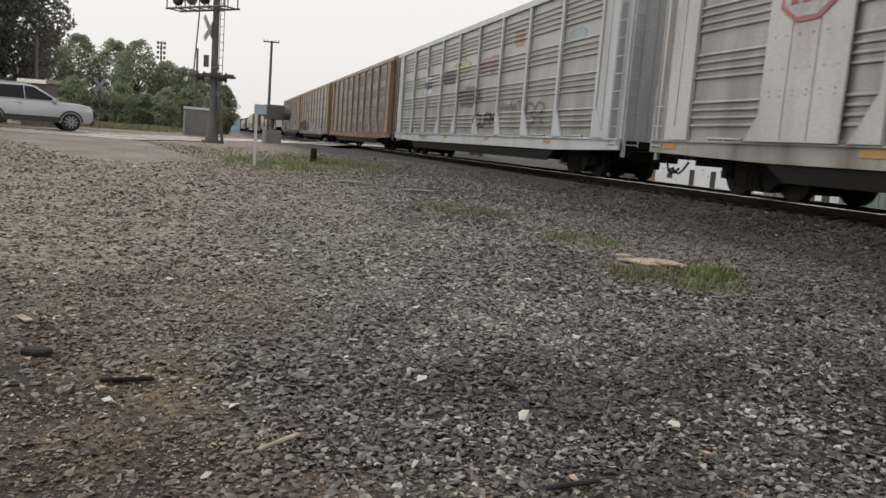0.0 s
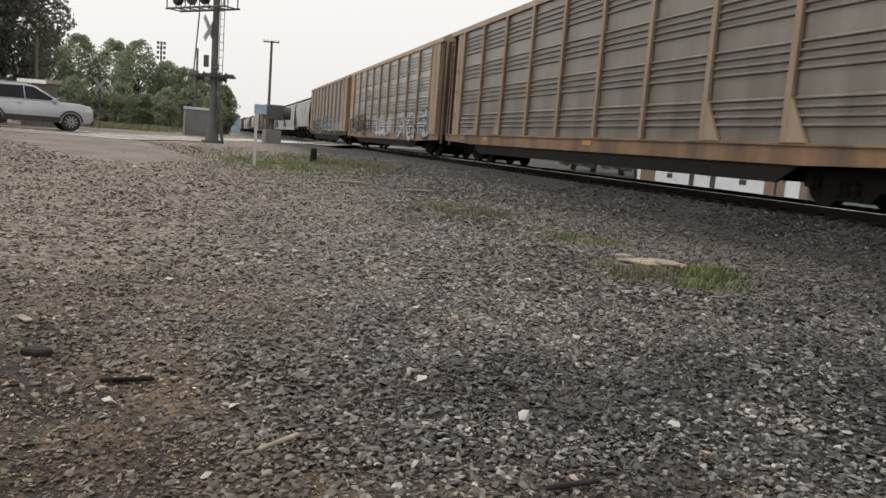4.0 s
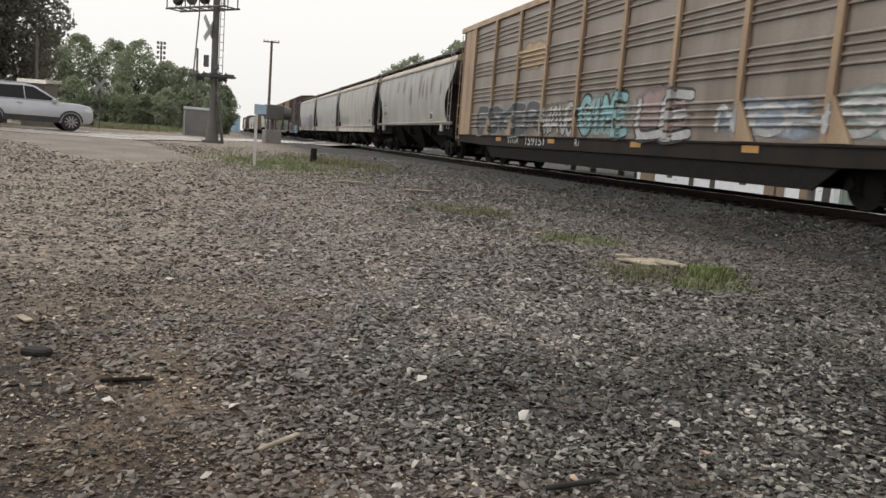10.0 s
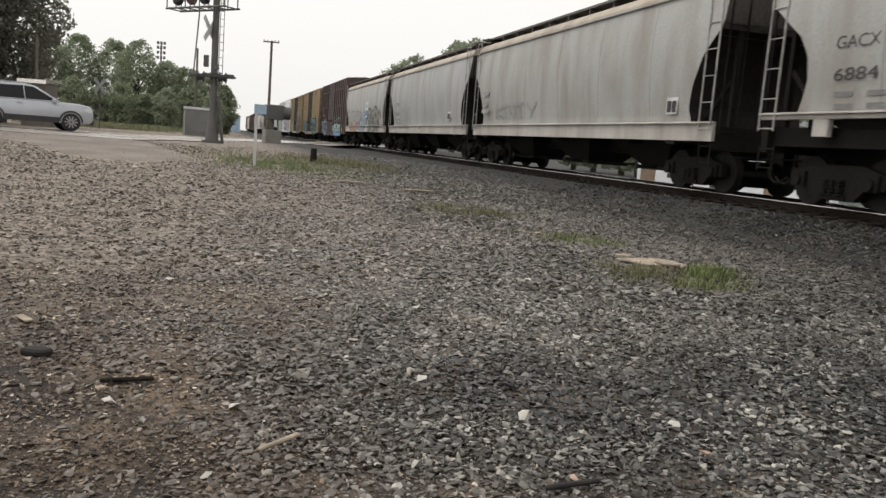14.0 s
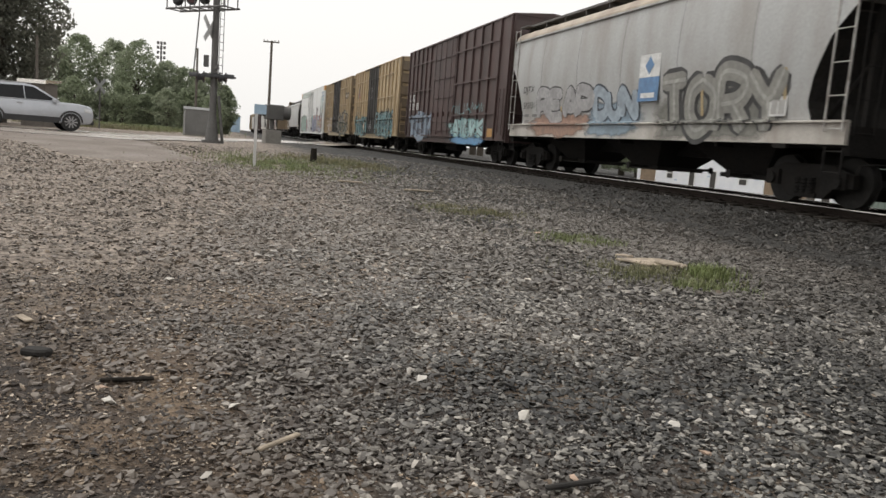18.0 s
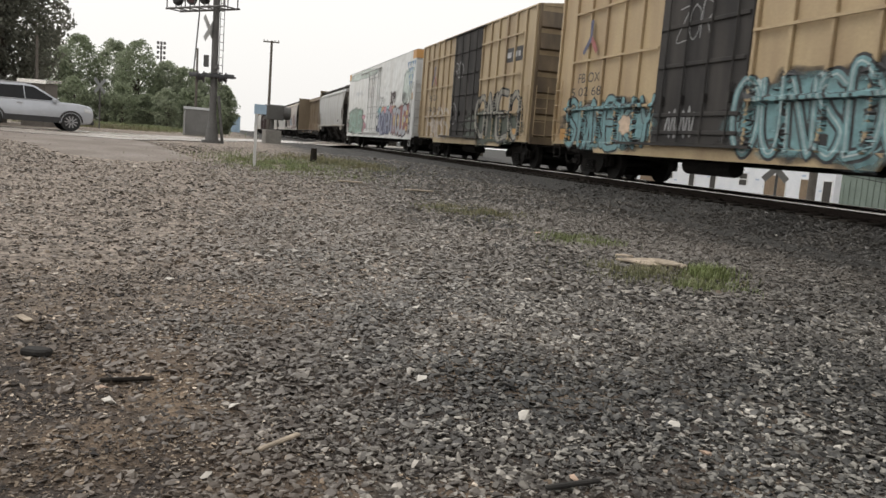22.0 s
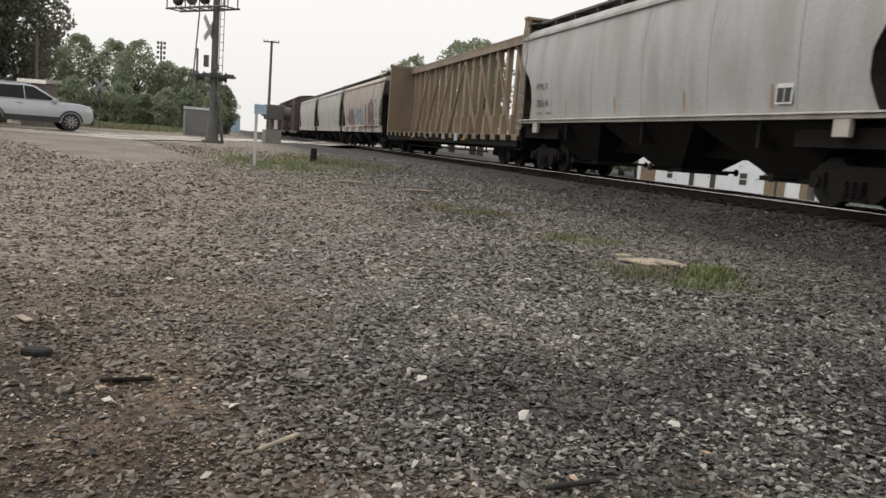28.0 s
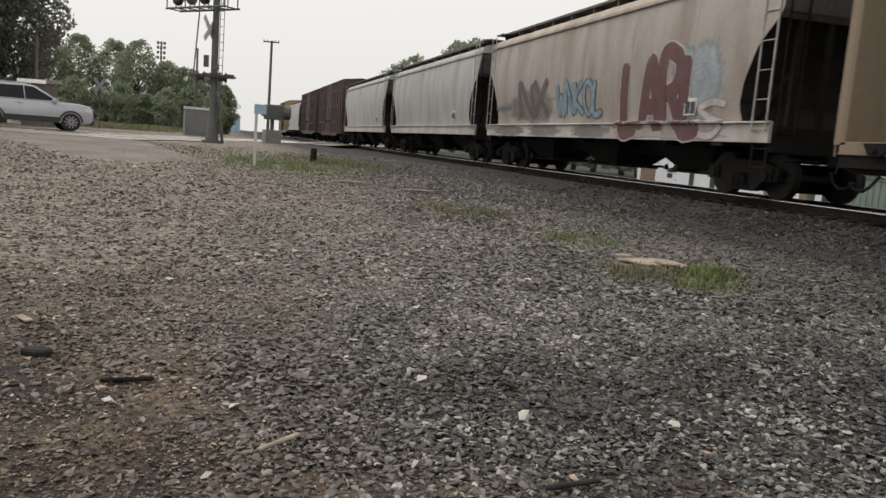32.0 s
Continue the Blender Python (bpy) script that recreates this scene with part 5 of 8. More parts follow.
def signal_mast(x, y, z):
    m = thing("cantilever_signal", "dark grey crossing signal mast with overhead arm and flashers", "crossing signal", at=pose(x, y, z))
    bm = bmesh.new()
    rod(bm, (0, 0, -0.05), (0, 0, 0.12), 0.40, 16)
    rod(bm, (0, 0, 0.12), (0, 0, 1.2), 0.27, 16, 0.135)
    part("base", bm, MAST_GREY, m)
    bm = bmesh.new()
    rod(bm, (0, 0, 0.9), (0, 0, 7.0), 0.14, 16, 0.12)
    part("pole", bm, MAST_GREY, m)
    d = Vector((-0.75, -0.66, 0))
    n = Vector((0.66, -0.75, 0))
    for k in (-0.35, 0.35):
        for zz in (5.30, 5.85):
            bm = bmesh.new()
            rod(bm, d * -0.9 + n * k + Vector((0, 0, zz)), d * 2.6 + n * k + Vector((0, 0, zz)), 0.045, 8)
            part("arm_rail", bm, MAST_GREY, m)
    for i in range(7):
        a = d * (-0.8 + i * 0.56)
        bm = bmesh.new()
        for k in (-0.35, 0.35):
            rod(bm, a + n * k + Vector((0, 0, 5.30)), a + n * k + Vector((0, 0, 5.85)), 0.025, 6)
        rod(bm, a + n * -0.35 + Vector((0, 0, 5.30)), a + n * 0.35 + Vector((0, 0, 5.30)), 0.025, 6)
        part("arm_strut", bm, MAST_GREY, m)
    for i, t in enumerate((0.7, 1.45, 2.3)):
        p = d * t
        flasher(m, p.x + 0.4, p.y, 5.62, -20 if i % 2 else 160)
    # lower cross arm with two pairs of heads
    bm = bmesh.new()
    rod(bm, (0.1, -0.95, 2.60), (0.1, 0.85, 2.66), 0.035, 8)
    part("cross_arm", bm, MAST_GREY, m)
    for yy, face in ((-0.60, -98), (-0.40, 82), (0.24, -98), (0.44, 82)):
        flasher(m, 0.12, yy, 2.60 + 0.03 * yy, face)
    bm = bmesh.new()
    rod(bm, (0, -0.79, 2.66), (0, -0.62, 5.32), 0.028, 6)
    part("conduit", bm, MAST_GREY, m)
    bm = bmesh.new()
    rod(bm, (0, 0.05, 2.95), (0, 0.05, 3.12), 0.16, 14, 0.10)
    part("bell", bm, MAST_GREY, m)
    bm = bmesh.new()
    box(bm, -0.15, 0.15, -0.42, -0.22, 3.0, 3.45)
    part("junction_box", bm, MAST_GREY, m, bevel=0.015)
    crossbuck(m, 0.15, -0.22, 4.45, 62)
    part("ladder", ladder_bm(0.05, 0.16, 2.2, 6.6, 0.15, 0.30, "y", 0.012), MAST_GREY, m)
    bm = bmesh.new()
    rod(bm, (0.1, 0.42, -0.02), (0.05, 0.2, 1.9), 0.06, 8)
    part("brace", bm, MAST_GREY, m)
    return m


signal_mast(-33.5, -0.22, -0.06)

CONCRETE = material("concrete", (0.22, 0.21, 0.19), 0.85, 0, 15, 0.2, 1.5)
gate = thing("gate_mechanism", "dark crossing gate mechanism on a concrete base", "crossing gate", at=pose(-46.4, 2.95, -0.06, 0, 0, 10))
bm = bmesh.new()
box(bm, -0.45, 0.45, -0.45, 0.45, -0.1, 0.75)
part("base", bm, CONCRETE, gate, bevel=0.03)
bm = bmesh.new()
rod(bm, (0, 0, 0.7), (0, 0, 1.5), 0.11, 10)
part("post", bm, MAST_GREY, gate)
bm = bmesh.new()
box(bm, -0.4, 0.4, -0.42, 0.58, 1.32, 2.16)
part("housing", bm, MAST_GREY, gate, bevel=0.05)
bm = bmesh.new()
rod(bm, (0.1, 0.5, 1.75), (0.1, 0.95, 1.72), 0.36, 16)
part("counterweight", bm, MAST_GREY, gate)
bm = bmesh.new()
box(bm, -0.2, 0.2, -0.6, -0.35, 1.5, 1.9)
part("side_box", bm, DARK_TRIM, gate, bevel=0.02)

CABINET_GREY = material("cabinet_grey", (0.20, 0.20, 0.195), 0.6, 0.2, 15, 0.1, 1)
cab = thing("relay_cabinet", "grey metal signal relay cabinet beside the road", "cabinet", at=pose(-55.5, -1.4, -0.02, 0, 0, 8))
bm = bmesh.new()
box(bm, -0.6, 0.6, -0.75, 0.75, 0.05, 1.68)
part("body", bm, CABINET_GREY, cab, bevel=0.02)
bm = bmesh.new()
prism(bm, [(-0.68, 1.66), (0.68, 1.66), (0, 1.84)], -0.82, 0.82, "y")
part("roof", bm, CABINET_GREY, cab)
bm = bmesh.new()
box(bm, 0.6, 0.63, -0.6, 0.6, 0.2, 1.55)
part("door", bm, CABINET_GREY, cab, bevel=0.008)
bm = bmesh.new()
box(bm, -0.66, 0.66, -0.8, 0.8, -0.1, 0.06)
part("plinth", bm, CONCRETE, cab)

BLUE = material("sign_blue", (0.34, 0.46, 0.58), 0.45, 0, 10, 0.06)
st = thing("marker_stake", "thin pale stake with a small blue sign", "marker post", at=pose(-20.7, 0.92, -0.32))
bm = bmesh.new()
box(bm, -0.025, 0.025, -0.035, 0.035, -0.1, 1.55)
part("stake", bm, SIGN_WHITE, st)
bm = bmesh.new()
box(bm, 0.026, 0.034, -0.06, 0.24, 1.32, 1.56)
part("sign_panel", bm, BLUE, st)

bush = thing("post_stub", "short dark weathered wooden post stub", "post", at=pose(-23.3, 2.7, -0.22))
bm = bmesh.new()
rod(bm, (0, 0, -0.1), (0.02, 0, 0.42), 0.11, 9, 0.09)
part("stub", bm, TIE_WOOD, bush)

far_sign = thing("far_crossbuck", "pale crossbuck sign on a thin post beyond the road", "road sign", at=pose(-55.0, -7.25, -0.06))
bm = bmesh.new()
rod(bm, (0, 0, -0.05), (0, 0, 3.1), 0.05, 8)
part("post", bm, MAST_GREY, far_sign)
crossbuck(far_sign, 0.06, 0, 2.7, 52, material("old_sign_grey", (0.24, 0.25, 0.25), 0.6, 0, 20, 0.1))

# ---- poles, tower, shed ----
POLE_WOOD = material("pole_wood", (0.12, 0.105, 0.09), 0.85, 0, 15, 0.3, 3, bump=0.3)


def utility_pole(x, y, z, height, r, arms=((0.95, 1.0),), label="weathered wooden utility pole with a cross arm", turn=0):
    p = thing("utility_pole", label, "utility pole", at=pose(x, y, z, 0, 0, turn))
    bm = bmesh.new()
    rod(bm, (0, 0, -0.3), (0, 0, height), r, 12, r * 0.72)
    part("pole", bm, POLE_WOOD, p)
    for f, half in arms:
        bm = bmesh.new()
        box(bm, r, r + 0.1, -half, half, height * f - 0.06, height * f + 0.06)
        for k in (-1, -0.5, 0.5, 1):
            rod(bm, (r + 0.05, k * half * 0.92, height * f + 0.06), (r + 0.05, k * half * 0.92, height * f + 0.2), 0.035, 6)
        part("cross_arm", bm, POLE_WOOD, p)
    return p


utility_pole(-78.5, 4.6, 0, 9.1, 0.15, ((0.985, 0.75),), turn=-15)
utility_pole(-46.2, -9.15, 0, 4.6, 0.10, (), "short weathered pole before the dark tree")
utility_pole(-66.5, -1.75, 0, 6.6, 0.11, (), "thin weathered pole standing behind the signal")

tower = thing("floodlight_tower", "tall thin floodlight tower behind the trees", "tower", at=pose(-174, -11.6, 0))
bm = bmesh.new()
rod(bm, (0, 0, -0.3), (0, 0, 16.5), 0.22, 8, 0.14)
part("pole", bm, MAST_GREY, tower)
for i, zz in enumerate((13.8, 14.8, 15.8, 16.7)):
    for k in (-1, 0, 1):
        bm = bmesh.new()
        box(bm, -0.25, 0.25, k * 0.62 - 0.22, k * 0.62 + 0.22, zz - 0.3, zz + 0.25)
        part("floodlight", bm, MAST_GREY, tower)

SHED_WALL = material("shed_wall", (0.13, 0.115, 0.10), 0.8, 0, 12, 0.2, 1)
SHED_ROOF = material("bright_metal_roof", (0.90, 0.87, 0.82), 0.22, 0.9, 10, 0.05, 1)
shed = thing("shed", "small brown shed with a bright metal roof edge", "shed", at=pose(-44.8, -9.0, 0.0, 0, 0, -14))
bm = bmesh.new()
box(bm, -1.4, 0.0, -0.62, 0.56, -0.1, 2.14)
part("wall", bm, SHED_WALL, shed)
bm = bmesh.new()
prism(bm, [(0.2, 2.10), (0.2, 2.29), (-1.6, 2.36), (-1.6, 2.24)], -0.74, 0.68, "y")
part("roof", bm, SHED_ROOF, shed)

# ---- trees ----
BARK = material("bark", (0.065, 0.055, 0.045), 0.95, 0, 12, 0.35, 3, bump=0.8)


def leaf_material(name, c):
    m = material(name, c, 0.65, 0, 3.0, 0.25, 0.4, [v * 0.7 for v in c], 0.4, 0.0, random_tint=0.25, island=True)
    b = m.node_tree.nodes["Principled BSDF"]
    nt = m.node_tree
    if "leaf_mix" not in nt.nodes:          # light passing through the leaves
        tr = nt.nodes.new("ShaderNodeBsdfTranslucent")
        mx = nt.nodes.new("ShaderNodeMixShader")
        mx.name = "leaf_mix"
        mx.inputs["Fac"].default_value = 0.55
        nt.links.new(b.inputs["Base Color"].links[0].from_socket, tr.inputs["Color"])
        nt.links.new(b.outputs["BSDF"], mx.inputs[1])
        nt.links.new(tr.outputs["BSDF"], mx.inputs[2])
        nt.links.new(mx.outputs["Shader"], nt.nodes["Material Output"].inputs["Surface"])
    return m


# Leaf colours are lifted: the pale haze before the trees is mixed in.
LEAF_DARK = leaf_material("leaves_dark", (0.20, 0.205, 0.165))
LEAF_MID = leaf_material("leaves_mid", (0.28, 0.32, 0.215))
LEAF_PALE = leaf_material("leaves_pale", (0.31, 0.345, 0.245))
LEAF_PINE = leaf_material("needles", (0.13, 0.15, 0.115))


def leaves_mesh(name, clumps, per, leaf, mat, seed):
    """Many small leaves, gathered in clumps (centre, radius)."""
    g = np.random.default_rng(seed)
    cs = np.repeat(np.array([c for c, _ in clumps]), per, axis=0)
    rs = np.repeat(np.array([r for _, r in clumps]), per)
    n = len(cs)
    d = g.normal(size=(n, 3))
    d /= np.linalg.norm(d, axis=1)[:, None]
    p = cs + d * (rs * g.uniform(0.35, 1.0, n) ** 0.6)[:, None] * (1, 1, 0.8)
    u = g.normal(size=(n, 3))
    u /= np.linalg.norm(u, axis=1)[:, None]
    w = np.cross(u, g.normal(size=(n, 3)))
    w /= np.linalg.norm(w, axis=1)[:, None]
    s = (leaf * g.uniform(0.6, 1.4, n))[:, None]
    V = np.stack([p - u * s, p + w * s * 0.55, p + u * s, p - w * s * 0.55], 1).reshape(-1, 3)
    me = bpy.data.meshes.new(name)
    me.vertices.add(len(V))
    me.vertices.foreach_set("co", V.ravel().astype(np.float32))
    me.loops.add(len(V))
    me.loops.foreach_set("vertex_index", np.arange(len(V), dtype=np.int32))
    me.polygons.add(n)
    me.polygons.foreach_set("loop_start", np.arange(0, len(V), 4, dtype=np.int32))
    me.update()
    me.validate()
    me.shade_flat()
    me.materials.append(mat)
    return me


def make_tree(x, y, height, spread, mat, seed, label, leaf=0.2, per=90, low=0.15, count=34, name="tree", gaps=0.0):
    g = random.Random(seed)
    z = ground_z(x, y)
    t = thing(name, label, "tree", at=pose(x, y, z - 0.05))
    bm = bmesh.new()
    top = Vector((g.uniform(-0.3, 0.3), g.uniform(-0.3, 0.3), height * 0.62))
    r0 = height * 0.022 + 0.05
    rod(bm, (0, 0, 0), (0.05, 0.02, height * 0.25), r0 * 1.25, 9, r0)
    rod(bm, (0.05, 0.02, height * 0.25), top, r0, 9, r0 * 0.5)
    part("trunk", bm, BARK, t)
    for i in range(9):
        a = g.uniform(0, 6.283)
        f = g.uniform(max(low, 0.2), 0.8)
        bm = bmesh.new()
        rr = spread * g.uniform(0.4, 0.75)
        rod(bm, (0.04, 0.02, height * f * 0.62), (rr * math.cos(a), rr * math.sin(a), height * f), r0 * 0.4, 6, r0 * 0.12)
        part("limb", bm, BARK, t)
    # leaves fill an uneven crown, thinner where the noise is low, so that sky shows through
    q = random.Random(seed + 1000)
    spots = []
    while len(spots) < count * per // 11:
        f = q.uniform(0, 1)
        zz = height * (low + (1 - low) * f)
        a = q.uniform(0, 6.283)
        env = spread * (math.sin(math.pi * min(0.98, 0.10 + 0.88 * f)) ** 0.55)
        env *= 1 + 0.38 * noise.noise((math.cos(a) * 1.3, math.sin(a) * 1.3 + seed, zz * 0.55)) + 0.18 * noise.noise((math.cos(a) * 4, math.sin(a) * 4 + seed, zz * 1.6))
        rr = env * math.sqrt(q.uniform(0.12, 1.0))
        x_, y_ = rr * math.cos(a), rr * math.sin(a)
        top_lift = 0.06 * height * noise.noise((x_ * 0.8, y_ * 0.8, seed * 3.1))
        if noise.noise((x_ * 0.95, y_ * 0.95 + seed * 7, zz * 0.95)) < q.uniform(-0.28, 0.20) + gaps:
            continue
        spots.append(((x_, y_, zz + top_lift * f), leaf * 2.2))
    clumps, per = spots, 6
    part("crown", leaves_mesh("crown", clumps, per, leaf, mat, seed), None, t)
    return t


def make_conifer(x, y, height, spread, seed, label):
    g = random.Random(seed)
    z = ground_z(x, y)
    t = thing("conifer", label, "tree", at=pose(x, y, z - 0.05))
    bm = bmesh.new()
    rod(bm, (0, 0, 0), (0, 0, height), 0.2, 8, 0.03)
    part("trunk", bm, BARK, t)
    clumps = []
    k = 0.18
    while k < 1.0:
        for j in range(6):
            a = g.uniform(0, 6.283)
            ln = spread * (1.05 - k) * g.uniform(0.6, 1.15)
            for q in (0.35, 0.65, 0.95):
                clumps.append(((ln * q * math.cos(a), ln * q * math.sin(a), height * k - 0.25 * q * ln), 0.32))
        k += 0.042
    part("crown", leaves_mesh("crown", clumps, 40, 0.11, LEAF_PINE, seed), None, t)
    return t


make_tree(-50.5, -11.9, 12.3, 3.5, LEAF_DARK, 1, "large dark-leaved tree beside the road", 0.12, 300, 0.10, 170, gaps=-0.3)
make_tree(-52.0, -15.0, 11.0, 4.0, LEAF_DARK, 2, "large dark-leaved tree beside the road", 0.14, 220, 0.10, 130, gaps=-0.3)
make_tree(-44.5, -14.0, 11.0, 3.2, LEAF_DARK, 3, "large dark-leaved tree beside the road", 0.12, 220, 0.10, 130, gaps=-0.3)
for i, (yy, hh, sp) in enumerate(((-16.5, 8.0, 2.6), (-14.0, 8.4, 2.3), (-10.8, 8.3, 2.3), (-8.2, 8.2, 2.2), (-5.6, 6.6, 2.0), (-3.4, 6.3, 1.9), (-1.2, 5.8, 1.8), (0.4, 4.9, 1.4))):
    make_tree(-89 - (i % 3) * 1.8, yy, hh * 1.07, sp * 1.12, LEAF_MID if i % 2 else LEAF_PALE, 10 + i, "leafy green roadside tree in a dense row", 0.12, 150, 0.04, 125, gaps=-0.14)
for i in range(9):
    make_tree(-84.5 - (i % 2) * 1.2, -17.5 + i * 2.1, 3.4 + (i * 7 % 5) * 0.28, 1.6, LEAF_PALE if i % 3 == 0 else LEAF_MID, 30 + i, "low green bush under the roadside trees", 0.11, 140, 0.02, 60, "bush")
for i, (xx, yy, hh, sp) in enumerate(((-146, 31, 15.0, 4.5), (-138, 30, 15.8, 4.5), (-126, 30, 15.6, 3.2), (-102, 30, 15.4, 3.6), (-96, 31, 15.8, 4.0), (-90, 30, 14.0, 3.2))):
    make_tree(xx, yy, hh, sp, LEAF_PALE, 50 + i, "tall leafy tree behind the railway", 0.22, 130, 0.25, 70)
for i, (xx, yy, hh, sp) in enumerate(((-132, 62, 15.5, 5.0), (-124, 62, 17.0, 4.8), (-116, 63, 17.5, 4.8), (-109, 62, 17.5, 4.5), (-102, 62, 17.0, 4.2), (-96, 63, 15.0, 3.6), (-103, 82, 14.5, 4.4), (-96, 84, 11.5, 4.2), (-62, 66, 11.5, 4.0))):
    make_tree(xx, yy, hh, sp, LEAF_MID, 70 + i, "leafy tree behind the buildings", 0.22, 150, 0.06, 110)
make_conifer(-79, 64, 13.6, 3.4, 5, "thin dark conifer beside the wrapped house")
make_conifer(-72.5, 64, 12.8, 3.2, 6, "thin dark conifer beside the wrapped house")

# ---- grass and weeds ----
GRASS = material("grass", (0.165, 0.20, 0.085), 0.6, 0, 5, 0.3, 0.8, (0.16, 0.15, 0.07), 0.6, 0.0, random_tint=0.4, island=True)
LUSH = material("lush_weed", (0.19, 0.22, 0.085), 0.55, 0, 5, 0.3, 0.8, (0.13, 0.17, 0.06), 0.6, 0.0, random_tint=0.4, island=True)
DRY_GRASS = material("dry_grass", (0.20, 0.185, 0.105), 0.7, 0, 5, 0.3, 0.8, (0.10, 0.12, 0.05), 0.6, 0.0, random_tint=0.4, island=True)


def grass_patch(name, cx, cy, rx, ry, turn, count, tall, mat, seed, label):
    """Upright blades, thinning out towards the rim of the patch."""
    g = np.random.default_rng(seed)
    V, F = [], []
    c, s = math.cos(radians(turn)), math.sin(radians(turn))
    for _ in range(count):
        u, v = g.normal(0, 0.45, 2)
        x, y = cx + (u * rx * c - v * ry * s), cy + (u * rx * s + v * ry * c)
        if noise.noise((x * 2.2, y * 2.2, seed)) < -0.12:
            continue
        z = ground_z(x, y)
        h = tall * g.uniform(0.35, 1.2)
        a = g.uniform(0, 6.283)
        lean = h * g.uniform(0.1, 0.6)
        w = 0.003 + tall * 0.03
        dx, dy = math.cos(a), math.sin(a)
        b = len(V)
        V += [(x - dy * w, y + dx * w, z - 0.01), (x + dy * w, y - dx * w, z - 0.01), (x + dx * lean * 0.4 + dy * w * 0.7, y + dy * lean * 0.4 - dx * w * 0.7, z + h * 0.6), (x + dx * lean * 0.4 - dy * w * 0.7, y + dy * lean * 0.4 + dx * w * 0.7, z + h * 0.6), (x + dx * lean, y + dy * lean, z + h)]
        F += [(b, b + 1, b + 2, b + 3), (b + 3, b + 2, b + 4)]
    me = bpy.data.meshes.new(name)
    me.from_pydata(V, [], F)
    me.shade_flat()
    me.materials.append(mat)
    return tagged(new(name, me), label, "grass", kind="stuff")


grass_patch("grass", -21.6, 1.6, 3.2, 1.9, 25, 8000, 0.10, GRASS, 1, "green grass growing through the gravel beside the stake")
grass_patch("grass", -23.5, 3.4, 2.6, 1.2, 30, 5000, 0.12, DRY_GRASS, 2, "dry and green grass beside the post stub")
grass_patch("grass", -14.2, 4.6, 1.1, 1.0, 60, 2600, 0.08, DRY_GRASS, 3, "thin yellowed grass in the ballast")
grass_patch("grass", -11.2, 5.45, 0.75, 0.6, 40, 1500, 0.09, GRASS, 4, "thin weeds in the ballast")
grass_patch("grass", -8.3, 5.0, 0.9, 0.8, 60, 2500, 0.08, DRY_GRASS, 5, "thin weeds round the flat stone")
grass_patch("grass", -8.1, 5.75, 0.34, 0.34, 60, 1500, 0.16, LUSH, 6, "bright green tuft beside the flat stone")
grass_patch("grass", -7.5, 5.2, 0.5, 0.4, 60, 900, 0.09, GRASS, 7, "thin weeds round the flat stone")
grass_patch("grass", -75, -7.5, 7, 7, 0, 5000, 0.45, GRASS, 8, "rough grass along the far side of the road")
grass_patch("grass", -62, -8.5, 5, 6, 0, 4000, 0.35, DRY_GRASS, 9, "rough dry grass along the far side of the road")


# ---- loose bits on the ground ----
def slab(name, label, category, pts, thick, mat, x, y, turn, lift=0.0, tilt=0.0):
    bm = bmesh.new()
    prism(bm, pts, 0, thick, "z")
    ob = part(name, bm, mat, bevel=min(0.012, thick * 0.3), at=pose(x, y, ground_z(x, y) + lift, tilt, 0, turn))
    return tagged(ob, label, category)


PALE_STONE = material("pale_flat_stone", (0.40, 0.33, 0.25), 0.85, 0, 18, 0.3, 6, (0.15, 0.125, 0.10), 0.85, 0.6)
OLD_BOARD = material("old_board", (0.30, 0.25, 0.19), 0.85, 0, 22, 0.3, 3, bump=0.5)
CHAR = material("charred_wood", (0.018, 0.016, 0.014), 0.9, 0, 22, 0.3, bump=0.5)
slab("flat_stone", "pale broken flat stone lying in weeds", "stone", [(-0.52, -0.06), (-0.34, -0.12), (-0.14, -0.26), (0.10, -0.19), (0.32, -0.22), (0.40, 0.0), (0.24, 0.16), (0.06, 0.27), (-0.16, 0.20), (-0.40, 0.06)], 0.030, PALE_STONE, -9.05, 5.55, 62, 0.018, 3)
slab("flat_stone", "brown crumbled edge of the flat stone", "stone", [(-0.16, -0.10), (0.05, -0.14), (0.20, -0.02), (0.10, 0.10), (-0.14, 0.07)], 0.035, OLD_BOARD, -8.85, 5.62, 20, 0.042, 3)
slab("flat_stone", "pale broken flat stone lying in weeds", "stone", [(-0.12, -0.05), (0.09, -0.07), (0.13, 0.03), (-0.05, 0.06)], 0.04, PALE_STONE, -9.65, 5.42, 40)
slab("board", "old pale board lying on the gravel", "board", [(-0.33, -0.06), (0.33, -0.05), (0.35, 0.05), (-0.32, 0.06)], 0.035, OLD_BOARD, -17.2, 4.36, 80, 0.03)
slab("board", "old pale board lying on the gravel", "board", [(-0.28, -0.05), (0.3, -0.06), (0.26, 0.05), (-0.3, 0.05)], 0.035, OLD_BOARD, -18.0, 2.95, 75, 0.03)
slab("wood_scrap", "pale splintered wood scrap on bare earth", "wood scrap", [(-0.09, -0.02), (0.10, -0.028), (0.11, 0.022), (-0.07, 0.03)], 0.014, OLD_BOARD, -5.58, -1.17, 35, 0.02, 4)
slab("charred_block", "black charred wood block on bare earth", "wood scrap", [(-0.085, -0.03), (0.03, -0.042), (0.08, -0.02), (0.09, 0.03), (-0.01, 0.045), (-0.07, 0.03)], 0.045, CHAR, -4.75, -0.93, 70, 0.0, 5)
slab("wood_scrap", "grey stick lying on the stones", "stick", [(-0.12, -0.011), (0.12, -0.016), (0.12, 0.012), (-0.12, 0.012)], 0.016, OLD_BOARD, -3.27, 0.30, 132, 0.022, 3)
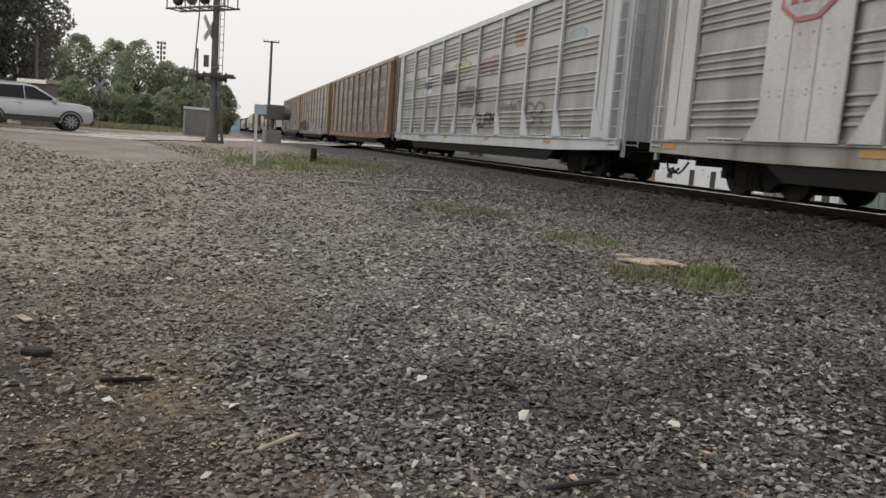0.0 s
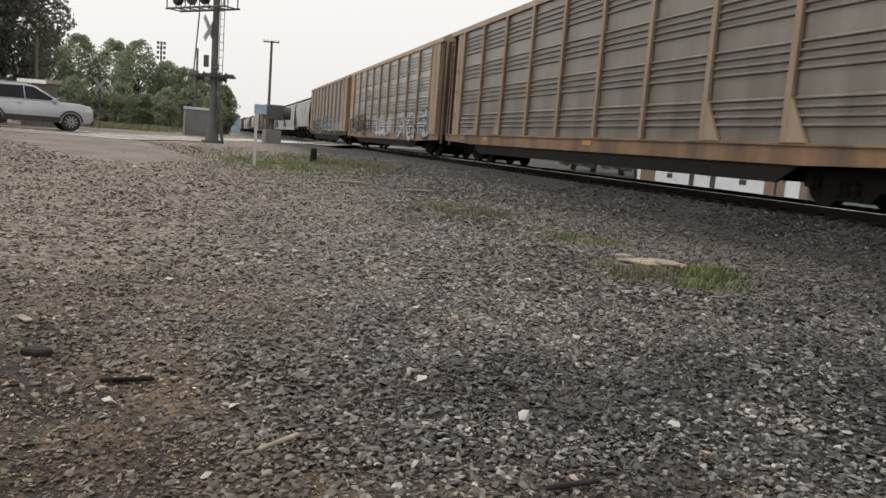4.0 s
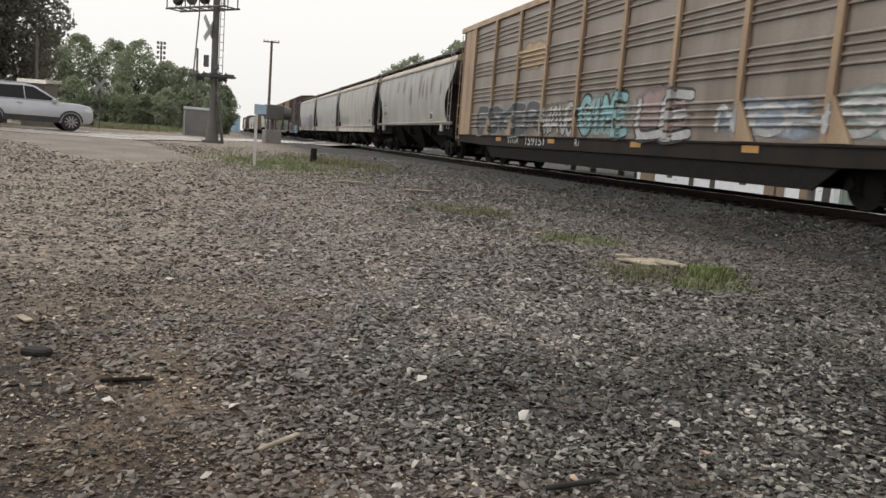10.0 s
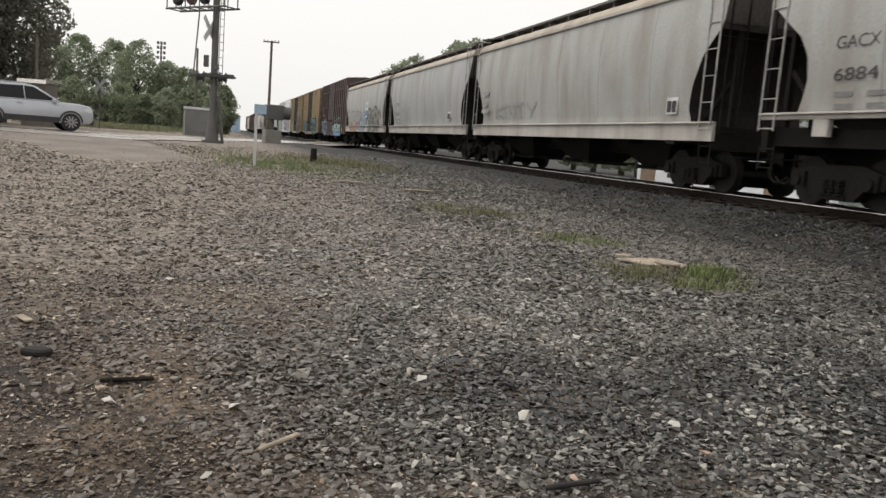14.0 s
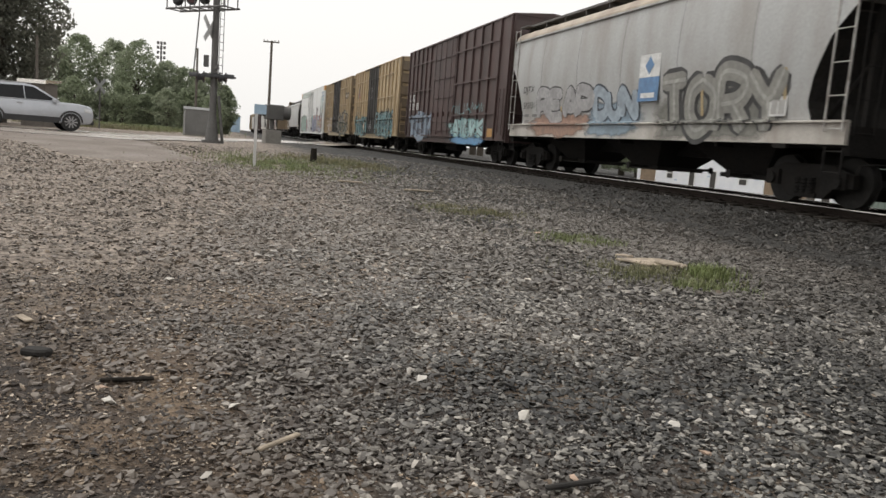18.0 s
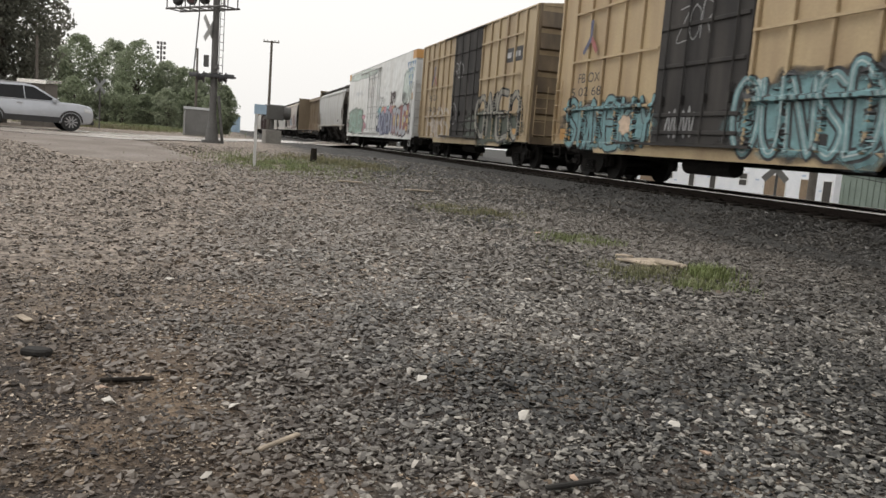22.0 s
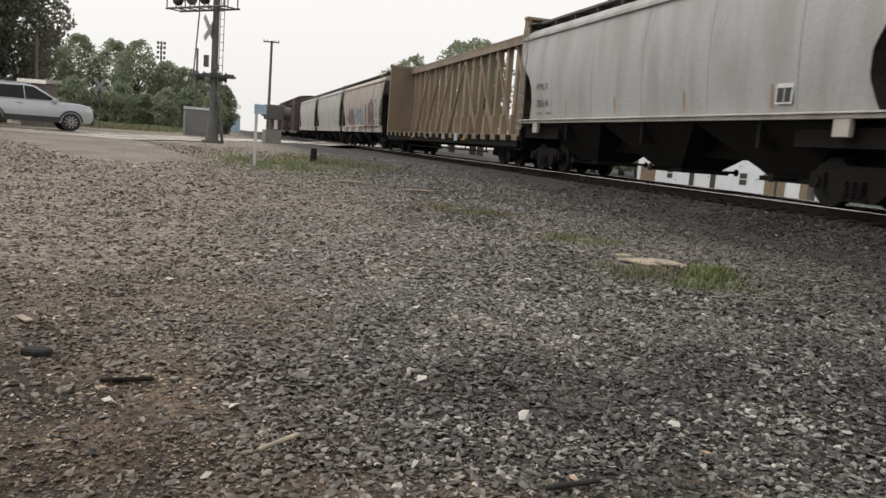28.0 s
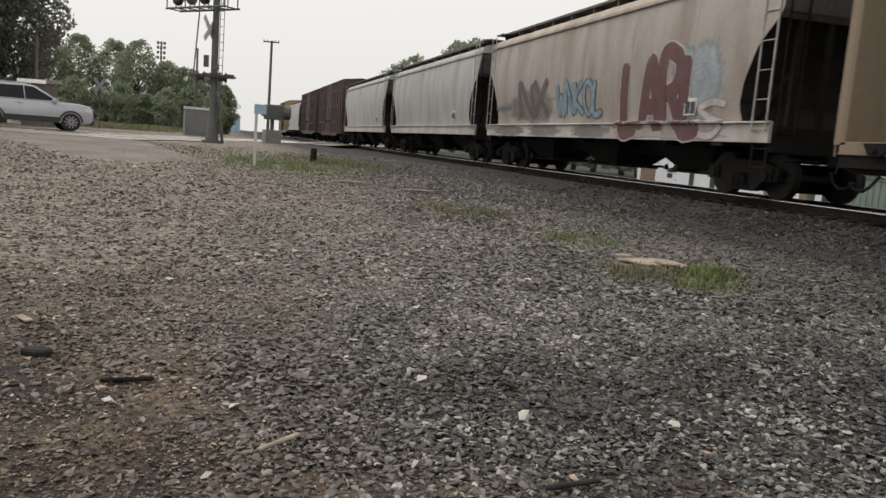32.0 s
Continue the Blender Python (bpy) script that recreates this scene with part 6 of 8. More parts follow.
slab("wood_scrap", "dark stick lying on the stones", "stick", [(-0.13, -0.012), (0.13, -0.014), (0.12, 0.014), (-0.13, 0.012)], 0.02, CHAR, -2.74, 1.42, 100, 0.02)
slab("wood_scrap", "brown stick lying on bare earth", "stick", [(-0.13, -0.016), (0.13, -0.014), (0.13, 0.014), (-0.13, 0.016)], 0.022, TIE_WOOD, -4.22, -0.40, 95, 0.012)
WHITE_ROCK = material("white_rock", (0.52, 0.49, 0.44), 0.7, 0, 30, 0.15, 6, bump=0.4)
PINK_ROCK = material("pink_rock", (0.38, 0.27, 0.20), 0.75, 0, 30, 0.2, 6, bump=0.4)


def rock(x, y, size, mat, seed, label):
    v, f = stone_shapes(1, seed)[0]
    me = bpy.data.meshes.new("rock")
    me.from_pydata([tuple(p * size) for p in v], [], [tuple(int(i) for i in t) for t in f])
    me.shade_flat()
    me.materials.append(mat)
    ob = new("rock", me)
    ob.matrix_basis = pose(x, y, ground_z(x, y) + size * 0.22, 6, -8, seed * 47 % 360)
    return tagged(ob, label, "stone", "pale stones among the gravel")


for i, (x, y, s, m) in enumerate(((-7.1, -0.35, 0.13, WHITE_ROCK), (-3.79, 0.13, 0.085, WHITE_ROCK), (-3.01, 0.01, 0.075, WHITE_ROCK), (-4.17, 1.14, 0.09, WHITE_ROCK), (-3.56, 1.54, 0.10, WHITE_ROCK), (-2.83, 1.48, 0.07, PINK_ROCK), (-3.89, -0.44, 0.085, WHITE_ROCK), (-4.13, -0.5, 0.06, PINK_ROCK), (-11.6, 9.42, 0.12, WHITE_ROCK), (-11.67, 4.96, 0.15, PINK_ROCK), (-4.6, 0.8, 0.08, WHITE_ROCK), (-3.4, 2.3, 0.075, WHITE_ROCK), (-5.2, 2.6, 0.10, WHITE_ROCK), (-6.1, 1.6, 0.10, WHITE_ROCK), (-3.05, 2.25, 0.06, PINK_ROCK), (-10.2, 7.8, 0.11, WHITE_ROCK), (-16.6, 5.3, 0.14, WHITE_ROCK), (-4.9, -0.2, 0.07, PINK_ROCK), (-5.7, 0.35, 0.08, WHITE_ROCK))):
    rock(x, y, s, m, 60 + i, "pale whitish stone among the gravel" if m is WHITE_ROCK else "pinkish brown stone among the gravel")

# ---- beyond the track: a house in wrap, a green metal shed, poles and wires ----
WRAP = material("house_wrap", (0.72, 0.73, 0.75), 0.6, 0, 6, 0.05, 0.8, (0.60, 0.62, 0.66), 0.5, 0.05)
WRAP_PRINT = material("wrap_print", (0.42, 0.50, 0.62), 0.6, 0, 6, 0.05)
DARK_HOLE = material("dark_opening", (0.05, 0.045, 0.04), 0.7, 0, 8, 0.2)
RAW_WOOD = material("raw_plywood", (0.22, 0.16, 0.105), 0.8, 0, 8, 0.2, 1)
ROOF_GREY = material("shingle_grey", (0.17, 0.17, 0.175), 0.85, 0, 12, 0.2, 1)
GREEN_METAL = material("green_metal", (0.20, 0.245, 0.21), 0.5, 0.1, 8, 0.08, 0.7)
TRIM_WHITE = material("trim_white", (0.75, 0.75, 0.73), 0.5, 0, 8, 0.05)

HY, HG = 52.0, -2.15
house = thing("wrapped_house", "long unfinished house in white wrap with dark openings", "house", at=pose(-76, HY, HG))


def hole(parent, name, xa, xb, za, zb, mat, label="", frame_mat=None):
    """A framed opening in the near wall; x along the line, z above the house's foot."""
    w = new(name)
    w.parent = parent
    if label:
        w["label"] = label
    bm = bmesh.new()
    box(bm, xa, xb, -0.03, 0.12, za, zb)
    part("leaf" if "door" in name else "pane", bm, mat, w)
    for k, (a, b, c, d) in enumerate(((xa - 0.09, xa, za, zb + 0.09), (xb, xb + 0.09, za, zb + 0.09), (xa, xb, zb, zb + 0.09))):
        bm = bmesh.new()
        box(bm, a, b, -0.06, 0.1, c, d)
        part("jamb" if k < 2 else "head", bm, frame_mat or TRIM_WHITE, w)
    if "window" in name:
        bm = bmesh.new()
        box(bm, xa, xb, -0.05, 0.0, (za + zb) / 2 - 0.04, (za + zb) / 2 + 0.04)
        part("rail", bm, frame_mat or TRIM_WHITE, w)


bm = bmesh.new()
box(bm, -15.5, 18.6, 0, 9, 0, 4.6)
part("wall", bm, WRAP, house)
bm = bmesh.new()
prism(bm, [(-0.4, 4.55), (9.4, 4.55), (4.5, 5.9)], -16, 19, "x")
part("roof", bm, ROOF_GREY, house)
for i in range(26):
    bm = bmesh.new()
    xx = -15 + (i * 5.3) % 33
    zz = 0.5 + (i * 1.37) % 3.8
    box(bm, xx, xx + 0.55, -0.006, 0.01, zz, zz + 0.16)
    part("print_mark", bm, WRAP_PRINT, house)
hole(house, "garage_door", -14.6, -11.0, 0, 2.25, RAW_WOOD, "plywood-covered garage opening")
hole(house, "window", -8.4, -7.2, 0.9, 2.1, DARK_HOLE)
hole(house, "entry_door", -3.7, -2.7, 0, 2.08, DARK_HOLE)
hole(house, "entry_door", 0.35, 1.35, 0, 2.08, DARK_HOLE)
hole(house, "window", 5.4, 6.6, 1.0, 2.2, DARK_HOLE)
hole(house, "garage_door", 9.4, 12.4, 0, 2.25, RAW_WOOD, "half-boarded garage opening")
hole(house, "entry_door", 14.4, 15.5, 0, 2.1, RAW_WOOD)
hole(house, "entry_door", 17.3, 18.3, 0, 2.1, DARK_HOLE)

bungalow = thing("bungalow", "low house with a grey hipped roof behind the wrapped house", "house", at=pose(-80.5, 66, HG))
bm = bmesh.new()
box(bm, -6.2, 6.2, 0, 8, 0, 6.6)
part("wall", bm, TRIM_WHITE, bungalow)
bm = bmesh.new()
lo = [bm.verts.new(c) for c in ((-6.8, -0.6, 6.5), (6.8, -0.6, 6.5), (6.8, 8.6, 6.5), (-6.8, 8.6, 6.5))]
hi = [bm.verts.new(c) for c in ((-3.2, 4, 9.0), (3.2, 4, 9.0))]
for f in ((lo[0], lo[1], hi[1], hi[0]), (lo[1], lo[2], hi[1]), (lo[2], lo[3], hi[0], hi[1]), (lo[3], lo[0], hi[0]), (lo[3], lo[2], lo[1], lo[0])):
    bm.faces.new(f)
part("roof", bm, ROOF_GREY, bungalow)

far_hall = thing("far_building", "small pale blue building far along the line", "building", at=pose(-171, 3.0, 0.0))
bm = bmesh.new()
box(bm, -3, 0, -1.2, 1.4, -0.2, 3.2)
part("wall", bm, BLUE, far_hall)
bm = bmesh.new()
prism(bm, [(-1.4, 3.18), (1.6, 3.18), (0.1, 3.9)], -3.2, 0.2, "x")
part("roof", bm, CABINET_GREY, far_hall)

shed2 = thing("metal_shed", "green ribbed metal shed with white roof trim", "shed", at=pose(-43.6, 40, -2.1))
bm = bmesh.new()
prism(bm, [(0, 0), (9, 0), (9, 2.05), (4.5, 3.9), (0, 3.3)], 0, 8, "y")
part("wall", bm, GREEN_METAL, shed2)
for i in range(18):
    bm = bmesh.new()
    zt = 3.25 if i < 9 else 2.2
    box(bm, 0.25 + i * 0.5, 0.31 + i * 0.5, -0.04, 0.0, 0, min(zt, 3.9 - abs(i * 0.5 - 4.5) * 0.38))
    part("rib", bm, GREEN_METAL, shed2)
for a, b in (((-0.3, 3.45), (9.4, 1.75)),):
    bm = bmesh.new()
    prism(bm, [a, (a[0], a[1] + 0.22), (b[0], b[1] + 0.22), b], -0.25, 8.3, "y")
    part("roof_edge", bm, TRIM_WHITE, shed2)
bm = bmesh.new()
box(bm, 4.2, 8.6, -0.05, 0.0, 0, 1.7)
part("roller_door", bm, CABINET_GREY, shed2)

utility_pole(-34.7, 30, -2.1, 15.5, 0.22, ((0.97, 1.2), (0.9, 1.0)), "dark wooden utility pole carrying wires", turn=60)
xs = thing("track_crossbuck", "weathered grey crossbuck sign beyond the track", "road sign", at=pose(-25.0, 20, -2.1))
bm = bmesh.new()
rod(bm, (0, 0, -0.05), (0, 0, 3.1), 0.05, 8)
part("post", bm, MAST_GREY, xs)
crossbuck(xs, 0.0, -0.07, 2.75, -60, CABINET_GREY)

WIRE = material("wire_black", (0.03, 0.03, 0.03), 0.7, 0, 10, 0.1, bump=0.0)


def wire(a, b, sag, r=0.022):
    bm = bmesh.new()
    a, b = Vector(a), Vector(b)
    pts = [a.lerp(b, t / 12) - Vector((0, 0, sag * 4 * (t / 12) * (1 - t / 12))) for t in range(13)]
    tube(bm, pts, r, 5)
    return tagged(part("power_line", bm, WIRE), "thin black overhead power line", "cable", "overhead lines")


wire((-64, 30, 14.2), (-22, 30, 4.9), 0.5)
wire((-64, 30.4, 13.3), (-22, 30.4, 4.3), 0.5)
wire((-34.7, 30, 11.5), (-62, 52, 4.5), 0.8)
wire((-34.7, 30, 11.0), (-43, 40, 3.2), 0.3)
wire((-64, 36, 3.6), (-26, 36, -0.5), 0.3)

# ---- painted letters on the cars ----
STROKES = {
    "A": [[(0, 0), (0.5, 1.3), (1, 0)], [(0.2, 0.45), (0.8, 0.45)]],
    "B": [[(0, 0), (0, 1.3), (0.7, 1.25), (0.85, 0.95), (0.6, 0.7), (0.1, 0.68)], [(0.6, 0.7), (1, 0.45), (0.85, 0.08), (0, 0)]],
    "C": [[(0.95, 1.1), (0.55, 1.3), (0.12, 1.0), (0.05, 0.5), (0.35, 0.05), (0.95, 0.15)]],
    "D": [[(0, 0), (0, 1.3), (0.6, 1.22), (1, 0.75), (0.8, 0.15), (0, 0)]],
    "E": [[(0.9, 1.3), (0, 1.25), (0, 0), (0.95, 0.05)], [(0, 0.65), (0.75, 0.68)]],
    "F": [[(0.95, 1.3), (0.05, 1.25), (0, 0)], [(0, 0.65), (0.75, 0.7)]],
    "G": [[(0.95, 1.1), (0.5, 1.3), (0.08, 0.9), (0.1, 0.35), (0.5, 0), (0.95, 0.2), (0.95, 0.6), (0.55, 0.6)]],
    "H": [[(0, 0), (0.05, 1.3)], [(1, 0), (0.95, 1.3)], [(0.05, 0.65), (0.95, 0.65)]],
    "I": [[(0.5, 0), (0.5, 1.3)]],
    "K": [[(0.05, 0), (0.05, 1.3)], [(0.95, 1.25), (0.1, 0.6), (1, 0)]],
    "L": [[(0.1, 1.3), (0.05, 0.05), (0.95, 0.05)]],
    "M": [[(0, 0), (0.12, 1.3), (0.5, 0.55), (0.88, 1.3), (1, 0)]],
    "N": [[(0.02, 0), (0.05, 1.3), (0.92, 0.05), (0.98, 1.3)]],
    "n": [[(0.0, 1.15), (0.22, 1.2), (0.2, 0.0)], [(0.22, 0.85), (0.45, 1.2), (0.8, 1.05), (0.88, 0.0)]],
    "O": [[(0.5, 1.3), (0.1, 1.0), (0.05, 0.4), (0.45, 0), (0.9, 0.3), (0.95, 0.95), (0.5, 1.3)]],
    "P": [[(0.05, 0), (0.05, 1.3), (0.75, 1.25), (0.95, 0.9), (0.7, 0.6), (0.08, 0.55)]],
    "R": [[(0.05, 0), (0.05, 1.3), (0.75, 1.25), (0.92, 0.95), (0.65, 0.68), (0.1, 0.62)], [(0.5, 0.62), (1, 0)]],
    "S": [[(0.95, 1.15), (0.5, 1.3), (0.1, 1.02), (0.45, 0.7), (0.9, 0.42), (0.6, 0.02), (0.05, 0.15)]],
    "T": [[(0, 1.22), (1, 1.3)], [(0.5, 1.25), (0.5, 0)]],
    "U": [[(0.05, 1.3), (0.08, 0.35), (0.5, 0), (0.92, 0.35), (0.95, 1.3)]],
    "V": [[(0, 1.3), (0.5, 0), (1, 1.3)]],
    "W": [[(0, 1.3), (0.25, 0), (0.5, 0.8), (0.75, 0), (1, 1.3)]],
    "X": [[(0, 1.3), (1, 0)], [(0, 0), (1, 1.3)]],
    "Y": [[(0, 1.3), (0.5, 0.65), (1, 1.3)], [(0.5, 0.65), (0.45, 0)]],
    "Z": [[(0.05, 1.25), (0.95, 1.3), (0.05, 0.02), (0.98, 0.05)]],
    "2": [[(0.05, 0.95), (0.45, 1.3), (0.9, 1.0), (0.5, 0.5), (0.02, 0.02), (1, 0.05)]],
    "8": [[(0.5, 1.3), (0.12, 1.0), (0.5, 0.7), (0.95, 0.35), (0.5, 0), (0.05, 0.35), (0.5, 0.7), (0.88, 1.0), (0.5, 1.3)]],
    "3": [[(0.08, 1.2), (0.55, 1.3), (0.9, 1.0), (0.4, 0.7), (0.95, 0.35), (0.5, 0), (0.05, 0.12)]],
    "0": [[(0.5, 1.3), (0.1, 0.95), (0.1, 0.35), (0.5, 0), (0.9, 0.35), (0.9, 0.95), (0.5, 1.3)]],
    "9": [[(0.9, 0.95), (0.5, 1.3), (0.1, 1.0), (0.4, 0.65), (0.9, 0.9), (0.75, 0)]],
    "~": [[(0, 0.3), (0.2, 1.1), (0.4, 0.2), (0.6, 1.2), (0.8, 0.2), (1, 1.0)]],
}
INK = {}


def ink(name, c, rough=0.6, most=1.0, rim_at=0.72):
    if name not in INK:
        k = sum(c) / 3
        c = [0.72 * v + 0.28 * k for v in c]        # faded by sun and grime
        m = INK[name] = material("spray_" + name, c, rough, 0, 9, 0.2, 2.6, [v * 0.6 + 0.04 for v in c], 0.8, 0.03)
        nt = m.node_tree                            # worn thin in places, and thinning out at a cloud's rim (stored in its first coordinate)
        tc, uv = nt.nodes.new("ShaderNodeTexCoord"), nt.nodes.new("ShaderNodeSeparateXYZ")
        nt.links.new(tc.outputs["UV"], uv.inputs["Vector"])
        wear = nt.nodes.new("ShaderNodeTexNoise")
        wear.inputs["Scale"].default_value, wear.inputs["Detail"].default_value = 3.4, 8
        nt.links.new(tc.outputs["Object"], wear.inputs["Vector"])
        rim = nt.nodes.new("ShaderNodeMapRange")
        rim.inputs["From Min"].default_value, rim.inputs["From Max"].default_value = rim_at, 1.0
        nt.links.new(uv.outputs["X"], rim.inputs["Value"])
        thin = nt.nodes.new("ShaderNodeMath")
        thin.operation = "MULTIPLY_ADD"
        thin.inputs[1].default_value = -0.75
        nt.links.new(rim.outputs["Result"], thin.inputs[0])
        nt.links.new(wear.outputs["Fac"], thin.inputs[2])
        cover = nt.nodes.new("ShaderNodeMapRange")
        cover.inputs["From Min"].default_value, cover.inputs["From Max"].default_value = -0.40, 0.34
        cover.inputs["To Min"].default_value, cover.inputs["To Max"].default_value = 0.0, most
        nt.links.new(thin.outputs["Value"], cover.inputs["Value"])
        nt.links.new(cover.outputs["Result"], nt.nodes["Principled BSDF"].inputs["Alpha"])
    return INK[name]


def rounded(pts, n=5):
    """A smooth curve through the points of one stroke."""
    if len(pts) < 3:
        return pts
    p = [Vector(q) for q in pts]
    p = [p[0] * 2 - p[1]] + p + [p[-1] * 2 - p[-2]]
    out = []
    for i in range(1, len(p) - 2):
        for k in range(n):
            t = k / n
            a = p[i - 1] * (-t + 2 * t * t - t ** 3) + p[i] * (2 - 5 * t * t + 3 * t ** 3) + p[i + 1] * (t + 4 * t * t - 3 * t ** 3) + p[i + 2] * (t ** 3 - t * t)
            out.append(a * 0.5)
    out.append(p[-2])
    return out


def ribbon(bm, pts, width, surface, off):
    """A painted band along pts (x, z), lying on the car's side."""
    line = [Vector(pts[0])]
    for q in pts[1:]:
        q = Vector(q)
        d = q - line[-1]
        n = max(1, math.ceil(d.length / 0.032))
        s = line[-1].copy()
        line += [s + d * (k / n) for k in range(1, n + 1)]
    cols = max(2, math.ceil(width / 0.04))
    rows = []
    m = len(line)
    for i, c in enumerate(line):
        d = (line[min(i + 1, m - 1)] - line[max(i - 1, 0)])
        d = d.normalized() if d.length else Vector((1, 0))
        nrm = Vector((-d.y, d.x))
        end = min(i, m - 1 - i) * 0.032 / max(width, 0.05)
        w = width * (0.62 + 0.38 * min(1, end * 2.5))
        row = []
        for j in range(cols + 1):
            q = c + nrm * w * (j / cols - 0.5)
            row.append(bm.verts.new((q.x, surface(q.x, q.y) - off, q.y)))
        rows.append(row)
    for a, b in zip(rows, rows[1:]):
        for j in range(cols):
            bm.faces.new((a[j], a[j + 1], b[j + 1], b[j]))


def graffiti(car, x0, x1, z0, z1, word, fill, outline=None, surface=box_surface, weight=0.2, rim=0.08, seed=1, shine=None):
    """A word in bubble letters between x0..x1 (places in the train) and z0..z1."""
    g = random.Random(seed)
    centre = next(p for c, p in PLACED if c is car)
    tag = new("graffiti")
    tag.parent, tag["label"] = car, "spray-painted letters"
    n = len(word)
    cell = (x1 - x0) / n
    layers = [("outline", weight + 2 * rim, outline, 0.006)] if outline else []
    layers.append(("fill", weight, fill, 0.017))
    if shine:
        layers.append(("highlight", weight * 0.22, shine, 0.024))
    shapes = []
    for i, ch in enumerate(word):
        tilt, up = g.uniform(-0.12, 0.12), g.uniform(-0.06, 0.06)
        for st in STROKES.get(ch, []):
            pts = []
            for u, v in st:
                v = v / 1.3
                xx = x0 + cell * (i + 0.05 + 0.92 * u + tilt * (v - 0.5)) - centre
                zz = z0 + weight / 2 + (z1 - z0 - weight) * min(1, max(0, v * (1 + up) + up * (u - 0.5)))
                pts.append((xx, zz))
            shapes.append(rounded(pts))
    for name, w, mat, off in layers:
        bm = bmesh.new()
        for k, pts in enumerate(shapes):
            ribbon(bm, pts, w, surface, off + 0.0006 * k)
        part(name, bm, mat, tag)
    return tag


def cloud(car, x0, x1, z0, z1, mat, surface=box_surface, off=0.003, seed=0, name="paint_cloud"):
    """An uneven patch of sprayed paint."""
    centre = next(p for c, p in PLACED if c is car)
    cx, cz, rx, rz = (x0 + x1) / 2 - centre, (z0 + z1) / 2, (x1 - x0) / 2, (z1 - z0) / 2
    bm = bmesh.new()
    rings = []
    n = 56
    mid = bm.verts.new((cx, surface(cx, cz) - off, cz))
    depth = max(4, math.ceil(max(rx, rz) / 0.08))
    for k in range(1, depth + 1):
        ring = []
        for i in range(n):
            a = 2 * math.pi * i / n
            s = abs(math.cos(a)) ** 3 + abs(math.sin(a)) ** 3
            r = (k / depth) / s ** (1 / 3) * (1 + (0.30 * noise.noise((math.cos(a) * 2.2, math.sin(a) * 2.2, seed)) + 0.16 * noise.noise((math.cos(a) * 7, math.sin(a) * 7, seed + 0.5))) * k / depth)
            x, z = cx + rx * r * math.cos(a), cz + rz * r * math.sin(a)
            ring.append(bm.verts.new((x, surface(x, z) - off, z)))
        rings.append(ring)
    for i in range(n):
        bm.faces.new((mid, rings[0][i], rings[0][(i + 1) % n]))
        for a, b in zip(rings, rings[1:]):
            bm.faces.new((a[i], b[i], b[(i + 1) % n], a[(i + 1) % n]))
    layer = bm.loops.layers.uv.new("rim")
    far = {v: (k + 1) / depth for k, ring in enumerate(rings) for v in ring}
    for f in bm.faces:
        for lp in f.loops:
            lp[layer].uv = (far.get(lp.vert, 0.0), 0.0)
    return part(name, bm, mat, car)


def mark(car, text, x0, z0, height, mat, y=-1.52, width=None, name="lettering", smear=1.0):
    """Stencilled writing on the near side; x0: its start as a place in the train."""
    centre = next(p for c, p in PLACED if c is car)
    cu = bpy.data.curves.new("lettering", "FONT")
    cu.body, cu.size = text, height * 1.38
    tmp = new("lettering_source", cu)
    bpy.context.view_layer.update()
    me = bpy.data.meshes.new_from_object(tmp.evaluated_get(bpy.context.evaluated_depsgraph_get()))
    bpy.data.objects.remove(tmp)
    bpy.data.curves.remove(cu)
    xs = [v.co.x for v in me.vertices]
    k = width / (max(xs) - min(xs)) if width else 1.0
    for v in me.vertices:
        v.co = ((v.co.x - min(xs)) * k, v.co.z, v.co.y)
    me.materials.clear()
    me.materials.append(mat)
    return part(name, me, None, car, at=pose(x0 - centre, y, z0))


def plate(car, x0, x1, z0, z1, mat, y, name="plate", label="", thick=0.008):
    centre = next(p for c, p in PLACED if c is car)
    bm = bmesh.new()
    box(bm, x0 - centre, x1 - centre, y - thick, y, z0, z1)
    return part(name, bm, mat, car, label)


def rack_side(car_len, end=2.0):
    h = car_len / 2
    step = (2 * h - 2 * end) / 9
    places = [-h + end + i * step for i in range(10)]

    def surface(x, z):
        if z < 1.10:
            return -1.602
        if abs(x) > h - end:
            return -1.582
        for p in places:
            if abs(x - p) < 0.10:
                return -1.632
        return rack_surface(x, z)
    return surface


def boxcar_side(x0, x1, door=(-1.85, 1.85), posts=6):
    h = (x1 - x0) / 2
    places = []
    for xa, xb in ((-h, door[0]), (door[1], h)):
        places += [xa + 0.07 + (xb - xa - 0.14) * i / posts for i in range(posts + 1)]

    def surface(x, z):
        if z < 0.98:
            return -1.526
        if door[0] < x < door[1]:
            return -1.602
        if abs(z - 1.925) < 0.05:
            return -1.612
        for p in places:
            if abs(x - p) < 0.065:
                return -1.582
        return -1.506
    return surface


RED, WHITE, PALE = ink("red", (0.34, 0.07, 0.06)), ink("white", (0.62, 0.62, 0.60)), ink("pale_grey", (0.40, 0.40, 0.40))
BLACKI, CYAN = ink("black", (0.02, 0.02, 0.022)), ink("cyan", (0.17, 0.40, 0.43))
GREEN, OLIVE = ink("green", (0.08, 0.22, 0.16)), ink("olive", (0.20, 0.18, 0.12))
PINK, ORANGEI, DUSTY, STEELB = ink("pink", (0.50, 0.18, 0.24)), ink("orange", (0.50, 0.24, 0.09)), ink("dusty_blue", (0.25, 0.31, 0.38)), ink("steel_blue", (0.24, 0.30, 0.37))
YELLOW, RUSTP = ink("yellow", (0.55, 0.38, 0.06)), ink("rust", (0.20, 0.105, 0.06))

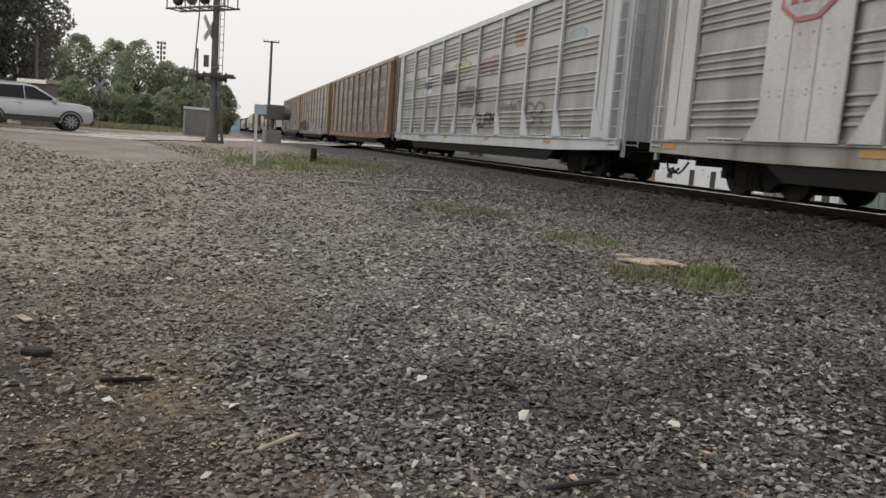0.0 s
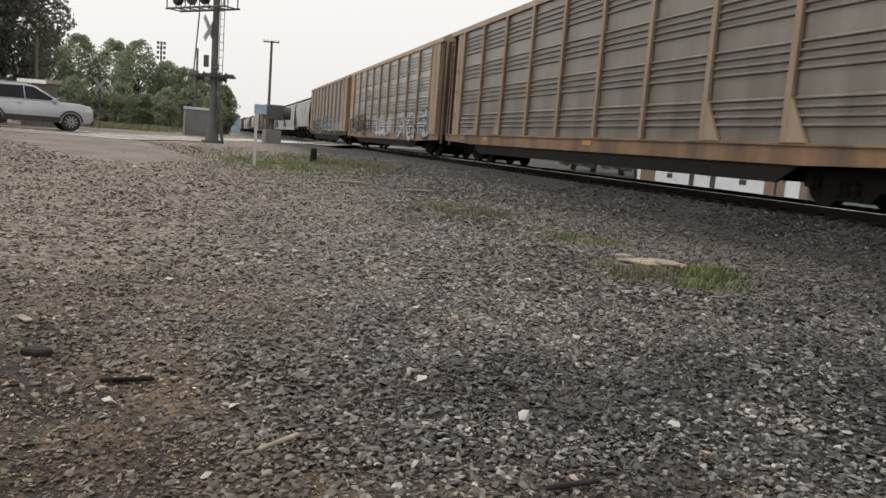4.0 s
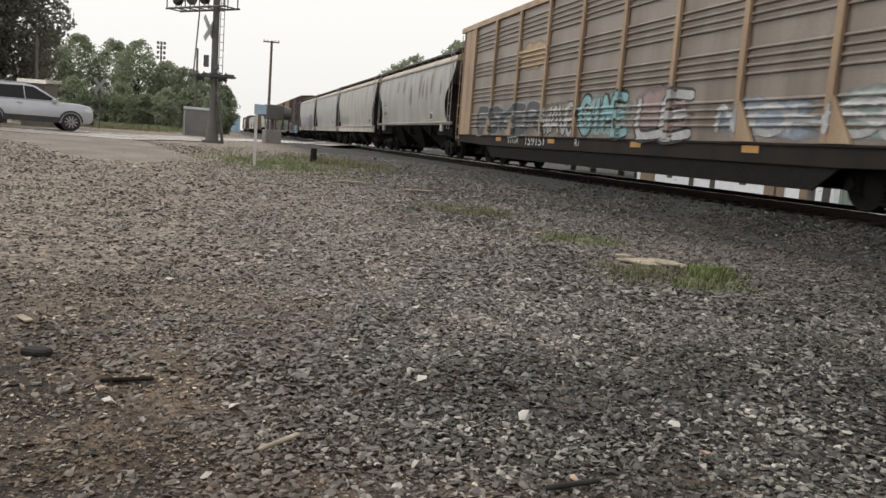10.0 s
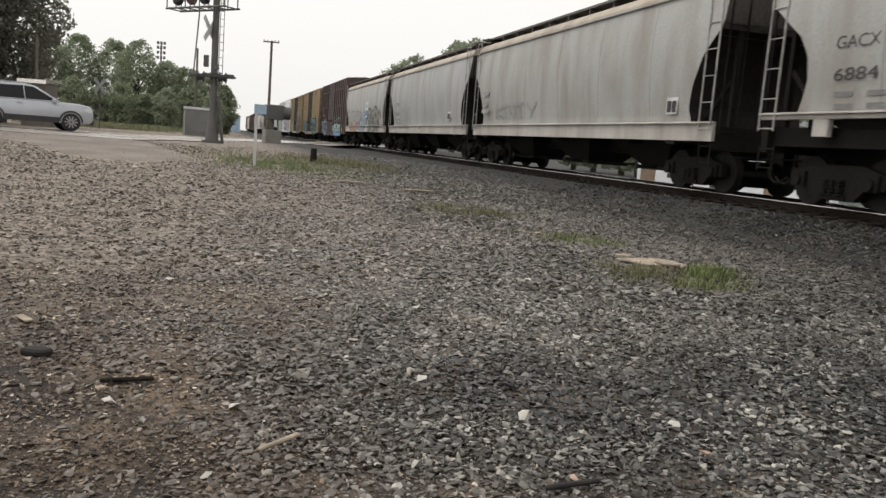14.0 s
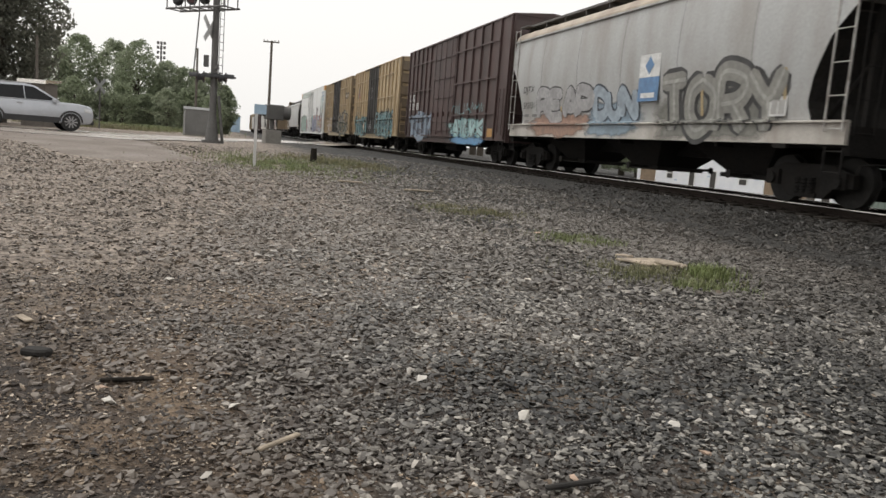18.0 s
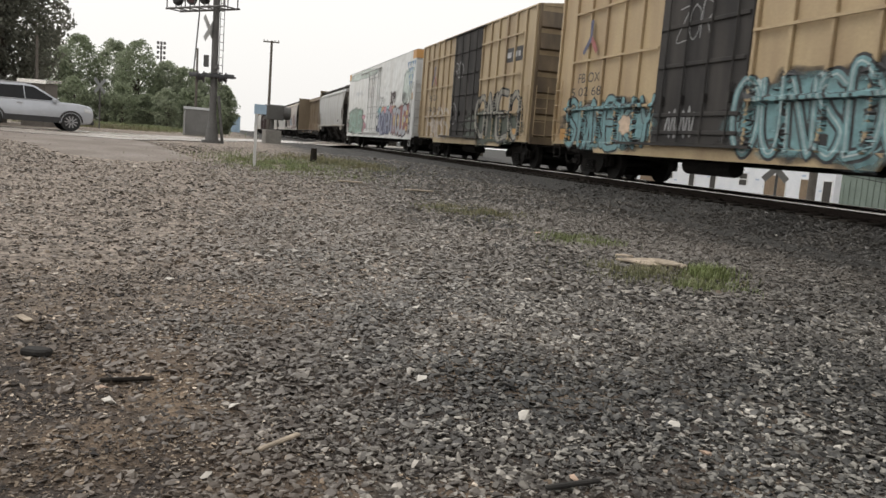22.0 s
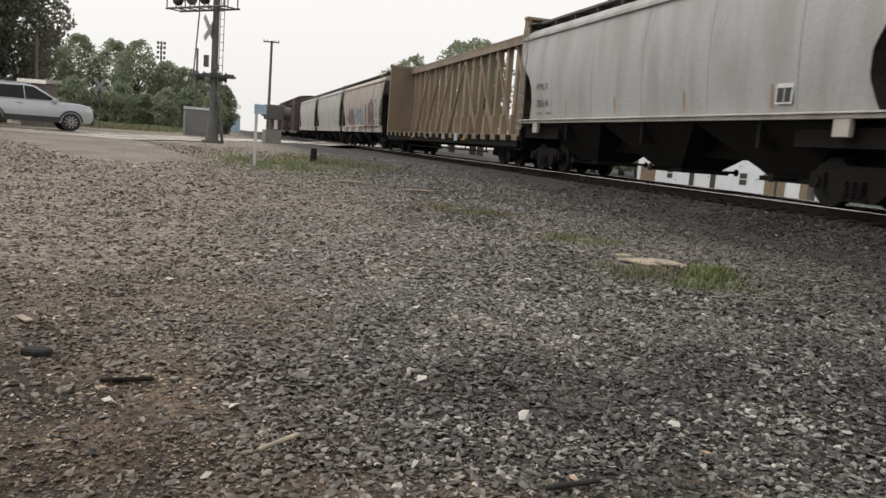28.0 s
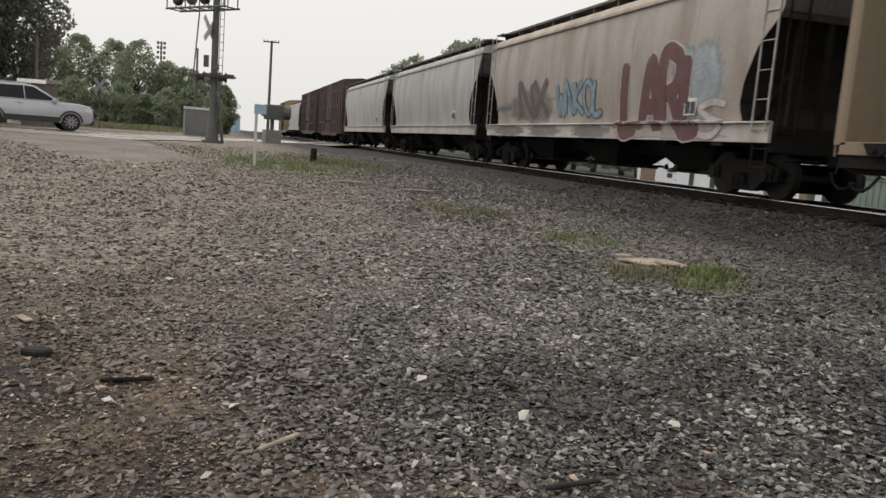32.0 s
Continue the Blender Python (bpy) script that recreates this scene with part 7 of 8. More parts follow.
# first autorack: octagonal red emblem, plates
PL_ORANGE = material("plate_orange", (0.42, 0.23, 0.07), 0.5, 0, 12, 0.15, 3)
STENCIL_DARK = material("faded_stencil", (0.13, 0.098, 0.07), 0.7, 0, 12, 0.15, 3)
PL_YELLOW = material("plate_yellow", (0.38, 0.31, 0.13), 0.5, 0, 12, 0.1, 3)
c0 = (138.6 + 166.2) / 2
bm = bmesh.new()
prism(bm, [(0.78 * math.cos(math.pi / 8 + k * math.pi / 4), 0.52 * math.sin(math.pi / 8 + k * math.pi / 4)) for k in range(8)], -0.012, 0.0, "y")
emblem = part("emblem", bm, ink("emblem_red", (0.42, 0.10, 0.09)), R1, "red octagonal emblem with a pale rim", at=pose(143.65 - c0, -1.66, 3.75))
bm = bmesh.new()
prism(bm, [(0.66 * math.cos(math.pi / 8 + k * math.pi / 4), 0.43 * math.sin(math.pi / 8 + k * math.pi / 4)) for k in range(8)], -0.018, -0.011, "y")
part("rim", bm, PALE, emblem)
bm = bmesh.new()
for k in range(3):
    box(bm, -0.45 + k * 0.32, -0.25 + k * 0.32, -0.024, -0.017, -0.16, 0.18)
part("device", bm, RED, emblem)
bm = bmesh.new()
box(bm, 142.6 - c0, 144.75 - c0, -1.65, -1.60, 1.10, 5.45)
part("wide_post", bm, WHITE_GREY, R1, bevel=0.01)
for x in (143.3, 144.0):
    bm = bmesh.new()
    box(bm, x - c0 - 0.009, x - c0 + 0.009, -1.653, -1.645, 1.14, 5.42)
    part("seam", bm, DARK_SEAM, R1)
for z in (1.95, 2.05, 2.45, 3.05):
    bm = bmesh.new()
    for x in (142.85, 143.15, 143.5, 143.85, 144.2, 144.55):
        rod(bm, (x - c0, -1.648, z), (x - c0, -1.66, z), 0.022, 6)
    part("rivet_row", bm, GREY_SILL, R1)
for car, xs in ((R1, (139.2, 145.2, 151)), (R2, (115.4, 120.2, 126.0, 132.0)), (R3, (86.0, 95.0)), (R4, (57.0, 64.0, 71.0)), (R5, (29.3, 34.2, 39.5, 44.0))):
    for x in xs:
        plate(car, x, x + 0.52, 0.89, 1.03, PL_ORANGE, -1.565, "reflector", "orange reflector plate")
plate(R2, 110.7, 111.2, 0.70, 0.95, PL_YELLOW, -1.565, "notice", "yellow notice plate")
mark(R2, "WRWK", 116.0, 0.78, 0.24, BLACKI, -1.568, 1.0)
S_R2 = rack_side(27.6, 1.5)
cloud(R2, 115.55, 117.45, 2.95, 3.95, WHITE, S_R2, seed=1)
cloud(R2, 124.8, 127.2, 3.5, 4.15, ink("faded_red", (0.32, 0.20, 0.18)), S_R2, seed=2)
cloud(R2, 121.0, 123.4, 3.6, 4.3, ink("faded_yellow", (0.40, 0.38, 0.24)), S_R2, seed=3)
cloud(R2, 128.5, 129.5, 4.2, 4.8, ink("faded_orange", (0.42, 0.24, 0.15)), S_R2, seed=4)
cloud(R2, 133.2, 134.4, 3.9, 4.3, ink("faded_blue", (0.28, 0.36, 0.40)), S_R2, seed=5)
graffiti(R2, 124.6, 127.1, 1.38, 2.0, "CLFM", BLACKI, None, S_R2, 0.12, seed=3)
graffiti(R2, 127.5, 129.8, 1.98, 2.34, "AWWT", ink("ghost_brown", (0.15, 0.12, 0.12)), None, S_R2, 0.08, seed=4)
graffiti(R2, 130.2, 131.8, 1.4, 2.2, "BR", ink("ghost_brown", (0.15, 0.12, 0.12)), None, S_R2, 0.10, 0.05, seed=5)
graffiti(R2, 115.75, 117.3, 3.2, 3.75, "~~~", ink("device_blue", (0.12, 0.20, 0.34)), None, S_R2, 0.14, seed=9)
cloud(R2, 119.2, 121.6, 3.3, 4.0, ink("grime", (0.15, 0.14, 0.13), 0.7, 0.6), S_R2, seed=24)
cloud(R2, 121.8, 125.4, 2.2, 3.1, ink("grime", (0.15, 0.14, 0.13), 0.7, 0.6), S_R2, seed=25)
S_R3 = rack_side(27.5)
graffiti(R3, 82.85, 83.75, 0.9, 1.86, "O", PALE, None, S_R3, 0.05, seed=3)
graffiti(R3, 83.0, 83.6, 1.2, 1.7, "W", PALE, None, S_R3, 0.04, seed=5)
graffiti(R3, 83.8, 84.9, 1.05, 1.34, "~~~", PALE, None, S_R3, 0.035, seed=6)
for zz in (2.90, 2.96, 3.70, 3.77, 3.84):          # small worn stencils on the end bay
    plate(R3, 81.75, 82.15, zz, zz + 0.035, STENCIL_DARK, -1.583, "stencil")
for za, zb, xa, xb in ((1.98, 2.0, 81.68, 82.05), (1.78, 1.80, 81.68, 82.05), (1.80, 1.98, 81.68, 81.70), (1.80, 1.98, 82.03, 82.05)):
    plate(R3, xa, xb, za, zb, STENCIL_DARK, -1.583, "stencil")
S_R4 = rack_side(27.3)
cloud(R4, 74.9, 77.4, 1.1, 2.2, DUSTY, S_R4, seed=11)
graffiti(R4, 75.0, 77.6, 0.95, 2.3, "HE", ink("pale_sea", (0.28, 0.37, 0.36)), BLACKI, S_R4, 0.30, 0.11, seed=7)
graffiti(R4, 70.2, 74.7, 0.74, 2.22, "SPIKES", ink("spray_silver", (0.46, 0.45, 0.44)), BLACKI, S_R4, 0.22, 0.08, seed=8)
cloud(R4, 62.8, 68.8, 0.85, 2.05, ink("faded_lavender", (0.30, 0.28, 0.33)), S_R4, 0.003, 12)
graffiti(R4, 63.5, 68.4, 0.85, 2.0, "SOUP", ink("faded_lilac", (0.44, 0.42, 0.45)), None, S_R4, 0.40, 0.08, seed=9)
cloud(R4, 60.2, 62.6, 1.1, 2.0, ink("dull_violet", (0.19, 0.15, 0.16)), S_R4, seed=14)
cloud(R4, 59.2, 61.4, 3.5, 4.3, ink("primer_white", (0.50, 0.46, 0.43)), S_R4, seed=15)
cloud(R4, 52.6, 54.2, 0.85, 2.0, RUSTP, S_R4, seed=16)
cloud(R4, 53.8, 60.2, 1.11, 2.3, ink("soot", (0.035, 0.03, 0.03)), S_R4, seed=17)
cloud(R4, 63.2, 65.0, 0.82, 2.12, ink("primer_white", (0.50, 0.46, 0.43)), S_R4, 0.005, 37)
cloud(R4, 62.5, 63.3, 1.15, 1.6, ink("slate_blue", (0.12, 0.15, 0.20)), S_R4, 0.004, 38)
OXBLOOD, CHALK_RIM = ink("oxblood", (0.095, 0.035, 0.033), 0.6, 0.8), ink("chalk_rim", (0.42, 0.36, 0.34))
cloud(R4, 52.7, 53.9, 1.12, 2.1, OXBLOOD, S_R4, 0.004, 35)
cloud(R4, 60.3, 61.9, 1.15, 2.1, OXBLOOD, S_R4, 0.004, 36)
graffiti(R4, 53.55, 55.65, 0.80, 2.32, "X", OXBLOOD, CHALK_RIM, S_R4, 0.27, 0.022, seed=3)
graffiti(R4, 55.5, 57.1, 0.98, 2.0, "n", OXBLOOD, CHALK_RIM, S_R4, 0.26, 0.022, seed=4)
graffiti(R4, 57.2, 58.45, 1.10, 2.05, "2", OXBLOOD, CHALK_RIM, S_R4, 0.24, 0.022, seed=5)
graffiti(R4, 58.65, 60.15, 0.76, 2.12, "8", OXBLOOD, CHALK_RIM, S_R4, 0.30, 0.022, seed=6)
graffiti(R4, 59.3, 60.7, 3.40, 4.1, "ZN", ink("washed_red", (0.30, 0.13, 0.12)), None, S_R4, 0.10, seed=7)
S_R5 = rack_side(26.9)
cloud(R5, 33.6, 36.0, 1.15, 2.2, OLIVE, S_R5, seed=18)
graffiti(R5, 26.9, 33.4, 1.14, 2.2, "ESKER", ink("dark_grey", (0.07, 0.07, 0.075)), ink("grey_teal", (0.25, 0.33, 0.34)), S_R5, 0.26, 0.06, seed=11)
graffiti(R5, 33.6, 36.1, 1.16, 2.1, "WAVE", PALE, BLACKI, S_R5, 0.14, 0.05, seed=12)
cloud(R5, 36.2, 39.4, 1.12, 2.3, ink("sea_green", (0.24, 0.36, 0.34)), S_R5, seed=19)
graffiti(R5, 36.3, 39.2, 1.16, 2.3, "GIME", CYAN, BLACKI, S_R5, 0.22, 0.08, seed=13)
cloud(R5, 39.4, 42.0, 1.1, 2.35, ink("dull_pink", (0.30, 0.20, 0.19)), S_R5, seed=20)
graffiti(R5, 39.6, 42.2, 1.1, 2.2, "LE", PALE, BLACKI, S_R5, 0.2, 0.07, seed=14)
cloud(R5, 43.0, 46.0, 1.15, 1.95, STEELB, S_R5, seed=21)
cloud(R5, 46.2, 48.8, 1.15, 2.1, ink("pale_teal", (0.26, 0.33, 0.31)), S_R5, seed=22)
graffiti(R5, 43.0, 48.6, 1.2, 1.9, "NOHSE", PALE, None, S_R5, 0.14, seed=15)
cloud(R5, 30.9, 33.6, 3.3, 4.3, ink("tan_patch", (0.42, 0.29, 0.13)), S_R5, seed=23)
mark(R5, "TTGX", 30.5, 0.83, 0.24, WHITE, -1.57, 1.15)
mark(R5, "159151", 32.3, 0.80, 0.30, WHITE, -1.57, 1.6)
mark(R5, "R1", 36.2, 0.84, 0.24, WHITE, -1.57)

# covered hoppers
def weld_seams(car, x0, x1, bays):
    """Upright joints between the side sheets."""
    centre = (x0 + x1) / 2
    for i in range(1, bays):
        x = x0 + (x1 - x0) * i / bays - centre
        bm = bmesh.new()
        ribbon(bm, [(x, 1.66), (x, 4.25)], 0.035, hopper_surface, 0.004)
        part("weld_seam", bm, SEAM, car)


SEAM = ink("seam_grey", (0.20, 0.185, 0.17), 0.7, 0.28)
for car, x0, x1 in ((H1, 5.95, 22.9), (H2, -12.15, 4.4), (H3, -28.97, -13.15), (H4, -46.4, -30.35), (H5, -141.9, -125.1), (H6, -182.9, -166.3)):
    weld_seams(car, x0, x1, 6)


def hopper_stripes(car, xs, mat):
    for x in xs:
        centre = next(p for c, p in PLACED if c is car)
        bm = bmesh.new()
        ribbon(bm, [(x - centre, 1.74), (x - centre, 2.2)], 0.085, hopper_surface, 0.006)
        part("stripe", bm, mat, car, "yellow visibility stripe")


def hopper_marks(car, text, number, x, z=2.70):
    mark(car, text, x, z, 0.22, BLACKI, -hopper_half_width(z + 0.2) - 0.004, 0.95)
    mark(car, number, x, z - 0.53, 0.22, BLACKI, -hopper_half_width(z - 0.3) - 0.006, 0.95)
    for k in range(2):
        for a, b in ((0.0, 0.42), (0.72, 1.12)):
            zz = z - 0.80 - k * 0.20
            plate(car, x + a, x + b, zz, zz + 0.09, ink("stencil_grey", (0.17, 0.165, 0.16)), -hopper_half_width(zz + 0.05) + 0.001, "stencil_line", thick=0.006)


def hopper_placard(car, x, z=1.74, fill=None):
    """A square service panel: two dark fields in a pale frame."""
    y = -max(hopper_half_width(z), hopper_half_width(z + 0.38)) + 0.002
    plate(car, x, x + 0.46, z, z + 0.38, WHITE, y, "placard_frame", "pale frame of the service panel", 0.010)
    for a, b in ((0.035, 0.215), (0.245, 0.425)):
        plate(car, x + a, x + b, z + 0.035, z + 0.30, fill or BLACKI, y - 0.008, "placard", "dark field of the service panel", 0.006)


def sill_side(x, z):
    """The hopper's side with its deep sill plate."""
    return -1.547 if z < 1.47 else (-1.622 if z < 1.53 else hopper_surface(x, z))


hopper_stripes(H1, (10.9, 13.85, 16.55, 18.95, 20.9), YELLOW)
hopper_stripes(H5, (-138.0, -134.9, -131.6, -128.6), ink("ochre", (0.40, 0.22, 0.07)))
hopper_marks(H1, "GACX", "6884", 7.75)
for k, (z, w) in enumerate(((2.62, 0.7), (2.2, 0.55), (1.95, 0.8))):
    plate(H2, -11.0, -11.0 + w, z, z + 0.14, ink("faint_grey", (0.30, 0.30, 0.29)), -1.62, "stencil_line")
hopper_marks(H3, "CEFX", "11836", -27.35, 2.60)
hopper_marks(H4, "DJTX", "515131", -45.2, 2.55)
hopper_marks(H5, "FMLX", "2014", -140.3, 2.6)
for car, x, z in ((H1, 19.15, 1.78), (H2, 2.46, 1.70), (H3, -16.2, 1.72), (H4, -32.38, 1.60), (H5, -128.46, 1.82), (H6, -169.3, 1.66), (H7, -188, 1.75), (H8, -206, 1.75)):
    hopper_placard(car, x, z, HOP_LIGHT if car is H4 else None)
RUST_BLOOM = ink("rust_bloom", (0.27, 0.20, 0.155), 0.7, 0.45, 0.05)
for k, (x, z, rx, rz) in enumerate(((14.95, 3.15, 0.35, 0.6), (16.9, 3.5, 0.30, 0.75), (17.6, 3.35, 0.22, 0.5), (18.35, 3.3, 0.28, 0.65), (19.2, 3.5, 0.22, 0.55), (21.0, 3.3, 0.18, 0.4), (13.2, 3.6, 0.3, 0.4), (11.6, 3.7, 0.25, 0.4))):
    cloud(H1, x - rx, x + rx, z - rz, z + rz, RUST_BLOOM, hopper_surface, 0.004, 30 + k, "rust_stain")
graffiti(H3, -25.95, -23.05, 1.25, 2.42, "CRCL", ink("tag_grey", (0.19, 0.188, 0.185)), None, sill_side, 0.042, seed=21)
for x in (-28.0, -24.3, -21.6):
    plate(H3, x, x + 0.55, 1.30, 1.44, ink("worn_peach", (0.44, 0.33, 0.24)), -1.546, "reflector", "faded orange reflector", 0.004)
graffiti(H2, -9.6, -5.5, 1.65, 2.3, "KNTY", ink("faint_grey", (0.30, 0.30, 0.29)), None, hopper_surface, 0.10, seed=22)
cloud(H4, -44.6, -40.0, 1.10, 1.9, ink("dull_orange", (0.40, 0.22, 0.14), 0.6, 0.8), sill_side, 0.004, 41)
graffiti(H4, -43.95, -39.9, 1.56, 2.62, "REAP", ink("spray_pale", (0.33, 0.325, 0.325)), ink("charcoal", (0.085, 0.082, 0.085)), hopper_surface, 0.34, 0.045, seed=23)
cloud(H4, -40.3, -37.2, 1.10, 2.1, ink("washed_blue", (0.22, 0.33, 0.42), 0.6, 0.8), sill_side, 0.004, 42)
graffiti(H4, -39.8, -37.5, 1.52, 2.48, "DUN", ink("spray_steel", (0.27, 0.34, 0.40)), ink("deep_navy", (0.05, 0.065, 0.09)), hopper_surface, 0.30, 0.055, seed=24)
cloud(H4, -36.6, -31.9, 1.10, 2.3, ink("putty", (0.22, 0.215, 0.18), 0.6, 0.75), sill_side, 0.004, 43)
graffiti(H4, -36.3, -31.9, 1.12, 2.66, "TORY", ink("spray_putty", (0.235, 0.23, 0.20)), ink("pitch", (0.035, 0.034, 0.034)), sill_side, 0.40, 0.11, seed=25, shine=ink("putty_pale", (0.33, 0.325, 0.29)))
for i, (x, z0, z1) in enumerate(((-42.2, 1.55, 2.1), (-37.75, 1.55, 2.3), (-34.75, 1.6, 2.4), (-32.1, 1.55, 2.55))):
    graffiti(H4, x, x + 0.22, z0, z1, "I", ink("ochre_line", (0.42, 0.29, 0.10)), None, hopper_surface, 0.09, seed=26 + i)
plate(H4, -37.35, -36.4, 2.60, 3.15, WHITE, -1.598, "sign_top", "white sign with a blue diamond device")
plate(H4, -37.35, -36.4, 2.02, 2.60, ink("sign_blue_deep", (0.06, 0.20, 0.42)), -1.594, "sign_base", "blue lower half of the sign")
plate(H4, -37.2, -36.55, 2.10, 2.22, WHITE, -1.600, "sign_text")
cH4 = (-46.4 - 30.35) / 2
bm = bmesh.new()
prism(bm, [(0, -0.22), (0.2, 0), (0, 0.22), (-0.2, 0)], -0.01, 0, "y")
part("diamond", bm, ink("sign_blue_deep", (0.06, 0.20, 0.42)), H4, at=pose(-36.88 - cH4, -1.606, 2.88))
cloud(H6, -180.6, -176.6, 1.55, 2.6, ink("drab", (0.20, 0.17, 0.15), 0.6, 0.55), hopper_surface, 0.003, 44)
graffiti(H6, -179.6, -177.1, 1.62, 3.05, "NX", ink("umber", (0.11, 0.08, 0.07)), ink("dusk", (0.27, 0.23, 0.21)), hopper_surface, 0.30, 0.04, seed=31)
graffiti(H6, -176.4, -173.3, 1.70, 2.80, "WNKOL", ink("worn_sky", (0.17, 0.27, 0.33)), ink("deep_teal", (0.07, 0.115, 0.14)), hopper_surface, 0.15, 0.06, seed=32)
cloud(H6, -169.9, -167.9, 1.55, 3.3, ink("powder_blue", (0.36, 0.42, 0.47), 0.6, 0.7), hopper_surface, 0.003, 45)
cloud(H6, -172.6, -167.6, 1.10, 1.62, ink("chalk_pink", (0.42, 0.34, 0.31), 0.6, 0.8), sill_side, 0.004, 46)
graffiti(H6, -172.2, -168.5, 1.12, 3.22, "LARL", ink("wine", (0.13, 0.038, 0.033)), ink("rim_sand", (0.46, 0.40, 0.37)), sill_side, 0.40, 0.045, seed=33)
graffiti(H6, -168.9, -167.7, 1.12, 2.0, "S", ink("rim_sand", (0.46, 0.40, 0.37)), ink("dusk", (0.27, 0.23, 0.21)), sill_side, 0.14, 0.03, seed=35)
graffiti(H6, -182.0, -180.4, 1.95, 2.2, "~~~~", ink("stencil_grey", (0.17, 0.165, 0.16)), None, hopper_surface, 0.05, seed=36)
for x0, x1 in ((-182.0, -179.0), (-178.6, -176.0), (-175.2, -172.8)):
    cloud(H6, x0, x1, 1.10, 1.46, ink("drab", (0.20, 0.17, 0.15), 0.6, 0.55), sill_side, 0.004, int(-x0))

# boxcars
S_B1, S_B2, S_B3 = boxcar_side(-63.0, -47.0, (-2.40, 1.15)), boxcar_side(-81.1, -65.3, (-1.90, 1.50)), boxcar_side(-98.5, -83.2, (-1.75, 2.00))
cloud(B1, -54.2, -49.4, 0.66, 1.15, ink("bright_blue", (0.06, 0.25, 0.48)), S_B1, seed=51)
cloud(B1, -54.3, -49.2, 0.92, 1.80, ink("aqua", (0.22, 0.43, 0.44)), S_B1, 0.005, 57)
graffiti(B1, -53.8, -49.5, 1.0, 1.80, "AINWK", ink("aqua_pale", (0.30, 0.50, 0.50)), OXIDE, S_B1, 0.20, 0.05, seed=41)
graffiti(B1, -53.9, -49.6, 1.95, 2.45, "~UAM~", CYAN, None, S_B1, 0.035, seed=42)
cloud(B1, -61.9, -57.6, 0.72, 2.2, ink("slate_blue", (0.17, 0.23, 0.31)), S_B1, seed=52)
graffiti(B1, -61.9, -57.4, 0.75, 2.2, "KEM", ink("slate_blue2", (0.18, 0.25, 0.33)), OXIDE, S_B1, 0.34, 0.05, seed=43)
STENCIL_WHITE = ink("stencil_white", (0.50, 0.49, 0.47))
for text, x, z, w, hgt in (("BK", -62.56, 2.78, 0.50, 0.38), ("TY", -61.86, 2.77, 0.50, 0.37), ("15", -62.54, 2.32, 0.48, 0.36), ("65", -61.87, 2.32, 0.50, 0.35), ("55", -61.02, 2.33, 0.50, 0.35)):
    plate(B1, x, x + w, z, z + hgt, STENCIL_WHITE, -1.506, "stencil_patch", "white stencil patch", 0.005)
    mark(B1, text, x + 0.05, z + 0.06, 0.24, BLACKI, -1.514, w - 0.10)
plate(B1, -60.32, -60.24, 2.62, 2.94, STENCIL_WHITE, -1.506, "stencil_patch", thick=0.005)
WORN_TEAL, MIST = ink("worn_teal", (0.10, 0.26, 0.28)), ink("mist_teal", (0.34, 0.44, 0.44))
cloud(B2, -80.5, -74.9, 0.78, 2.15, BLACKI, S_B2, 0.002, 58)
cloud(B2, -80.4, -75.0, 0.80, 2.05, WORN_TEAL, S_B2, 0.004, 53)
graffiti(B2, -80.3, -75.1, 0.80, 2.25, "SWNEKY", WORN_TEAL, BLACKI, S_B2, 0.15, 0.05, seed=44)
cloud(B2, -72.3, -66.4, 0.75, 2.5, BLACKI, S_B2, 0.002, 59)
cloud(B2, -72.0, -66.6, 0.78, 2.3, WORN_TEAL, S_B2, 0.004, 54)
graffiti(B2, -72.0, -66.7, 0.80, 2.45, "OUNSDOS", WORN_TEAL, BLACKI, S_B2, 0.16, 0.06, seed=45, shine=MIST)
for i, x in enumerate((-71.6, -69.9, -67.9)):
    cloud(B2, x, x + 0.5, 2.0, 2.35, MIST, S_B2, 0.016, 100 + i)
graffiti(B2, -74.5, -73.3, 1.0, 1.9, "~~", ink("chalk", (0.26, 0.26, 0.26)), None, S_B2, 0.06, seed=46)
graffiti(B2, -74.4, -73.0, 3.3, 4.1, "ZOR", ink("chalk", (0.26, 0.26, 0.26)), None, S_B2, 0.03, seed=52)
cloud(B2, -76.9, -76.2, 1.22, 1.72, ink("peach", (0.55, 0.38, 0.24)), S_B2, 0.03, seed=55)
mark(B2, "FB OX", -79.5, 2.66, 0.28, BLACKI, -1.584, 1.35)
mark(B2, "5 02 68", -79.9, 2.28, 0.26, BLACKI, -1.584, 1.9)
mark(B3, "FB OX", -96.6, 2.68, 0.28, BLACKI, -1.584, 1.45)
mark(B3, "5 04 05 4", -97.1, 2.12, 0.28, BLACKI, -1.584, 2.4)
plate(B3, -86.2, -84.4, 3.75, 4.25, BLACKI, -1.512, "logo_panel", "black panel with worn pale device")
for a, b in ((-85.9, -85.5), (-85.3, -84.9), (-84.8, -84.6)):
    plate(B3, a, b, 3.9, 4.1, PALE, -1.522, "logo_device")


def fork_logo(car, x, z):
    """A three-pronged emblem in blue and red."""
    centre = next(p for c, p in PLACED if c is car)
    for pts, m in (([(0, 0.5), (0, 0)], ink("navy", (0.05, 0.06, 0.14))), ([(0, 0), (-0.42, -0.42)], ink("navy", (0.05, 0.06, 0.14))), ([(0, 0), (0.42, -0.42)], RED)):
        bm = bmesh.new()
        ribbon(bm, [(x - centre + a, z + b) for a, b in pts], 0.16, lambda px, pz: -1.588, 0.004 if m is RED else 0.007)
        part("emblem", bm, m, car)


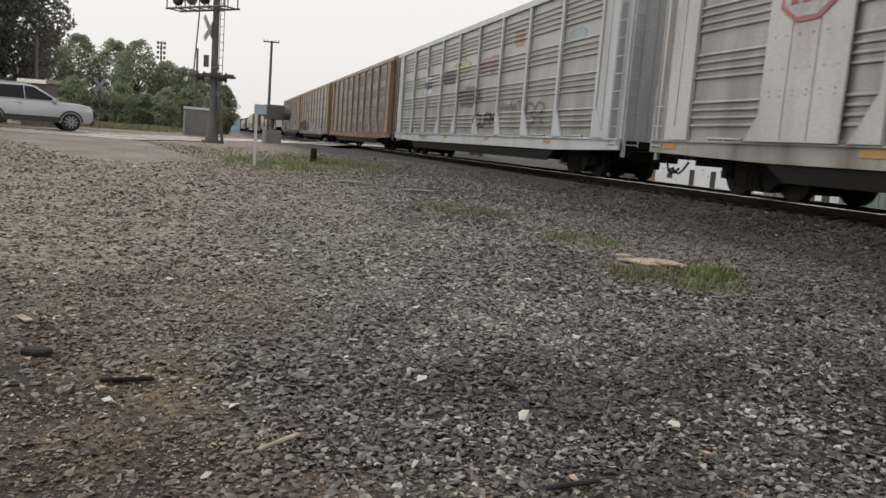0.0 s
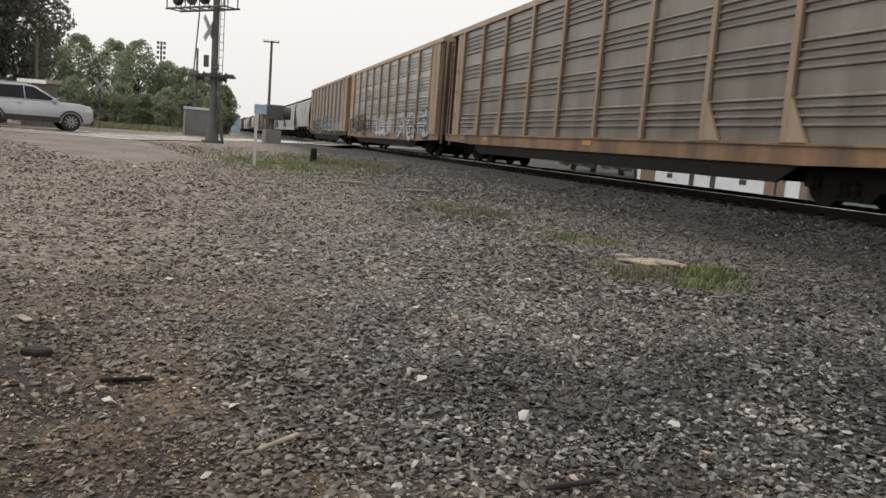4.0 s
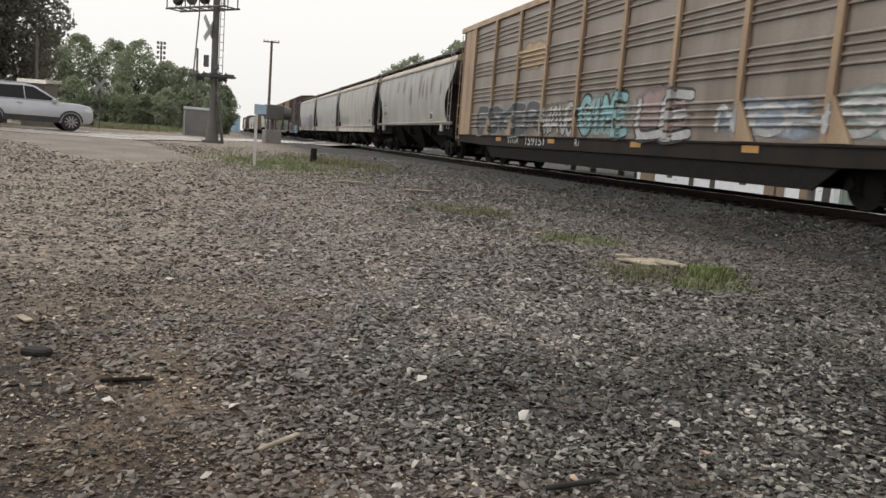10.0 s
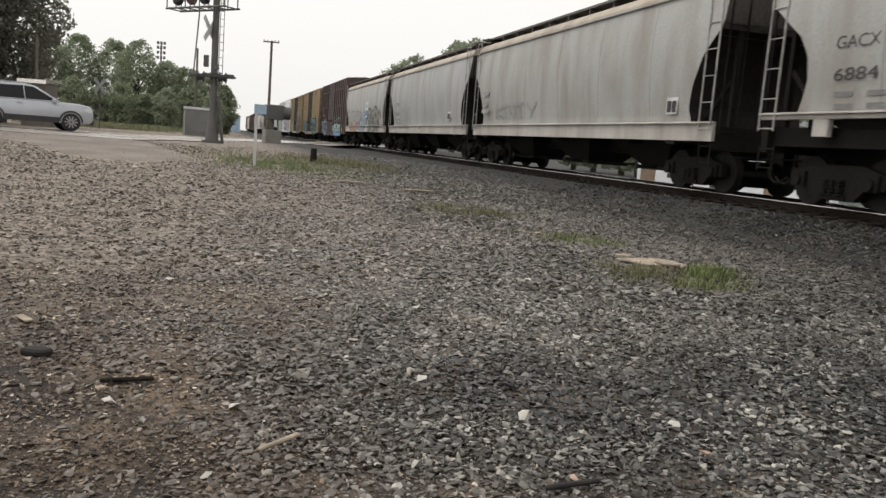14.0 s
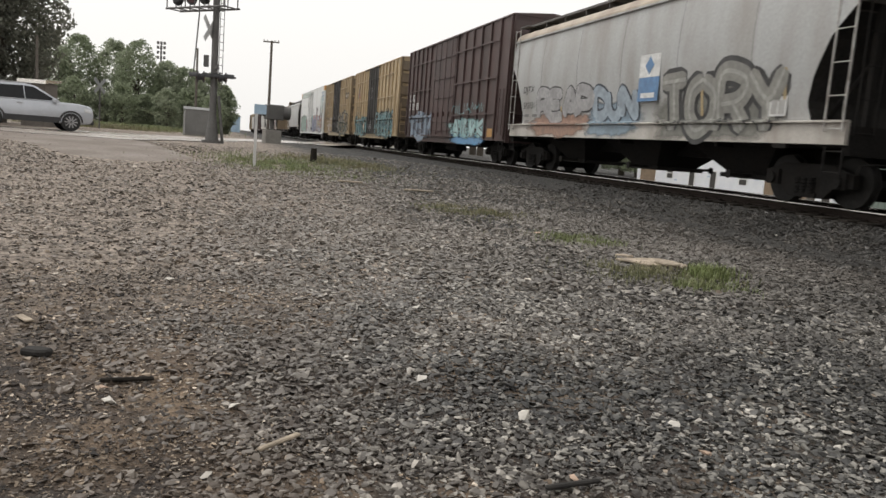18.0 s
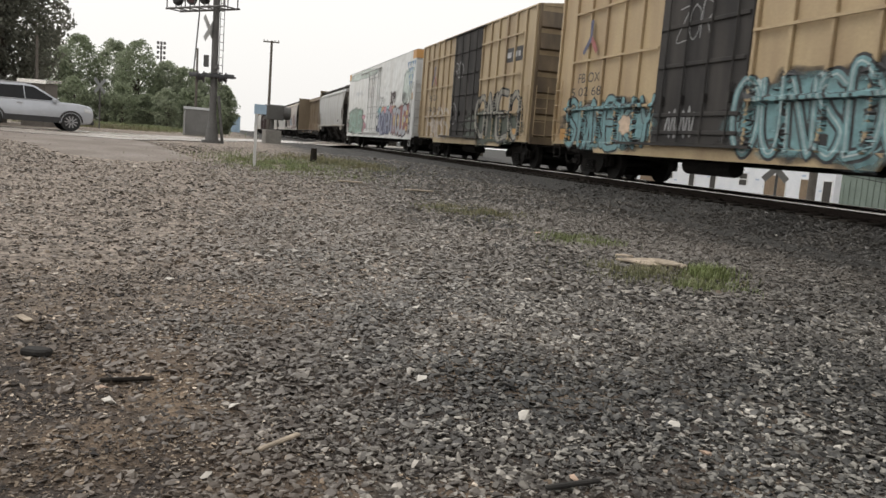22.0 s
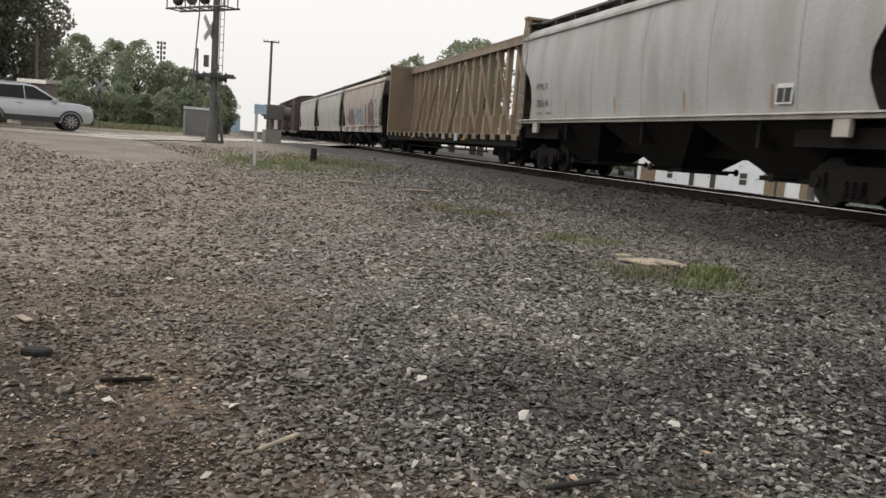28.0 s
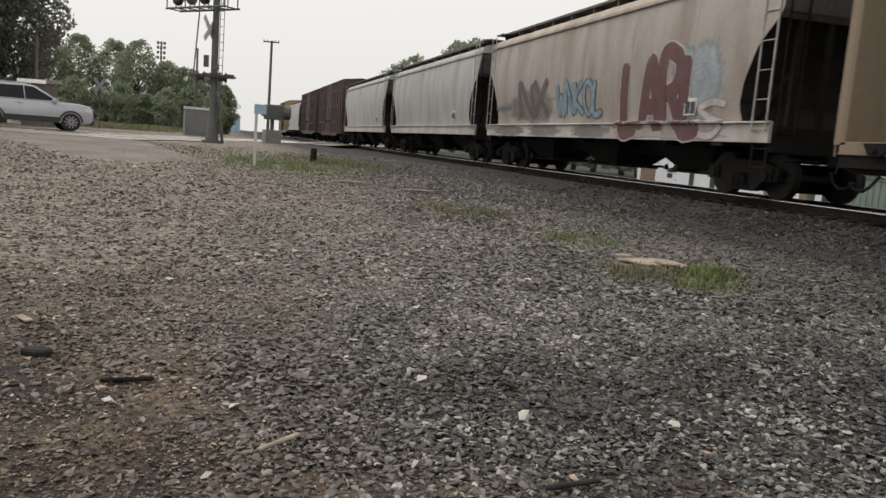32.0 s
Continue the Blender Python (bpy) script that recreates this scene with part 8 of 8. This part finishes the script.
fork_logo(B3, -95.9, 3.85)
fork_logo(B2, -78.9, 3.9)
graffiti(B3, -89.0, -84.0, 0.95, 2.75, "OMEO", ink("bone", (0.24, 0.225, 0.18)), BLACKI, S_B3, 0.18, 0.07, seed=47)
graffiti(B3, -92.4, -91.0, 3.5, 4.2, "RD", ink("chalk", (0.26, 0.26, 0.26)), None, S_B3, 0.045, seed=50)
cloud(B3, -90.6, -84.0, 0.75, 2.1, ink("murky_green", (0.045, 0.06, 0.04)), S_B3, seed=56)
graffiti(B3, -97.0, -93.1, 0.85, 2.35, "HWBS", ink("sand", (0.46, 0.38, 0.30)), None, S_B3, 0.17, 0.05, seed=48)
graffiti(B3, -92.6, -91.6, 1.5, 2.5, "0", ink("chalk", (0.26, 0.26, 0.26)), None, S_B3, 0.05, seed=49)
for car in (B1, B2, B3):
    x0 = {B1: -49.0, B2: -80.6, B3: -84.8}[car]
    plate(car, x0, x0 + 0.7, 1.02, 1.35, PL_ORANGE, -1.512, "placard", "orange placard")

# refrigerator car
def reefer_side(x, z):
    return -1.585 if (-2.4 < x < 1.6 and 1.06 < z < 5.24) else (-1.532 if z < 0.90 else -1.503)


cloud(B4, -122.6, -114.6, 0.90, 2.6, PINK, reefer_side, 0.003, 61)
cloud(B4, -122.6, -115.4, 0.90, 2.9, ink("washed_green", (0.17, 0.25, 0.20)), reefer_side, 0.007, 62)
cloud(B4, -122.6, -110.0, 4.9, 5.5, ink("green_tint", (0.46, 0.54, 0.49)), reefer_side, 0.003, 75)
cloud(B4, -103.2, -100.7, 2.6, 4.7, ink("green_tint", (0.46, 0.54, 0.49)), reefer_side, 0.003, 76)
graffiti(B4, -122.0, -116.2, 1.0, 2.6, "SALE", ink("mint", (0.20, 0.33, 0.27)), GREEN, reefer_side, 0.30, 0.06, seed=61)
for i, (x, m) in enumerate(((-109.5, CYAN), (-108.6, ORANGEI), (-107.8, PINK), (-107.0, CYAN), (-106.2, PINK), (-105.4, ORANGEI))):
    cloud(B4, x - 0.6, x + 0.6, 2.0, 2.75, m, reefer_side, 0.003 + 0.0006 * i, 63 + i)
cloud(B4, -110.2, -105.2, 0.90, 2.4, ink("indigo", (0.055, 0.065, 0.15)), reefer_side, 0.008, 70)
graffiti(B4, -110.0, -105.6, 0.95, 2.42, "AZIPN", ink("lavender", (0.24, 0.26, 0.36)), BLACKI, reefer_side, 0.25, 0.06, seed=62)
cloud(B4, -105.9, -104.2, 0.90, 2.6, ink("dusky_rose", (0.28, 0.13, 0.14)), reefer_side, 0.0095, 72)
cloud(B4, -104.4, -101.0, 0.90, 2.75, ink("brick_red", (0.25, 0.062, 0.052)), reefer_side, 0.011, 71)
for i, (x, z) in enumerate(((-101.75, 1.3), (-101.55, 1.75), (-101.75, 2.2))):
    cloud(B4, x - 0.2, x + 0.25, z - 0.14, z + 0.18, YELLOW, reefer_side, 0.013, 80 + i)
for i, (x, z) in enumerate(((-101.0, 1.15), (-100.95, 1.6), (-101.0, 2.05))):
    cloud(B4, x - 0.22, x + 0.18, z - 0.12, z + 0.14, BLACKI, reefer_side, 0.012, 84 + i)
graffiti(B4, -105.5, -101.7, 1.0, 2.6, "TOLE", ink("ice", (0.31, 0.34, 0.38)), BLACKI, reefer_side, 0.31, 0.12, seed=64)
for x in (-105.0, -103.9, -102.6):
    plate(B4, x, x + 0.25, 1.5, 2.1, YELLOW, -1.53, "paint_bar")
graffiti(B4, -106.5, -105.0, 2.75, 3.6, "309", ink("dark_brown", (0.07, 0.04, 0.04)), None, reefer_side, 0.17, seed=65)
graffiti(B4, -109.8, -108.4, 2.7, 3.4, "OM", ink("tag_dark", (0.10, 0.10, 0.10)), None, reefer_side, 0.05, seed=66)
graffiti(B4, -113.6, -111.5, 3.4, 4.1, "SACK", ink("tag_brown", (0.30, 0.25, 0.24)), None, reefer_side, 0.05, seed=67)
graffiti(B4, -103.2, -101.5, 2.72, 3.5, "~V", ink("tag_dark", (0.10, 0.10, 0.10)), None, reefer_side, 0.07, seed=68)
graffiti(B4, -119.0, -116.5, 3.7, 4.1, "~~", ink("tag_blue", (0.36, 0.42, 0.50)), None, reefer_side, 0.05, seed=69)
cB4 = (-122.9 - 100.4) / 2
for i in range(5):                          # a wedge of blue and pale triangles
    z = 3.25 + i * 0.36
    for j in range(i + 1):
        x = -101.35 + (j - i / 2) * 0.40 - cB4
        bm = bmesh.new()
        prism(bm, [(x, z), (x + 0.19, z + 0.34), (x - 0.19, z + 0.34)], -1.509, -1.503, "y")
        part("triangle", bm, ink("check_blue", (0.12, 0.24, 0.42)) if (i + j) % 3 else ink("check_green", (0.20, 0.32, 0.30)), B4)
plate(B4, -101.0, -100.62, 2.95, 3.28, PL_ORANGE, -1.506, "placard", "orange placard")

# centre-beam
plate(C1, -149.45, -148.95, 0.82, 1.14, PALE, -1.59, "placard", "pale framed notice plate")
for i, m in enumerate((PL_ORANGE, OLIVE, ink("faded_red", (0.32, 0.20, 0.18)), PL_ORANGE)):
    plate(C1, -158.0 + i * 3.1, -157.4 + i * 3.1, 0.86, 1.06, m, -1.508, "reflector")


# ---- what moves ----
def motions():
    for car, place in PLACED:
        walk(car, [(float(t), pose(place + travel(t), YC, 0)) for t in range(33)])
    start = travel(0)
    turns = []
    for i in range(481):
        t = i / 15
        a = math.degrees((travel(t) - start) / W_R)
        turns.append((t, a % 360))
    # all wheels roll alike: one set of keys serves every wheelset
    first = WHEELSETS[0]
    walk(first, [(t, pose(0, 0, W_R, 0, a, 0)) for t, a in turns])
    for w in WHEELSETS[1:]:
        w.rotation_mode = "QUATERNION"
        w.animation_data_create()
        w.animation_data.action = first.animation_data.action
        w.animation_data.action_slot = first.animation_data.action_slot


motions()
